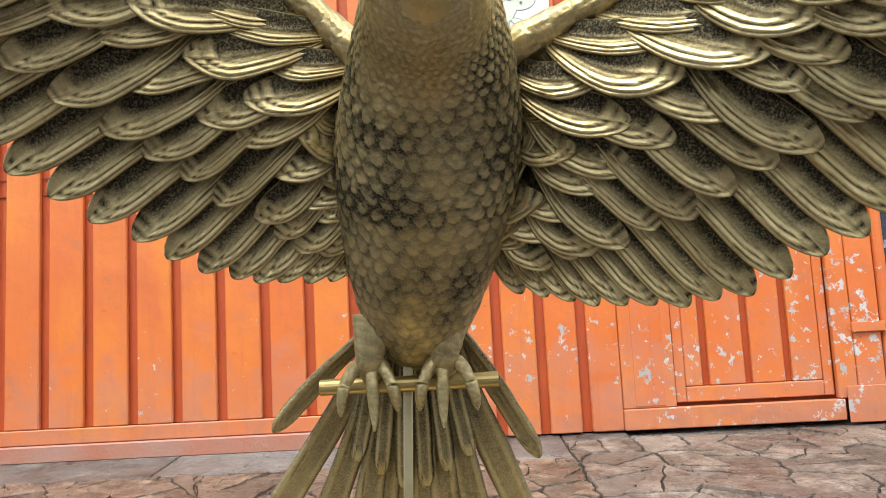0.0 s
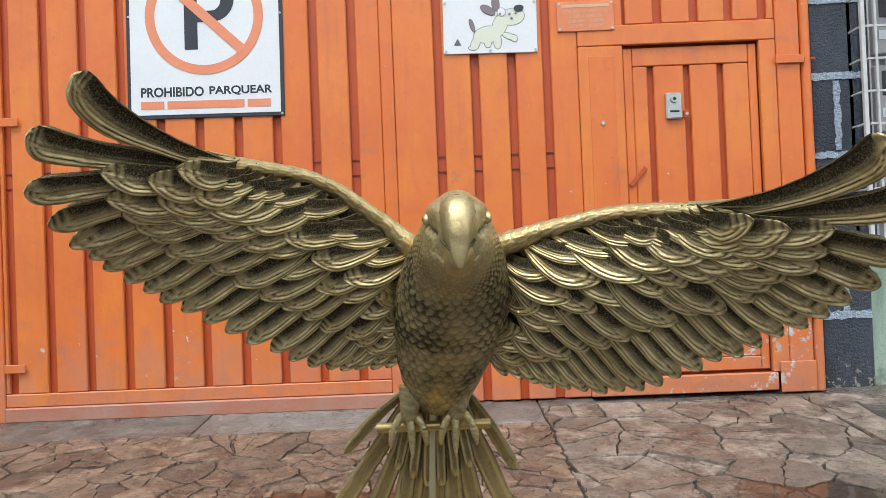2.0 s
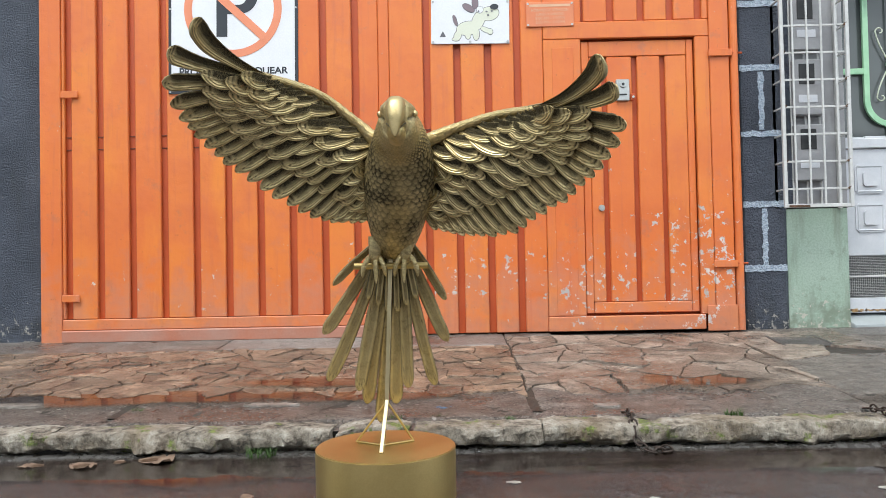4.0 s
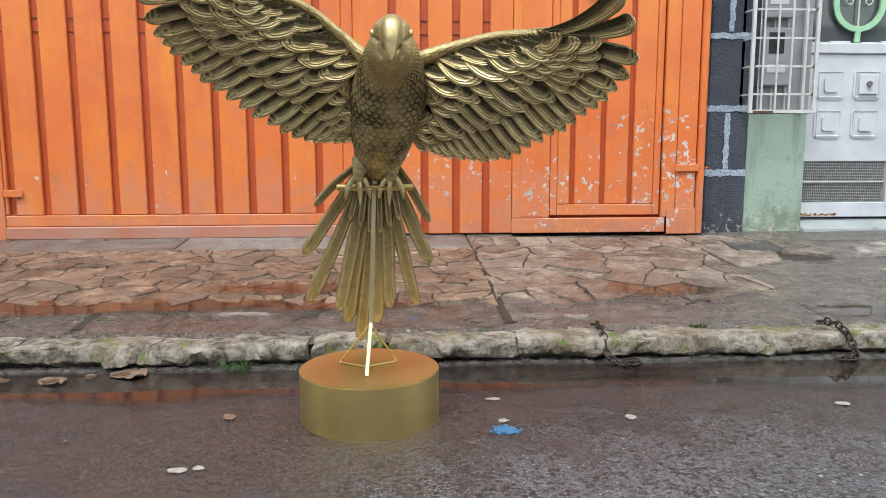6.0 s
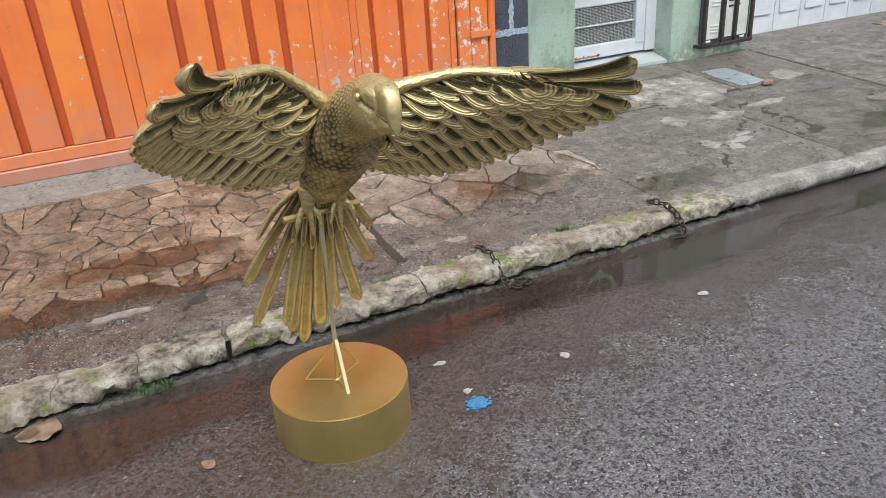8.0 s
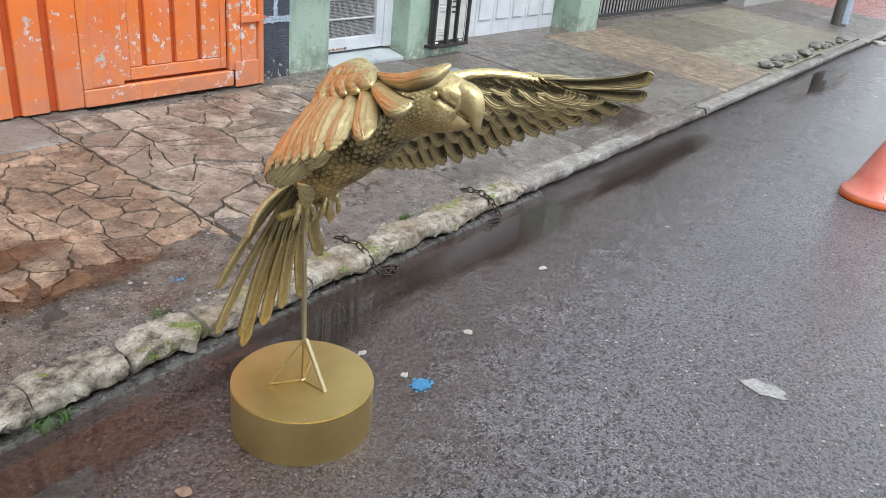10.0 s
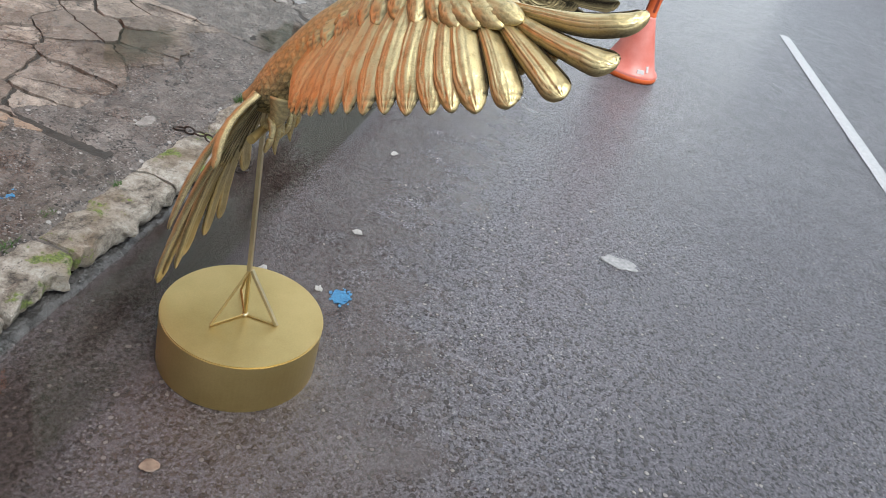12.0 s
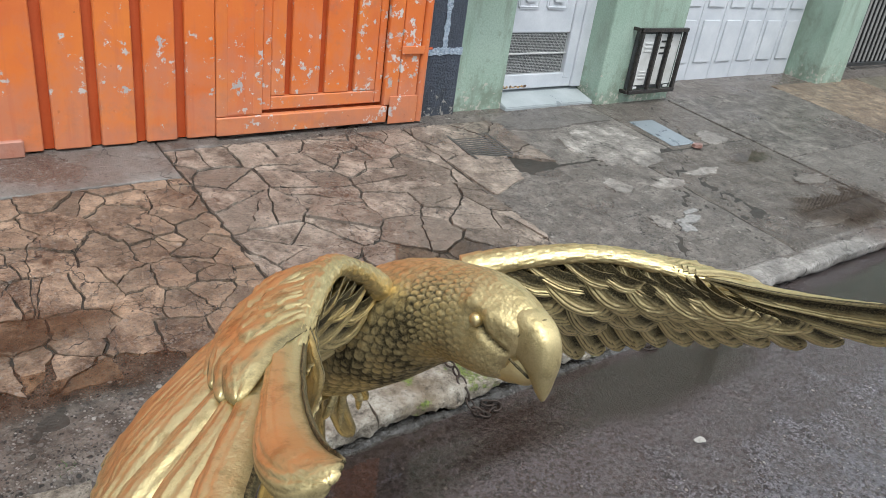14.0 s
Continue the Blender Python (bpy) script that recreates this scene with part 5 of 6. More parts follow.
for y, shapes, mat, grow in ((-0.0042, CREAM + MAUVE, SIGN_GREY, 0.0032), (-0.0052, CREAM, BLOB, 0.0), (-0.0064, MAUVE, BLOB_DARK, 0.0), (-0.0068, EYE_WHITE, SIGN_GREY, 0.0026), (-0.0078, EYE_WHITE, SIGN_WHITE, 0.0), (-0.0090, SPOTS, SIGN_GREY, 0.0),
                             (-0.0090, ((0.154, 0.236, 0.027, 0.018, 0.1),), SIGN_BLACK, 0.0)):
    for k, (cx, cz, ra, rb, turn) in enumerate(shapes):
        flat(ellipse(cx, cz, ra + grow, rb + grow, turn), mat, notice, "plain_shape", y - 0.00006 * k, 0.0005)
flat([(-0.195, 0.045), (-0.155, 0.045), (-0.175, 0.082)], SIGN_GREY, notice, "triangle_mark")
for text, z, wid in (("DILE AL ANIMAL QUE TE", 0.435, 0.285), ("SACA, QUE TRAIGA UNA", 0.395, 0.29), ("BOLSA Y RECOJA TU CACA", 0.352, 0.345), ("Y SE LA LLEVE......", 0.307, 0.20)):
    lettering(text, -0.228, z, 0.024, wid, SIGN_GREY, notice)
for x in (-0.238, 0.0, 0.238):
    part("screw", rod((x, -0.004, 0.012), (x, -0.009, 0.012), 0.008, None, 10), STEEL, notice)
for x in (-0.238, 0.238):
    part("screw", rod((x, -0.004, 0.27), (x, -0.009, 0.27), 0.008, None, 10), STEEL, notice)

plaque = thing("hours_plaque", "orange engraved plaque with opening hours, screwed to the gate", "plaque", at=(0.795, 3.424, 2.195))
PLAQUE = simple("plaque_salmon", (0.66, 0.20, 0.085), (0.74, 0.25, 0.11), (0.35, 0.45), 8, 0, 0.05)
part("board", box(-0.153, 0.153, -0.005, 0.004, 0, 0.16, 0.003), PLAQUE, plaque)
part("writing_bar", box(-0.13, 0.13, -0.0062, -0.0052, 0.128, 0.144, 0), PALE, plaque)
for text, z, x0, wid in (("HORARIO DE ATENCION", 0.098, -0.118, 0.236), ("LUNES A SABADO", 0.072, -0.088, 0.176), ("8:00 AM - 1:00PM", 0.046, -0.092, 0.184), ("2:00 PM - 5:00PM", 0.020, -0.092, 0.184)):
    lettering(text, x0, z, 0.018, wid, PALE, plaque, -0.0056)
for x in (-0.14, 0.14):
    for z in (0.012, 0.148):
        part("screw", rod((x, -0.005, z), (x, -0.009, z), 0.007, None, 10), STEEL, plaque)

# ---- further along the street front ----
gas = thing("gas_meter_box", "black iron framed meter box with white panels on the wall", "meter box", at=(4.04, 3.448, 0.322))
GAS_PANEL = simple("yellowed_white_enamel", (0.50, 0.49, 0.46), (0.66, 0.66, 0.65), (0.3, 0.5), 9, 0, 0.08)
FLAKED = simple("flaking_black_iron", (0.012, 0.012, 0.013), (0.075, 0.062, 0.052), (0.35, 0.7), 45, 0.3, 0.8, 70, 0.008)
part("box", box(-0.245, 0.245, -0.030, 0.0, 0.012, 0.432, 0.004), DARK, gas)
for x0, x1 in ((-0.222, -0.072), (-0.040, 0.066), (0.090, 0.222)):
    leaf = part("panel", box(x0, x1, -0.040, -0.031, 0.040, 0.410, 0.004), GAS_PANEL, gas)
    if x0 < -0.1:
        for z in (0.095, 0.118, 0.141, 0.290, 0.318, 0.346):
            part("louvre", box(x0 + 0.055, x1 - 0.012, -0.046, -0.041, z - 0.006, z + 0.006, 0.002), GAS_PANEL, leaf)
for x, w_ in ((-0.243, 0.015), (-0.055, 0.012), (0.078, 0.011), (0.243, 0.015)):
    part("upright", box(x - w_, x + w_, -0.070, -0.045, 0.014, 0.430, 0.003), FLAKED, gas)
for z in (0.0, 0.444):
    part("rail", box(-0.262, 0.262, -0.072, -0.044, z - 0.014, z + 0.014, 0.003), FLAKED, gas)
    part("lug", box(-0.285, -0.264, -0.060, 0.002, z - 0.012, z + 0.012, 0.002), FLAKED, gas)
for z in (0.272, 0.314, 0.358):
    part("slot", box(0.006, 0.058, -0.0435, -0.0405, z - 0.007, z + 0.007, 0.001), BLACK, gas)
    part("slot", box(0.096, 0.128, -0.0435, -0.0405, z - 0.002, z + 0.012, 0.001), BLACK, gas)
for x, w_ in ((-0.19, 0.030), (0.17, 0.024)):
    part("paper_scrap", box(x - w_, x + w_, -0.052, -0.041, 0.018, 0.036, 0.004), CAGE, gas, "pale scrap caught on the sill")
garage = thing("garage_door", "white panelled steel garage door", "garage door", at=(4.35, 3.78, 0.24))
for k in range(7):
    x = 0.32 * k
    leaf = part("leaf", box(x + 0.004, x + 0.316, 0, 0.04, 0, 2.25, 0.004), WHITE, garage)
    for z in (0.16, 0.62, 1.10):
        part("raised_panel", box(x + 0.05, x + 0.27, -0.012, 0.0, z, z + 0.36, 0.008), WHITE, leaf)
fence = thing("iron_gate", "black iron bar gate across a driveway", "gate", at=(7.1, 3.75, 0.24))
for z in (0.05, 1.7):
    part("rail", box(0, 6.0, -0.02, 0.02, z, z + 0.04, 0.003), BLACK, fence)
for k in range(60):
    part("bar", box(0.05 + 0.1 * k - 0.008, 0.05 + 0.1 * k + 0.008, -0.008, 0.008, 0.091, 1.699, 0), BLACK, fence)
tagged(part("wall_recess", box(7.1, 13.2, 4.6, 4.7, 0.1, 4.6, 0), PLASTER), "plain wall behind the iron gate", "wall", kind="structure")
WOOD = simple("weathered_pole_wood", (0.09, 0.085, 0.08), (0.16, 0.15, 0.14), (0.6, 0.8), 12, 0, 0.6)
pole = thing("utility_pole", "weathered grey street pole standing at the kerb", "pole", at=(13.9, 1.95, 0.10))
part("shaft", rod((0, 0, 0), (0.35, 0.2, 6.0), 0.13, 0.11, 14), WOOD, pole)
part("painted_band", rod((0.012, -0.02, 0.05), (0.055, 0.005, 0.75), 0.132, 0.131, 14), LINE, pole, "patch of old white paint")

# ---- bollard on the road ----
CONE_PINK = simple("faded_red_plastic", (0.66, 0.17, 0.12), (0.78, 0.30, 0.24), (0.35, 0.5), 5, 0, 0.08)
CONE_ORANGE = simple("orange_plastic", (0.72, 0.13, 0.03), (0.80, 0.17, 0.04), (0.35, 0.5), 8, 0, 0.08)
REFLECT = simple("scuffed_white_band", (0.62, 0.62, 0.60), (0.76, 0.76, 0.74), (0.3, 0.5), 30, 0, 0.1)
bollard = thing("traffic_post", "orange plastic delineator post with white bands on a faded cone base", "bollard", at=(3.93, -0.10, 0))


def turned(profile, seg, mat, name, label="", squash=1.0):
    verts = [(r_ * math.cos(2 * math.pi * k / seg), r_ * squash * math.sin(2 * math.pi * k / seg), z) for r_, z in profile for k in range(seg)]
    faces = [(j * seg + k, j * seg + (k + 1) % seg, (j + 1) * seg + (k + 1) % seg, (j + 1) * seg + k) for j in range(len(profile) - 1) for k in range(seg)]
    faces += [tuple(range(seg - 1, -1, -1)), tuple(range((len(profile) - 1) * seg, len(profile) * seg))]
    return mesh_object(name, verts, faces, mat, bollard, label, True)


turned([(0.200, 0.0), (0.212, 0.008), (0.214, 0.040), (0.206, 0.056), (0.188, 0.064), (0.150, 0.150), (0.105, 0.262), (0.062, 0.372), (0.050, 0.400), (0.047, 0.418)], 48, CONE_PINK, "base", "faded red plastic cone base")
turned([(0.2085, -0.001), (0.2165, 0.010), (0.2165, 0.032), (0.2085, 0.040)], 48, CONE_ORANGE, "foot_rim", "deeper red moulded foot rim")
SLOT_RED = simple("shaded_slot_plastic", (0.24, 0.035, 0.012), (0.32, 0.05, 0.018), (0.5, 0.7), 20)
SCUFF = simple("white_scuff", (0.55, 0.50, 0.47), (0.75, 0.70, 0.67), (0.5, 0.7), 50)
z = 0.40
for k in range(5):
    turned([(0.040, z), (0.046, z + 0.006), (0.046, z + 0.026), (0.0415, z + 0.034), (0.0415, z + 0.176), (0.046, z + 0.184), (0.046, z + 0.206), (0.040, z + 0.214)], 28, CONE_ORANGE, "segment")
    # strips sit proud of the sleeve; dark red stands for the slots' shade
    for a in (200, 290, 20, 110):
        ca, sa = math.cos(radians(a)), math.sin(radians(a))
        bm = box(-0.0095, 0.0095, -0.002, 0.0015, 0.0, 0.112, 0.0015)
        bmesh.ops.transform(bm, verts=bm.verts, matrix=Matrix.Translation((0.041 * ca, 0.041 * sa, z + 0.049)) @ Matrix.Rotation(radians(a - 90), 4, "Z"))
        part("slot", bm, SLOT_RED, bollard, "raised dark red strip standing in for a shaded slot")
    turned([(0.0385, z + 0.2145), (0.0395, z + 0.22), (0.0395, z + 0.275), (0.037, z + 0.2805)], 24, REFLECT, "reflective_band", "white reflective band")
    z += 0.281
for a, zz, w_, h_ in ((205, 0.075, 0.055, 0.030), (222, 0.095, 0.022, 0.045), (258, 0.035, 0.05, 0.008)):
    ca, sa = math.cos(radians(a)), math.sin(radians(a))
    r_ = 0.2175 if zz < 0.05 else 0.188 - 0.42 * (zz - 0.064)
    bm = box(-w_ / 2, w_ / 2, -0.0015, 0.003, -h_ / 2, h_ / 2, 0.001)
    bmesh.ops.transform(bm, verts=bm.verts, matrix=Matrix.Translation((r_ * ca, r_ * sa, zz)) @ Matrix.Rotation(radians(a - 90), 4, "Z") @ Matrix.Rotation(radians(0 if zz < 0.05 else 23), 4, "X"))
    part("scuff", bm, SCUFF, bollard, "white scuff on the cone")

# ---- small things on the road and the kerb ----
def scrap(name, x, y, z, r_, mat, label, category, group="", stretch=1.0, n_=11, thick=0.002, turn=0.0, seed=0):
    rnd = random.Random(seed)
    pts = [(r_ * stretch * (0.6 + 0.6 * rnd.random()) * math.cos(2 * math.pi * k / n_), r_ * (0.5 + 0.6 * rnd.random()) * math.sin(2 * math.pi * k / n_)) for k in range(n_)]
    verts = [(px_, py_, 0.0) for px_, py_ in pts] + [(px_ * 0.92, py_ * 0.92, thick) for px_, py_ in pts]
    faces = [tuple(range(n_ - 1, -1, -1)), tuple(range(n_, 2 * n_))] + [(i, (i + 1) % n_, n_ + (i + 1) % n_, n_ + i) for i in range(n_)]
    ob = mesh_object(name, verts, faces, mat)
    ob.location, ob.rotation_euler = (x, y, z), (0, 0, turn)
    return tagged(ob, label, category, group)


BLUE = simple("blue_paint_chip", (0.03, 0.12, 0.24), (0.07, 0.27, 0.48), (0.3, 0.5), 110, 0, 0.6, 160, 0.006)
FADED = simple("faded_paint", (0.16, 0.155, 0.15), (0.42, 0.40, 0.38), (0.3, 0.6), 60)
SOGGY = simple("soggy_dark_litter", (0.05, 0.04, 0.035), (0.12, 0.10, 0.09), (0.4, 0.6), 40)
CHALK = simple("pale_litter", (0.24, 0.225, 0.20), (0.46, 0.44, 0.40), (0.5, 0.7), 120)


def paint_spot(x, y, z, r_, seed, label):
    """A dried splash: one uneven blob with small flecks round it."""
    rnd = random.Random(seed)
    verts, faces = [], []
    for k in range(26):
        d_, a_ = (0.0, 0.0) if k == 0 else (r_ * rnd.uniform(0.55, 1.15), rnd.uniform(0, 6.28))
        q_ = r_ * (0.78 if k == 0 else rnd.uniform(0.05, 0.20))
        n_ = 30 if k == 0 else 7
        o = len(verts)
        ring = [(d_ * 1.2 * math.cos(a_) + q_ * 1.2 * (1 + 0.45 * noise.noise(Vector((math.cos(w) * 2, math.sin(w) * 2, k + seed)))) * math.cos(w),
                 d_ * math.sin(a_) + q_ * (1 + 0.45 * noise.noise(Vector((math.cos(w) * 2, math.sin(w) * 2, k + seed)))) * math.sin(w)) for w in [6.2832 * i / n_ for i in range(n_)]]
        verts += [(u_, v_, 0.0) for u_, v_ in ring] + [(u_, v_, 0.0012 + 0.0001 * k) for u_, v_ in ring]
        faces += [tuple(range(o + n_, o + 2 * n_))] + [(o + i, o + (i + 1) % n_, o + n_ + (i + 1) % n_, o + n_ + i) for i in range(n_)]
    ob = mesh_object("paint_spot", verts, faces, BLUE)
    ob.location = (x, y, z)
    return tagged(ob, label, "paint spot")


paint_spot(0.321, 0.763, 0.0035, 0.036, 1, "bright blue paint splash on the wet asphalt")
paint_spot(0.095, 1.737, 0.105, 0.026, 7, "blue paint splash on the pavement concrete")
scrap("litter_scrap", 0.326, 0.838, 0.003, 0.017, CHALK, "small pale scrap of litter on the asphalt", "litter", "litter on the road", seed=2)
scrap("litter_scrap", 0.323, 1.028, 0.003, 0.014, CHALK, "small pale scrap of litter on the asphalt", "litter", "litter on the road", seed=3, stretch=1.8)
scrap("litter_scrap", 0.709, 0.842, 0.003, 0.022, CHALK, "small pale scrap of litter on the asphalt", "litter", "litter on the road", seed=4)
scrap("litter_scrap", -0.533, 0.555, 0.003, 0.018, CHALK, "small pale scrap of litter on the asphalt", "litter", "litter on the road", seed=5, stretch=1.4)
scrap("litter_scrap", -0.484, 0.565, 0.003, 0.015, CHALK, "small pale scrap of litter on the asphalt", "litter", "litter on the road", seed=6)
scrap("litter_scrap", 1.406, 0.914, 0.003, 0.020, CHALK, "small pale scrap of litter on the asphalt", "litter", "litter on the road", seed=8, stretch=1.5)
scrap("paint_patch", 1.160, -0.125, 0.003, 0.055, FADED, "pale worn paint patch on the asphalt", "paint patch", seed=9, stretch=1.7, turn=1.65, n_=16)
LANE = simple("worn_lane_paint", (0.30, 0.29, 0.285), (0.56, 0.55, 0.54), (0.35, 0.6), 38, 0, 0.4, 120, 0.004)
side_a = [(2.2 + 0.05 * k, -1.81 + 0.007 * noise.noise(Vector((k * 1.3, 0, 0)))) for k in range(107)]
side_b = [(2.2 + 0.05 * k, -1.93 + 0.007 * noise.noise(Vector((k * 1.3, 5, 0)))) for k in range(107)]
verts = [(x, y, 0.0055) for x, y in side_a + side_b]
lane = mesh_object("lane_mark", verts, [(k, k + 1, 108 + k, 107 + k) for k in range(106)], LANE)
tagged(lane, "worn white lane line painted on the road", "road marking", kind="structure")
LEAF = simple("dead_leaf", (0.13, 0.080, 0.052), (0.27, 0.185, 0.130), (0.5, 0.7), 40)


def dead_leaf(x, y, size, turn, seed):
    rnd = random.Random(seed)
    verts, faces = [], []
    n_ = 10
    for j in range(n_ + 1):
        v = j / n_
        w = size * 0.36 * math.sin(math.pi * min(1, v * 0.96 + 0.04)) ** 0.7 * (1 + 0.25 * rnd.random())
        for i, u in enumerate((-1, -0.5, 0, 0.5, 1)):
            verts.append((u * w + 0.1 * size * math.sin(v * 3), (v - 0.5) * size, 0.004 + size * (0.05 * u * u + 0.035 * math.sin(v * 4 + seed)) * rnd.uniform(0.4, 1.5) + 0.004 * abs(v - 0.5)))
        if j:
            o = 5 * (j - 1)
            faces += [(o + k, o + k + 1, o + 6 + k, o + 5 + k) for k in range(4)]
    ob = mesh_object("dead_leaf", verts, faces, LEAF, None, "", True)
    sol = ob.modifiers.new("thickness", "SOLIDIFY")
    sol.thickness = 0.0012
    lowest = min(v.co.z for v in ob.data.vertices)
    ob.location, ob.rotation_euler = (x, y, 0.002 - lowest), (0, 0, turn)
    return tagged(ob, "curled brown dead leaf lying in the wet gutter", "leaf", "dead leaves")


for args in ((-0.93, 1.345, 0.14, 1.3, 1), (-1.165, 1.285, 0.11, 1.1, 2), (-1.06, 1.34, 0.05, 0.3, 3), (-0.487, 0.918, 0.045, 0.6, 4), (-1.35, 1.30, 0.08, 2.0, 5)):
    dead_leaf(*args)

CHAIN = simple("rusty_chain", (0.035, 0.025, 0.02), (0.07, 0.05, 0.04), (0.45, 0.7), 60, 0.5, 0.3)


def torus(bm, m, R=0.014, r_=0.0035):
    vs = []
    for i in range(12):
        a = 2 * math.pi * i / 12
        for j in range(6):
            b = 2 * math.pi * j / 6
            vs.append(bm.verts.new(m @ Vector(((R + r_ * math.cos(b)) * math.cos(a) * 1.5, (R + r_ * math.cos(b)) * math.sin(a), r_ * math.sin(b)))))
    for i in range(12):
        for j in range(6):
            bm.faces.new((vs[i * 6 + j], vs[((i + 1) % 12) * 6 + j], vs[((i + 1) % 12) * 6 + (j + 1) % 6], vs[i * 6 + (j + 1) % 6]))


def chain(path, label):
    ob = thing("chain", label, "chain", "chains at the kerb", at=path[0])
    pts = smooth_curve(path, 14)
    for k in range(13):
        a, b = Vector(pts[k]), Vector(pts[k + 1])
        m = Matrix.Translation((a + b) / 2 - Vector(path[0])) @ (b - a).to_track_quat("X", "Z").to_matrix().to_4x4() @ Matrix.Rotation(math.pi / 2 * (k % 2), 4, "X")
        bm = bmesh.new()
        torus(bm, m)
        part("link", bm, CHAIN, ob, smooth=True)


chain([(0.80, 1.62, 0.098), (0.80, 1.53, 0.11), (0.79, 1.44, 0.10), (0.79, 1.375, 0.04), (0.83, 1.34, 0.012), (0.90, 1.36, 0.012), (0.86, 1.39, 0.015)], "rusty steel chain hanging over the kerb into the gutter")
chain([(1.72, 1.60, 0.10), (1.725, 1.52, 0.112), (1.73, 1.45, 0.105), (1.735, 1.39, 0.06), (1.73, 1.36, 0.02), (1.70, 1.35, 0.012), (1.66, 1.36, 0.012)], "rusty steel chain draped over the kerb stone")

GRASS = simple("grass_green", (0.035, 0.085, 0.012), (0.07, 0.14, 0.025), (0.5, 0.7), 40)


def tuft(x, y, z, size, blades, seed):
    rnd = random.Random(seed)
    verts, faces = [], []
    for k in range(blades):
        a, r_ = rnd.uniform(0, 6.28), size * 0.6 * math.sqrt(rnd.random())
        bx, by = r_ * math.cos(a) * 1.6, r_ * math.sin(a) * 0.6
        ln, lean, ww = size * rnd.uniform(0.5, 1.1), rnd.uniform(0.2, 0.9), 0.0022
        da = rnd.uniform(0, 6.28)
        o = len(verts)
        for v in (0, 0.5, 1):
            cx_, cy_, cz_ = bx + ln * lean * v * v * math.cos(da), by + ln * lean * v * v * math.sin(da), ln * v * (1 - 0.3 * v)
            w = ww * (1 - v * 0.9)
            verts += [(cx_ - w * math.sin(da), cy_ + w * math.cos(da), cz_), (cx_ + w * math.sin(da), cy_ - w * math.cos(da), cz_)]
        faces += [(o, o + 1, o + 3, o + 2), (o + 2, o + 3, o + 5, o + 4)]
    ob = mesh_object("grass_tuft", verts, faces, GRASS)
    ob.location = (x, y, z)
    return tagged(ob, "small green grass tuft growing at the kerb", "grass", "grass tufts", "stuff")


for k, args in enumerate(((-0.57, 1.40, 0.0, 0.06, 70), (1.20, 1.56, 0.085, 0.04, 60), (0.08, 1.60, 0.085, 0.035, 40), (-0.10, 1.58, 0.085, 0.04, 40), (-1.17, 1.75, 0.10, 0.03, 30), (-0.35, 1.60, 0.085, 0.03, 30), (0.35, 1.55, 0.085, 0.025, 30))):
    tuft(*args, seed=k)

# ---- standing water ----
def puddle(cx, cy, rx_, ry_, z0, slope, seed, name="puddle"):
    n_, rings = 60, 6
    verts, depth = [(cx, cy, z0)], [1.0]
    for r_ in range(1, rings + 1):
        for k in range(n_):
            a = 2 * math.pi * k / n_
            f = 1 + 0.35 * noise.noise(Vector((2.2 * math.cos(a) + seed, 2.2 * math.sin(a), seed * 1.7))) + 0.16 * noise.noise(Vector((7 * math.cos(a), 7 * math.sin(a) + seed, 3)))
            f *= r_ / rings
            x, y = cx + rx_ * f * math.cos(a), cy + ry_ * f * math.sin(a)
            verts.append((x, y, z0 + slope * (y - cy)))
            depth.append(1 - r_ / rings)
    faces = [(0, 1 + k, 1 + (k + 1) % n_) for k in range(n_)]
    for r_ in range(rings - 1):
        o = 1 + r_ * n_
        faces += [(o + k, o + n_ + k, o + n_ + (k + 1) % n_, o + (k + 1) % n_) for k in range(n_)]
    ob = mesh_object(name, verts, faces, WATER)
    ob.data.attributes.new("depth", "FLOAT", "POINT").data.foreach_set("value", depth)
    ob.visible_shadow = False
    return tagged(ob, "shallow rain puddle reflecting the street front", "puddle", "rain puddles", "structure")


for k, (cx, cy, rx_, ry_) in enumerate(((-1.25, 1.95, 1.0, 0.17), (-0.30, 1.93, 0.50, 0.14), (1.24, 2.14, 0.36, 0.20), (2.02, 1.72, 0.34, 0.11), (3.9, 1.75, 0.55, 0.24), (-0.5, 2.20, 0.45, 0.14), (3.95, 2.42, 0.26, 0.10))):
    puddle(cx, cy, rx_, ry_, pave_z(cy) + 0.0125, 0.035, k)
for k, (cx, cy, rx_, ry_) in enumerate(((-1.0, 1.24, 1.1, 0.20), (0.40, 1.27, 0.75, 0.18), (1.45, 1.24, 0.95, 0.20), (3.4, 1.20, 1.2, 0.16), (8.0, 1.1, 1.4, 0.25))):
    puddle(cx, cy, rx_, ry_, 0.0062, 0.0, k + 20)

# ---- kerb stones ----
kerb = thing("kerb", "worn mossy pale kerb stones, broken and uneven", "kerb", kind="structure")


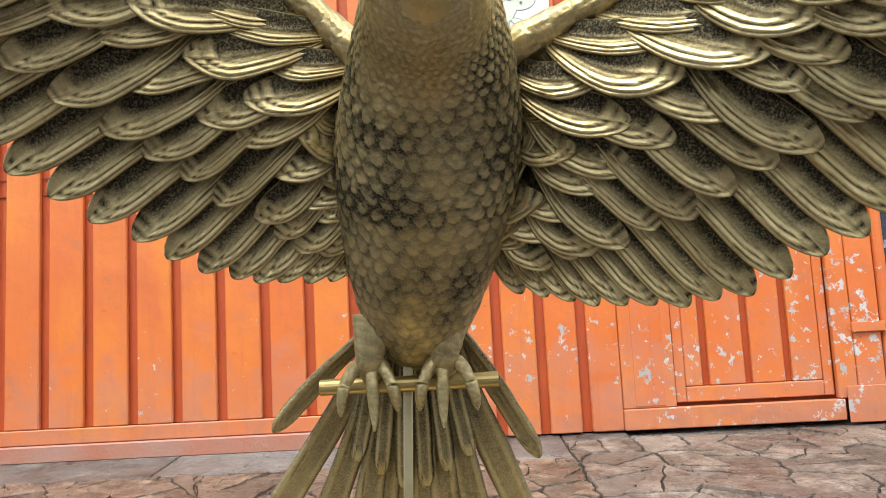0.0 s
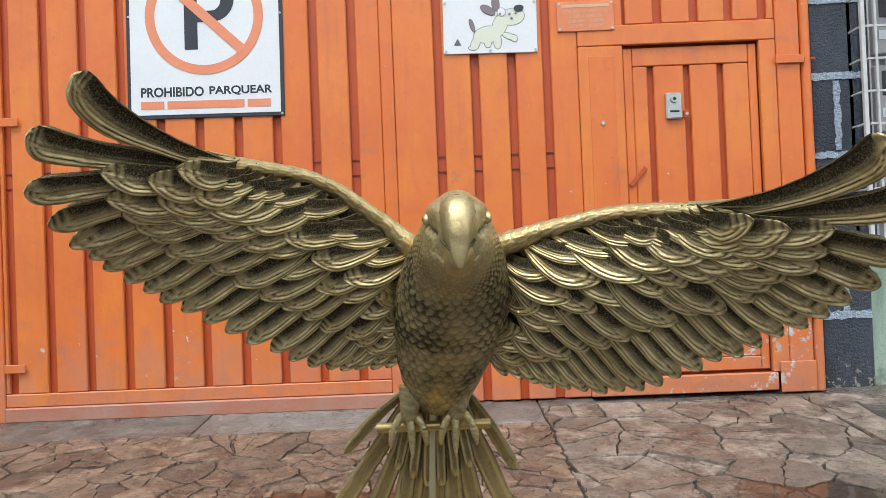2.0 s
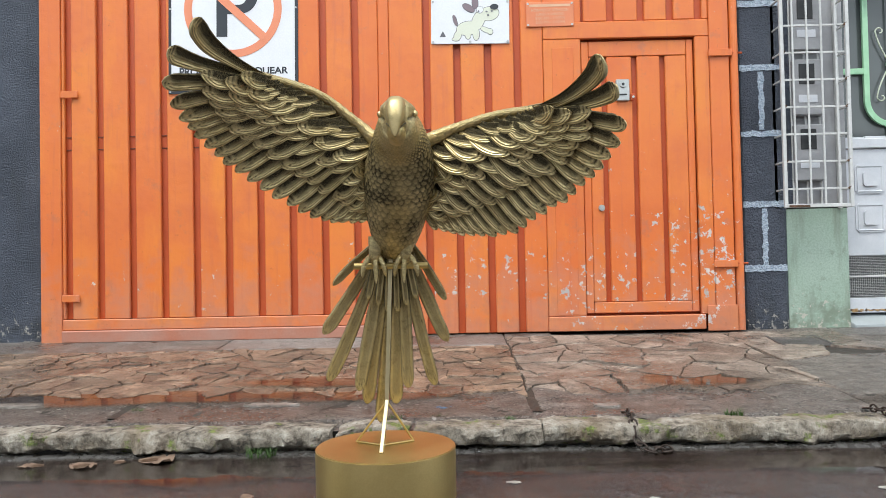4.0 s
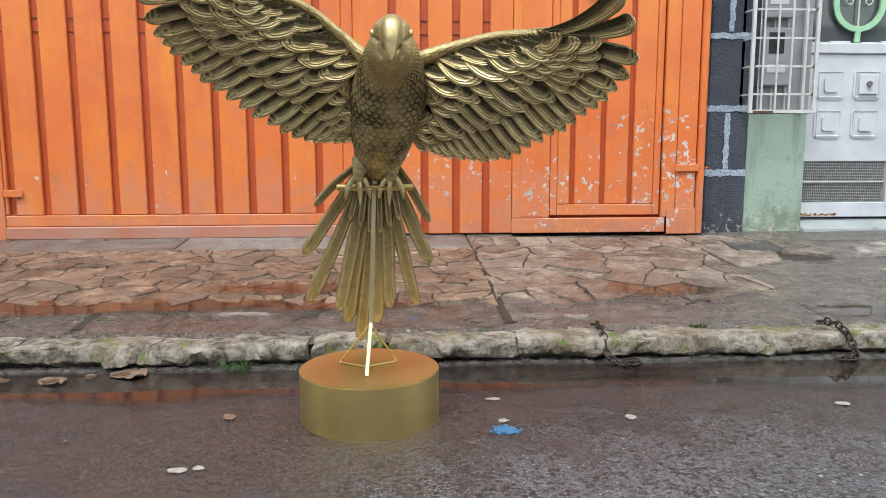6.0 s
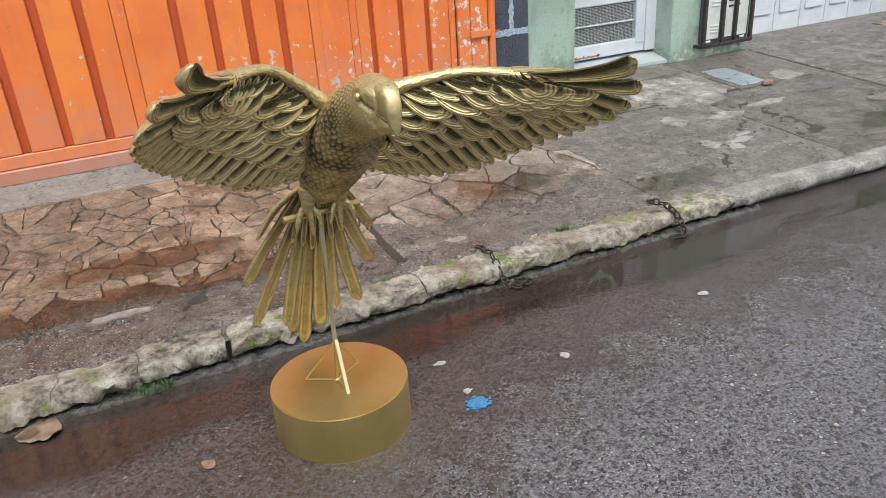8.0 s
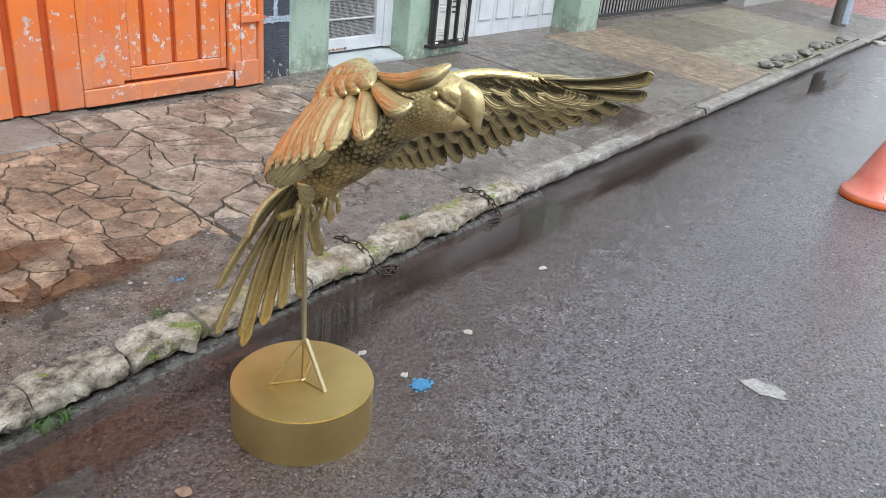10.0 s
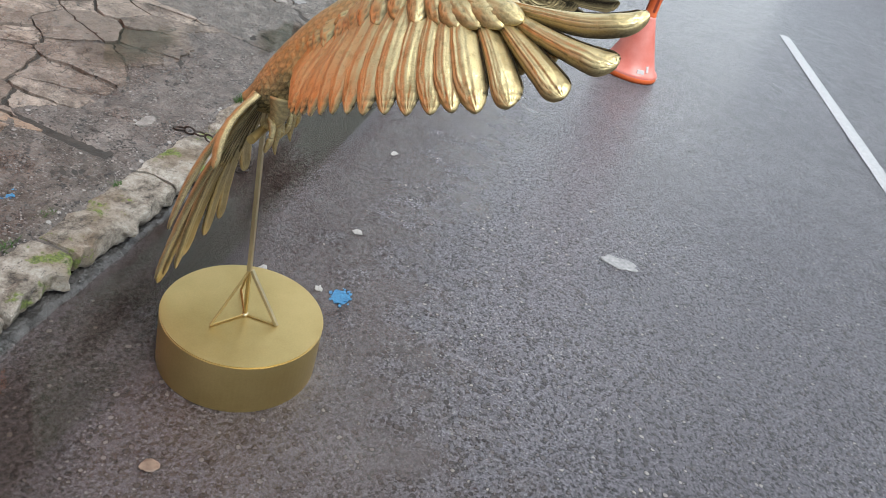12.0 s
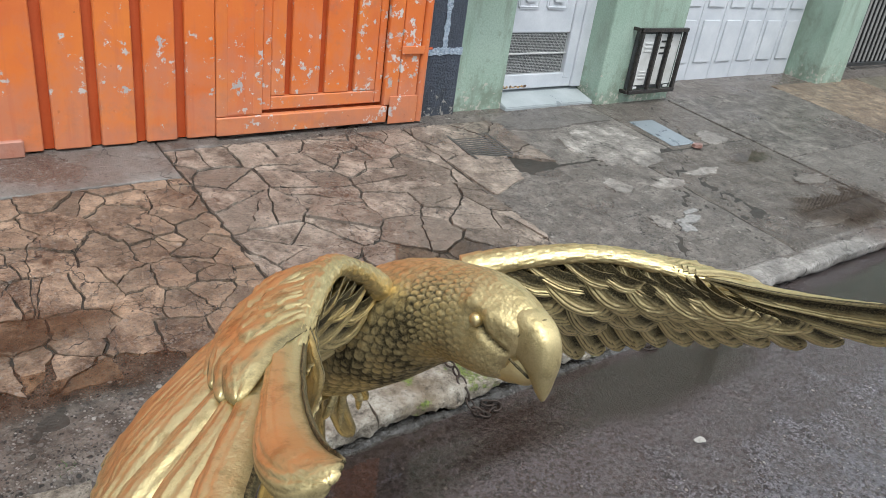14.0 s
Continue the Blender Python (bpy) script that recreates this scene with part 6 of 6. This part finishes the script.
def kerb_stone(x0, x1, seed, top=0.095, width=0.145, mat=KERB, nx=None, rough=1.0, ends=0.035):
    rnd = random.Random(seed)
    nx = nx or max(8, int((x1 - x0) / 0.006))
    prof = [(0.062, -0.03), (0.060, 0.008), (0.048, 0.018), (0.022, 0.027), (0.004, 0.036), (-0.001, 0.052), (-0.001, 0.070), (0.001, 0.084), (0.006, 0.093), (0.018, 0.097), (0.038, 0.097), (0.058, 0.097),
            (0.074, 0.097), (0.09, 0.098), (0.106, 0.098), (0.122, 0.098), (0.138, 0.097), (0.15, 0.096), (0.162, 0.094), (0.17, 0.03)]
    verts, faces = [], []
    dy, dz = rnd.uniform(-0.006, 0.006), rnd.uniform(-0.005, 0.004)
    m_ = len(prof)
    for i in range(nx + 1):
        f = i / nx
        x = x0 + (x1 - x0) * f
        endr = min(1, min(f, 1 - f) * (x1 - x0) / 0.05)
        shrink = 1 - ends * (1 - endr) ** 2
        for py_, pz_ in prof:
            yy, zz = kerb_y(x) + dy + py_ * width / 0.17, pz_ * top / 0.097
            k1 = noise.noise(Vector((x * 5, yy * 5, zz * 8))) * 0.026 * rough
            front_ = 1.0 if py_ < 0.03 else 0.55
            k2 = (noise.noise(Vector((x * 19, yy * 19, zz * 19))) * 0.016 - abs(noise.noise(Vector((x * 41, yy * 41, zz * 41)))) * 0.011 - abs(noise.noise(Vector((x * 83, yy * 83, zz * 83)))) * 0.005 - max(0.0, noise.noise(Vector((x * 13, yy * 13, zz * 13 + 5))) - 0.18) * 0.07) * rough * front_
            zz = (zz + dz + k1 * 0.35 + k2 * 0.6) * (shrink if pz_ > 0.03 else 1)
            end_ = x0 if f < 0.5 else x1
            skew = 0.030 * noise.noise(Vector((yy * 11, zz * 11, round(end_ * 4)))) * max(0.0, 1 - min(f, 1 - f) * (x1 - x0) / 0.12)
            verts.append((x + skew, yy + (k1 + k2) * (1 if pz_ > -0.02 else 0) + (1 - shrink) * 0.05 * (0.5 - py_ / 0.17), zz if pz_ > -0.02 else -0.03))
        if i:
            o = m_ * (i - 1)
            faces += [(o + k, o + k + 1, o + m_ + k + 1, o + m_ + k) for k in range(m_ - 1)]
    faces += [tuple(range(m_)), tuple(range(m_ * nx + m_ - 1, m_ * nx - 1, -1))]
    return mesh_object("kerb_stone", verts, faces, mat, kerb, "", rough < 0.6)


cuts = [-3.4, -2.65, -2.0, -1.36, -0.86, -0.60, -0.300, -0.015, 0.46, 0.80, 1.28, 1.74, 2.08]
for k, (a, b) in enumerate(zip(cuts, cuts[1:])):
    kerb_stone(a + (0.011 if k in (6, 7) else 0.001), b - (0.011 if k in (5, 6) else 0.001), k, rough=0.72, ends=0.10 if k == 6 else 0.035)
part("kerb_bed", box(-6.0, 2.05, KERB_Y + 0.05, KERB_Y + 0.19, -0.03, 0.072, 0.004), GROUT, kerb, "dark earth packed behind the kerb stones")
KERB_GREY = slab_material("grey_cast_kerb", (0.15, 0.14, 0.13), (0.27, 0.25, 0.23), 0.4)
cuts = [2.08, 2.9, 3.9, 5.0, 6.3, 8.0, 10.0, 12.5, 15.5, 20, 26, 34]
for k, (a, b) in enumerate(zip(cuts, cuts[1:])):
    kerb_stone(a + 0.003, b - 0.003, k + 40, 0.085, 0.13, KERB_GREY, 110 if b < 7 else 50, 0.32)
for k, (a, b) in enumerate(((-6.0, -4.6), (-4.6, -3.4))):
    kerb_stone(a, b, k + 60, 0.09, 0.17, KERB, 30)

verts, faces = [], []
for k in range(520):
    x = -3.2 + 0.0105 * k
    wide = 0.012 + 0.016 * noise.noise(Vector((x * 2.1, 3.0, 1.0))) + 0.010 * noise.noise(Vector((x * 11, 5.0, 1.0)))
    near = kerb_y(x) + 0.030
    for i in range(8):
        y = near - (0.050 + wide) * i / 7
        lump = 0.5 + noise.noise(Vector((x * 26, y * 50, 2.0))) + 0.6 * noise.noise(Vector((x * 70, y * 110, 5.0)))
        verts.append((x, y, -0.004 + (0.012 + 0.007 * lump) * min(1.0, (7 - i) / 2.5) - 0.003 * (i == 7)))
    if k:
        faces += [(8 * k - 8 + i, 8 * k - 7 + i, 8 * k + 1 + i, 8 * k + i) for i in range(7)]
MORTAR = simple("wet_grey_mortar", (0.026, 0.023, 0.020), (0.092, 0.086, 0.080), (0.12, 0.45), 28, 0, 0.8, 95, 0.012)
mesh_object("gutter_line", verts, faces, MORTAR, kerb, "wet lumpy grey mortar along the kerb foot", True)

# ---- covers in the pavement ----
grate = thing("drain_grate", "worn iron drain grate set in the pavement", "drain grate", at=(2.13, 3.02, pave_z(3.02)))
grate.rotation_euler = (radians(4.3), 0, radians(-4))
RUST = simple("worn_iron", (0.07, 0.066, 0.06), (0.13, 0.12, 0.115), (0.4, 0.6), 25, 0.4, 0.3)
for x in (-0.135, 0.135):
    part("edge", box(x - 0.010, x + 0.010, -0.16, 0.16, 0.0, 0.014, 0.002), RUST, grate)
for k in range(13):
    y = -0.15 + 0.025 * k
    part("slat", box(-0.124, 0.124, y - 0.007, y + 0.007, 0.0, 0.012, 0.001), RUST, grate)
PLATE = simple("galvanised_plate", (0.24, 0.28, 0.31), (0.36, 0.40, 0.43), (0.22, 0.42), 9, 0.35, 0.3)
cover = thing("metal_cover", "pale grey metal access cover lying in the pavement", "access cover", at=(3.62, 2.905, pave_z(2.905)))
cover.rotation_euler = (radians(4.3), 0, radians(-3))
part("plate", box(-0.115, 0.115, -0.20, 0.20, -0.004, 0.010, 0.003), PLATE, cover)
part("rim", box(-0.135, 0.135, -0.222, 0.222, -0.012, 0.005, 0.003), RUST, cover)

# ---- broken flagstones ----
def clip(poly, a, b, c):
    """Keeps the part of a polygon where a x + b y <= c."""
    out = []
    for i, p in enumerate(poly):
        q = poly[(i + 1) % len(poly)]
        dp, dq = a * p[0] + b * p[1] - c, a * q[0] + b * q[1] - c
        if dp <= 0:
            out.append(p)
        if dp * dq < 0:
            f = dp / (dp - dq)
            out.append((p[0] + f * (q[0] - p[0]), p[1] + f * (q[1] - p[1])))
    return out


def flagstones(x0, x1, y0, y1, size, gap, mat, seed, name="flagstone", drop=0.18, lift=0.009, skip=0.0, stagger=0.45, split=0.25, sides=True):
    rnd = random.Random(seed)
    pts = []
    nx, ny = max(1, round((x1 - x0) / size)), max(1, round((y1 - y0) / (size * 0.85)))
    for j in range(-1, ny + 1):
        for i in range(-1, nx + 1):
            if rnd.random() > drop:
                pts.append((x0 + (i + 0.5 + 0.5 * (j % 2) + rnd.uniform(-stagger, stagger)) * (x1 - x0) / nx, y0 + (j + 0.5 + rnd.uniform(-stagger, stagger)) * (y1 - y0) / ny))
    cells = []
    for k, p in enumerate(pts):
        poly = [(x0 - 0.05, y0 - 0.12), (x1 + 0.05, y0 - 0.12), (x1 + 0.05, y1 + 0.0), (x0 - 0.05, y1 + 0.0)]
        if sides:
            poly = [(x0, y0 - 0.12), (x1, y0 - 0.12), (x1, y1), (x0, y1)]
        for q in pts:
            if q is p or abs(q[0] - p[0]) > 4 * size or abs(q[1] - p[1]) > 4 * size:
                continue
            a, b = q[0] - p[0], q[1] - p[1]
            d = math.hypot(a, b)
            poly = clip(poly, a / d, b / d, (a * (p[0] + q[0]) + b * (p[1] + q[1])) / 2 / d - gap * rnd.choice((0.15, 0.3, 0.5, 0.8, 1.1)))
            if len(poly) < 3:
                break
        if len(poly) < 3 or rnd.random() < skip:
            continue
        if rnd.random() < split:
            a_ = rnd.uniform(0, math.pi)
            ca, sa = math.cos(a_), math.sin(a_)
            cx, cy = sum(v[0] for v in poly) / len(poly), sum(v[1] for v in poly) / len(poly)
            c_ = ca * cx + sa * cy + rnd.uniform(-0.15, 0.15) * size
            cells += [clip(poly, ca, sa, c_ - 0.002), clip(poly, -ca, -sa, -c_ - 0.002)]
        else:
            cells.append(poly)
    for poly in cells:
        if len(poly) < 3:
            continue
        cx, cy = sum(v[0] for v in poly) / len(poly), sum(v[1] for v in poly) / len(poly)
        if not (x0 < cx < x1 and y0 - 0.05 + 0.08 * noise.noise(Vector((cx * 2, seed, 0))) < cy < y1):
            continue
        ring = []
        for i, v in enumerate(poly):
            w = poly[(i + 1) % len(poly)]
            ln = math.hypot(w[0] - v[0], w[1] - v[1])
            steps = max(1, min(9, int(ln / 0.018)))
            for s_ in range(steps):
                f = s_ / steps
                x, y = v[0] + f * (w[0] - v[0]), v[1] + f * (w[1] - v[1])
                ring.append((x + 0.016 * noise.noise(Vector((x * 14, y * 14, 1))) + 0.010 * noise.noise(Vector((x * 45, y * 45, 4))),
                             y + 0.016 * noise.noise(Vector((x * 14, y * 14, 9))) + 0.010 * noise.noise(Vector((x * 45, y * 45, 7)))))
        n_ = len(ring)
        if n_ < 4:
            continue
        tx, ty, hz = rnd.uniform(-0.03, 0.03), rnd.uniform(-0.03, 0.03), lift + rnd.uniform(-0.004, 0.005)
        base = pave_z(cy)
        verts = [(x - cx, y - cy, 0.076 * (y - cy) - 0.012) for x, y in ring]
        verts += [((x - cx) * 0.98, (y - cy) * 0.98, 0.076 * (y - cy) + hz + tx * (x - cx) + ty * (y - cy)) for x, y in ring]
        faces = [tuple(range(n_, 2 * n_))] + [(i, (i + 1) % n_, n_ + (i + 1) % n_, n_ + i) for i in range(n_)]
        ob = mesh_object(name, verts, faces, mat, pavement)
        ob.location = (cx, cy, base)


tagged(sheet("crack_bed", list(np.linspace(-3.3, 4.25, 90)), list(np.linspace(1.66, 3.34, 30)), lambda x, y: pave_z(y) + 0.0005 + 0.0020 * noise.noise((x * 7, y * 7, 2)), GROUT, "dirt filled cracks between the flagstones", pavement), kind="structure")
flagstones(-3.3, 0.454, 2.0, 3.06, 0.132, 0.0048, SLAB, 3, drop=0.28, stagger=0.66, split=0.42)
flagstones(0.464, 1.78, 2.02, 3.33, 0.20, 0.0065, SLAB_PALE, 5, drop=0.32, stagger=0.66, split=0.4)
flagstones(1.80, 2.45, 2.62, 3.33, 0.34, 0.008, SLAB_PALE, 8, drop=0.2, skip=0.1, stagger=0.5)


def rough_slab(x0, x1, y0, y1, seed, rise=0.0055):
    """Worn exposed concrete: an uneven sheet with ragged rims, pits and a few deep cracks."""
    nx, ny = max(4, int((x1 - x0) / 0.020)), max(4, int((y1 - y0) / 0.020))
    verts, faces = [], []
    for j in range(ny + 1):
        for i in range(nx + 1):
            x, y = x0 + (x1 - x0) * i / nx, y0 + (y1 - y0) * j / ny
            rim_ = 0 if 0 < i < nx and 0 < j < ny else 1
            h = rise + 0.004 * noise.noise(Vector((x * 4, y * 4, seed))) + 0.004 * noise.noise(Vector((x * 17, y * 17, seed))) + 0.003 * noise.noise(Vector((x * 45, y * 45, seed)))
            crack = abs(noise.noise(Vector((x * 1.7 + seed * 3.3, y * 1.7, 4.4))) + 0.12 * noise.noise(Vector((x * 12, y * 12, 1.0))))
            h -= 0.012 * max(0.0, 1 - crack / 0.022)
            jx = 0.010 * noise.noise(Vector((x * 16, y * 16, 2.2))) * rim_
            verts.append((x + (jx if 0 < i < nx else 0.3 * jx), y + (jx if 0 < j < ny else 1.5 * jx), pave_z(y) + h - 0.012 * rim_))
    w_ = nx + 1
    faces = [(j * w_ + i, j * w_ + i + 1, (j + 1) * w_ + i + 1, (j + 1) * w_ + i) for j in range(ny) for i in range(nx)]
    return mesh_object("slab", verts, faces, CONCRETE if x1 < 1.8 else CONCRETE_WORN, pavement, "", True)


for k, (a, b, c, d) in enumerate(((-3.3, -1.238, 1.555, 2.04), (-1.222, 0.457, 1.555, 2.03), (0.472, 1.79, 1.555, 2.06), (1.772, 3.035, 1.535, 2.695), (3.025, 4.285, 1.52, 2.668), (3.44, 4.285, 2.66, 3.42), (2.44, 3.455, 2.69, 3.45))):
    rough_slab(a, b, c, d, k + 1)
SCREED = slab_material("pale_cement_screed", (0.20, 0.18, 0.16), (0.29, 0.265, 0.24), 0.3, 0.25, 0.3)


def screed_patch(cx, cy, rx_, ry_, seed, mat=None, lift=0.0125):
    """A thin remnant of smooth cement left on the rough concrete."""
    n_ = 46
    ring = []
    for i in range(n_):
        a_ = 2 * math.pi * i / n_
        q = 1 + 0.38 * noise.noise(Vector((math.cos(a_) * 1.2, math.sin(a_) * 1.2, seed * 2.7))) + 0.26 * noise.noise(Vector((math.cos(a_) * 4, math.sin(a_) * 4, seed * 1.9))) + 0.10 * noise.noise(Vector((math.cos(a_) * 12, math.sin(a_) * 12, seed)))
        ring.append((cx + rx_ * q * math.cos(a_), cy + ry_ * q * math.sin(a_)))
    low = [(x, y, pave_z(y) - 0.004) for x, y in ring]
    high = [(cx + (x - cx) * 0.98, cy + (y - cy) * 0.98, pave_z(y) + lift) for x, y in ring]
    faces = [tuple(range(n_, 2 * n_))] + [(i, (i + 1) % n_, n_ + (i + 1) % n_, n_ + i) for i in range(n_)]
    return mesh_object("screed_patch", low + high, faces, mat or SCREED, pavement)


for k, v in enumerate(((3.05, 2.80, 0.36, 0.27), (2.95, 2.31, 0.14, 0.05), (2.60, 2.37, 0.08, 0.075), (2.50, 1.99, 0.06, 0.06), (3.35, 2.36, 0.16, 0.04), (3.95, 2.75, 0.14, 0.10), (4.08, 2.05, 0.16, 0.06),
                       (-2.55, 1.72, 0.16, 0.03), (-0.62, 1.80, 0.12, 0.022), (-1.75, 1.86, 0.16, 0.025), (-2.05, 1.64, 0.10, 0.03), (0.75, 1.70, 0.05, 0.025), (3.55, 1.66, 0.22, 0.04))):
    screed_patch(*v, k)
APRON = slab_material("dark_cement_apron", (0.115, 0.108, 0.102), (0.165, 0.155, 0.147), 0.35, 0.15, 0.1)
screed_patch(2.88, 3.27, 0.46, 0.14, 31, APRON, 0.0150)
for k, v in enumerate(((2.70, 1.96, 0.10, 0.030), (2.60, 1.90, 0.05, 0.040), (2.78, 2.02, 0.06, 0.018))):
    screed_patch(*v, 70 + k, FADED, 0.0115)
scrap("litter_scrap", 3.66, 2.64, pave_z(2.64) + 0.014, 0.035, simple("brown_wrapper", (0.16, 0.06, 0.045), (0.42, 0.27, 0.22), (0.3, 0.5), 60), "crumpled brown and pale wrapper beside the metal cover", "litter", "", 1.6, 12, 0.02, 0.2, 60)
CONC_STRIP = slab_material("smooth_grey_strip", (0.15, 0.140, 0.13), (0.20, 0.188, 0.175), 0.25, 0.1)
for k, (a, b) in enumerate(((-3.3, -1.27), (-1.262, 0.45), (0.458, 0.75))):
    bm = box(a, b, 3.07 if k < 2 else 3.345, 3.47, -0.03, 0.0, 0.004)
    for v in bm.verts:
        v.co.z += pave_z(v.co.y) + 0.009
    part("slab", bm, CONC_STRIP, pavement)
BROWN_SLAB = slab_material("brown_rough_slab", (0.150, 0.104, 0.068), (0.250, 0.188, 0.130), 0.45, 0.6, 0.4)
GREEN_SLAB = slab_material("greenish_smooth_apron", (0.165, 0.152, 0.104), (0.225, 0.210, 0.152), 0.50, 0.08, 0.05)
TILE_RED = simple("wet_red_tile", (0.20, 0.055, 0.042), (0.29, 0.085, 0.062), (0.18, 0.4), 3, 0, 0.2)


def far_slab(x0, x1, y0, y1, mat):
    bm = box(x0, x1, y0, y1, -0.03, 0.0, 0.004)
    for v in bm.verts:
        v.co.z += pave_z(v.co.y) + 0.006
    return part("slab", bm, mat, pavement)


for x0, x1, near_mat, far_mat in ((4.3, 5.90, CONCRETE_WORN, CONCRETE_WORN), (5.915, 7.45, BROWN_SLAB, BROWN_SLAB), (7.465, 9.9, GREEN_SLAB, GREEN_SLAB), (9.912, 12.6, GREEN_SLAB, GREEN_SLAB), (12.612, 17.0, CONCRETE_WORN, CONCRETE)):
    far_slab(x0, x1, 2.345, 3.40 if x0 < 4.4 else 3.5, far_mat)
    far_slab(x0, x1, kerb_y(x1) + 0.16, 2.333, near_mat)
for i in range(9):
    for k in range(4):
        far_slab(17.02 + 0.62 * i, 17.02 + 0.62 * i + 0.60, 1.50 + 0.50 * k, 1.50 + 0.50 * k + 0.48, TILE_RED)
# loose stones along the kerb and a heap of wet litter by the pole
STONE = simple("loose_grey_stone", (0.10, 0.095, 0.085), (0.24, 0.225, 0.20), (0.4, 0.7), 20, 0, 0.6, 60, 0.01)


def loose_stone(x, y, z, size, seed):
    bm = bmesh.new()
    bmesh.ops.create_icosphere(bm, subdivisions=2, radius=size)
    for v in bm.verts:
        v.co *= 1 + 0.35 * noise.noise(v.co * (1.6 / size) + Vector((seed, 0, 0)))
        v.co.z *= 0.5
        v.co.x *= 1.35
    low_ = min(v.co.z for v in bm.verts)
    bmesh.ops.translate(bm, verts=bm.verts, vec=(0, 0, -low_ - 0.004))
    ob = part("loose_stone", bm, STONE)
    ob.location, ob.rotation_euler = (x, y, z), (0, 0, seed * 1.3)
    return tagged(ob, "loose broken grey stone lying along the kerb", "stone", "loose stones by the kerb")


stone_rnd = random.Random(12)
for k in range(14):
    x = 7.7 + 0.31 * k + stone_rnd.uniform(-0.06, 0.06)
    loose_stone(x, kerb_y(x) + 0.24 + stone_rnd.uniform(-0.03, 0.05), pave_z(kerb_y(x) + 0.24) + 0.006, stone_rnd.uniform(0.05, 0.10), k)
for k, (x, y, r_) in enumerate(((13.2, 1.12, 0.16), (13.6, 1.02, 0.12), (14.3, 0.98, 0.13), (15.1, 0.92, 0.11))):
    scrap("litter_scrap", x, y, 0.003, r_, CHALK if k != 1 else SOGGY, "crumpled wet litter in the far gutter", "litter", "litter in the gutter", 1.5, 13, 0.03, 0.4 * k, 90 + k)
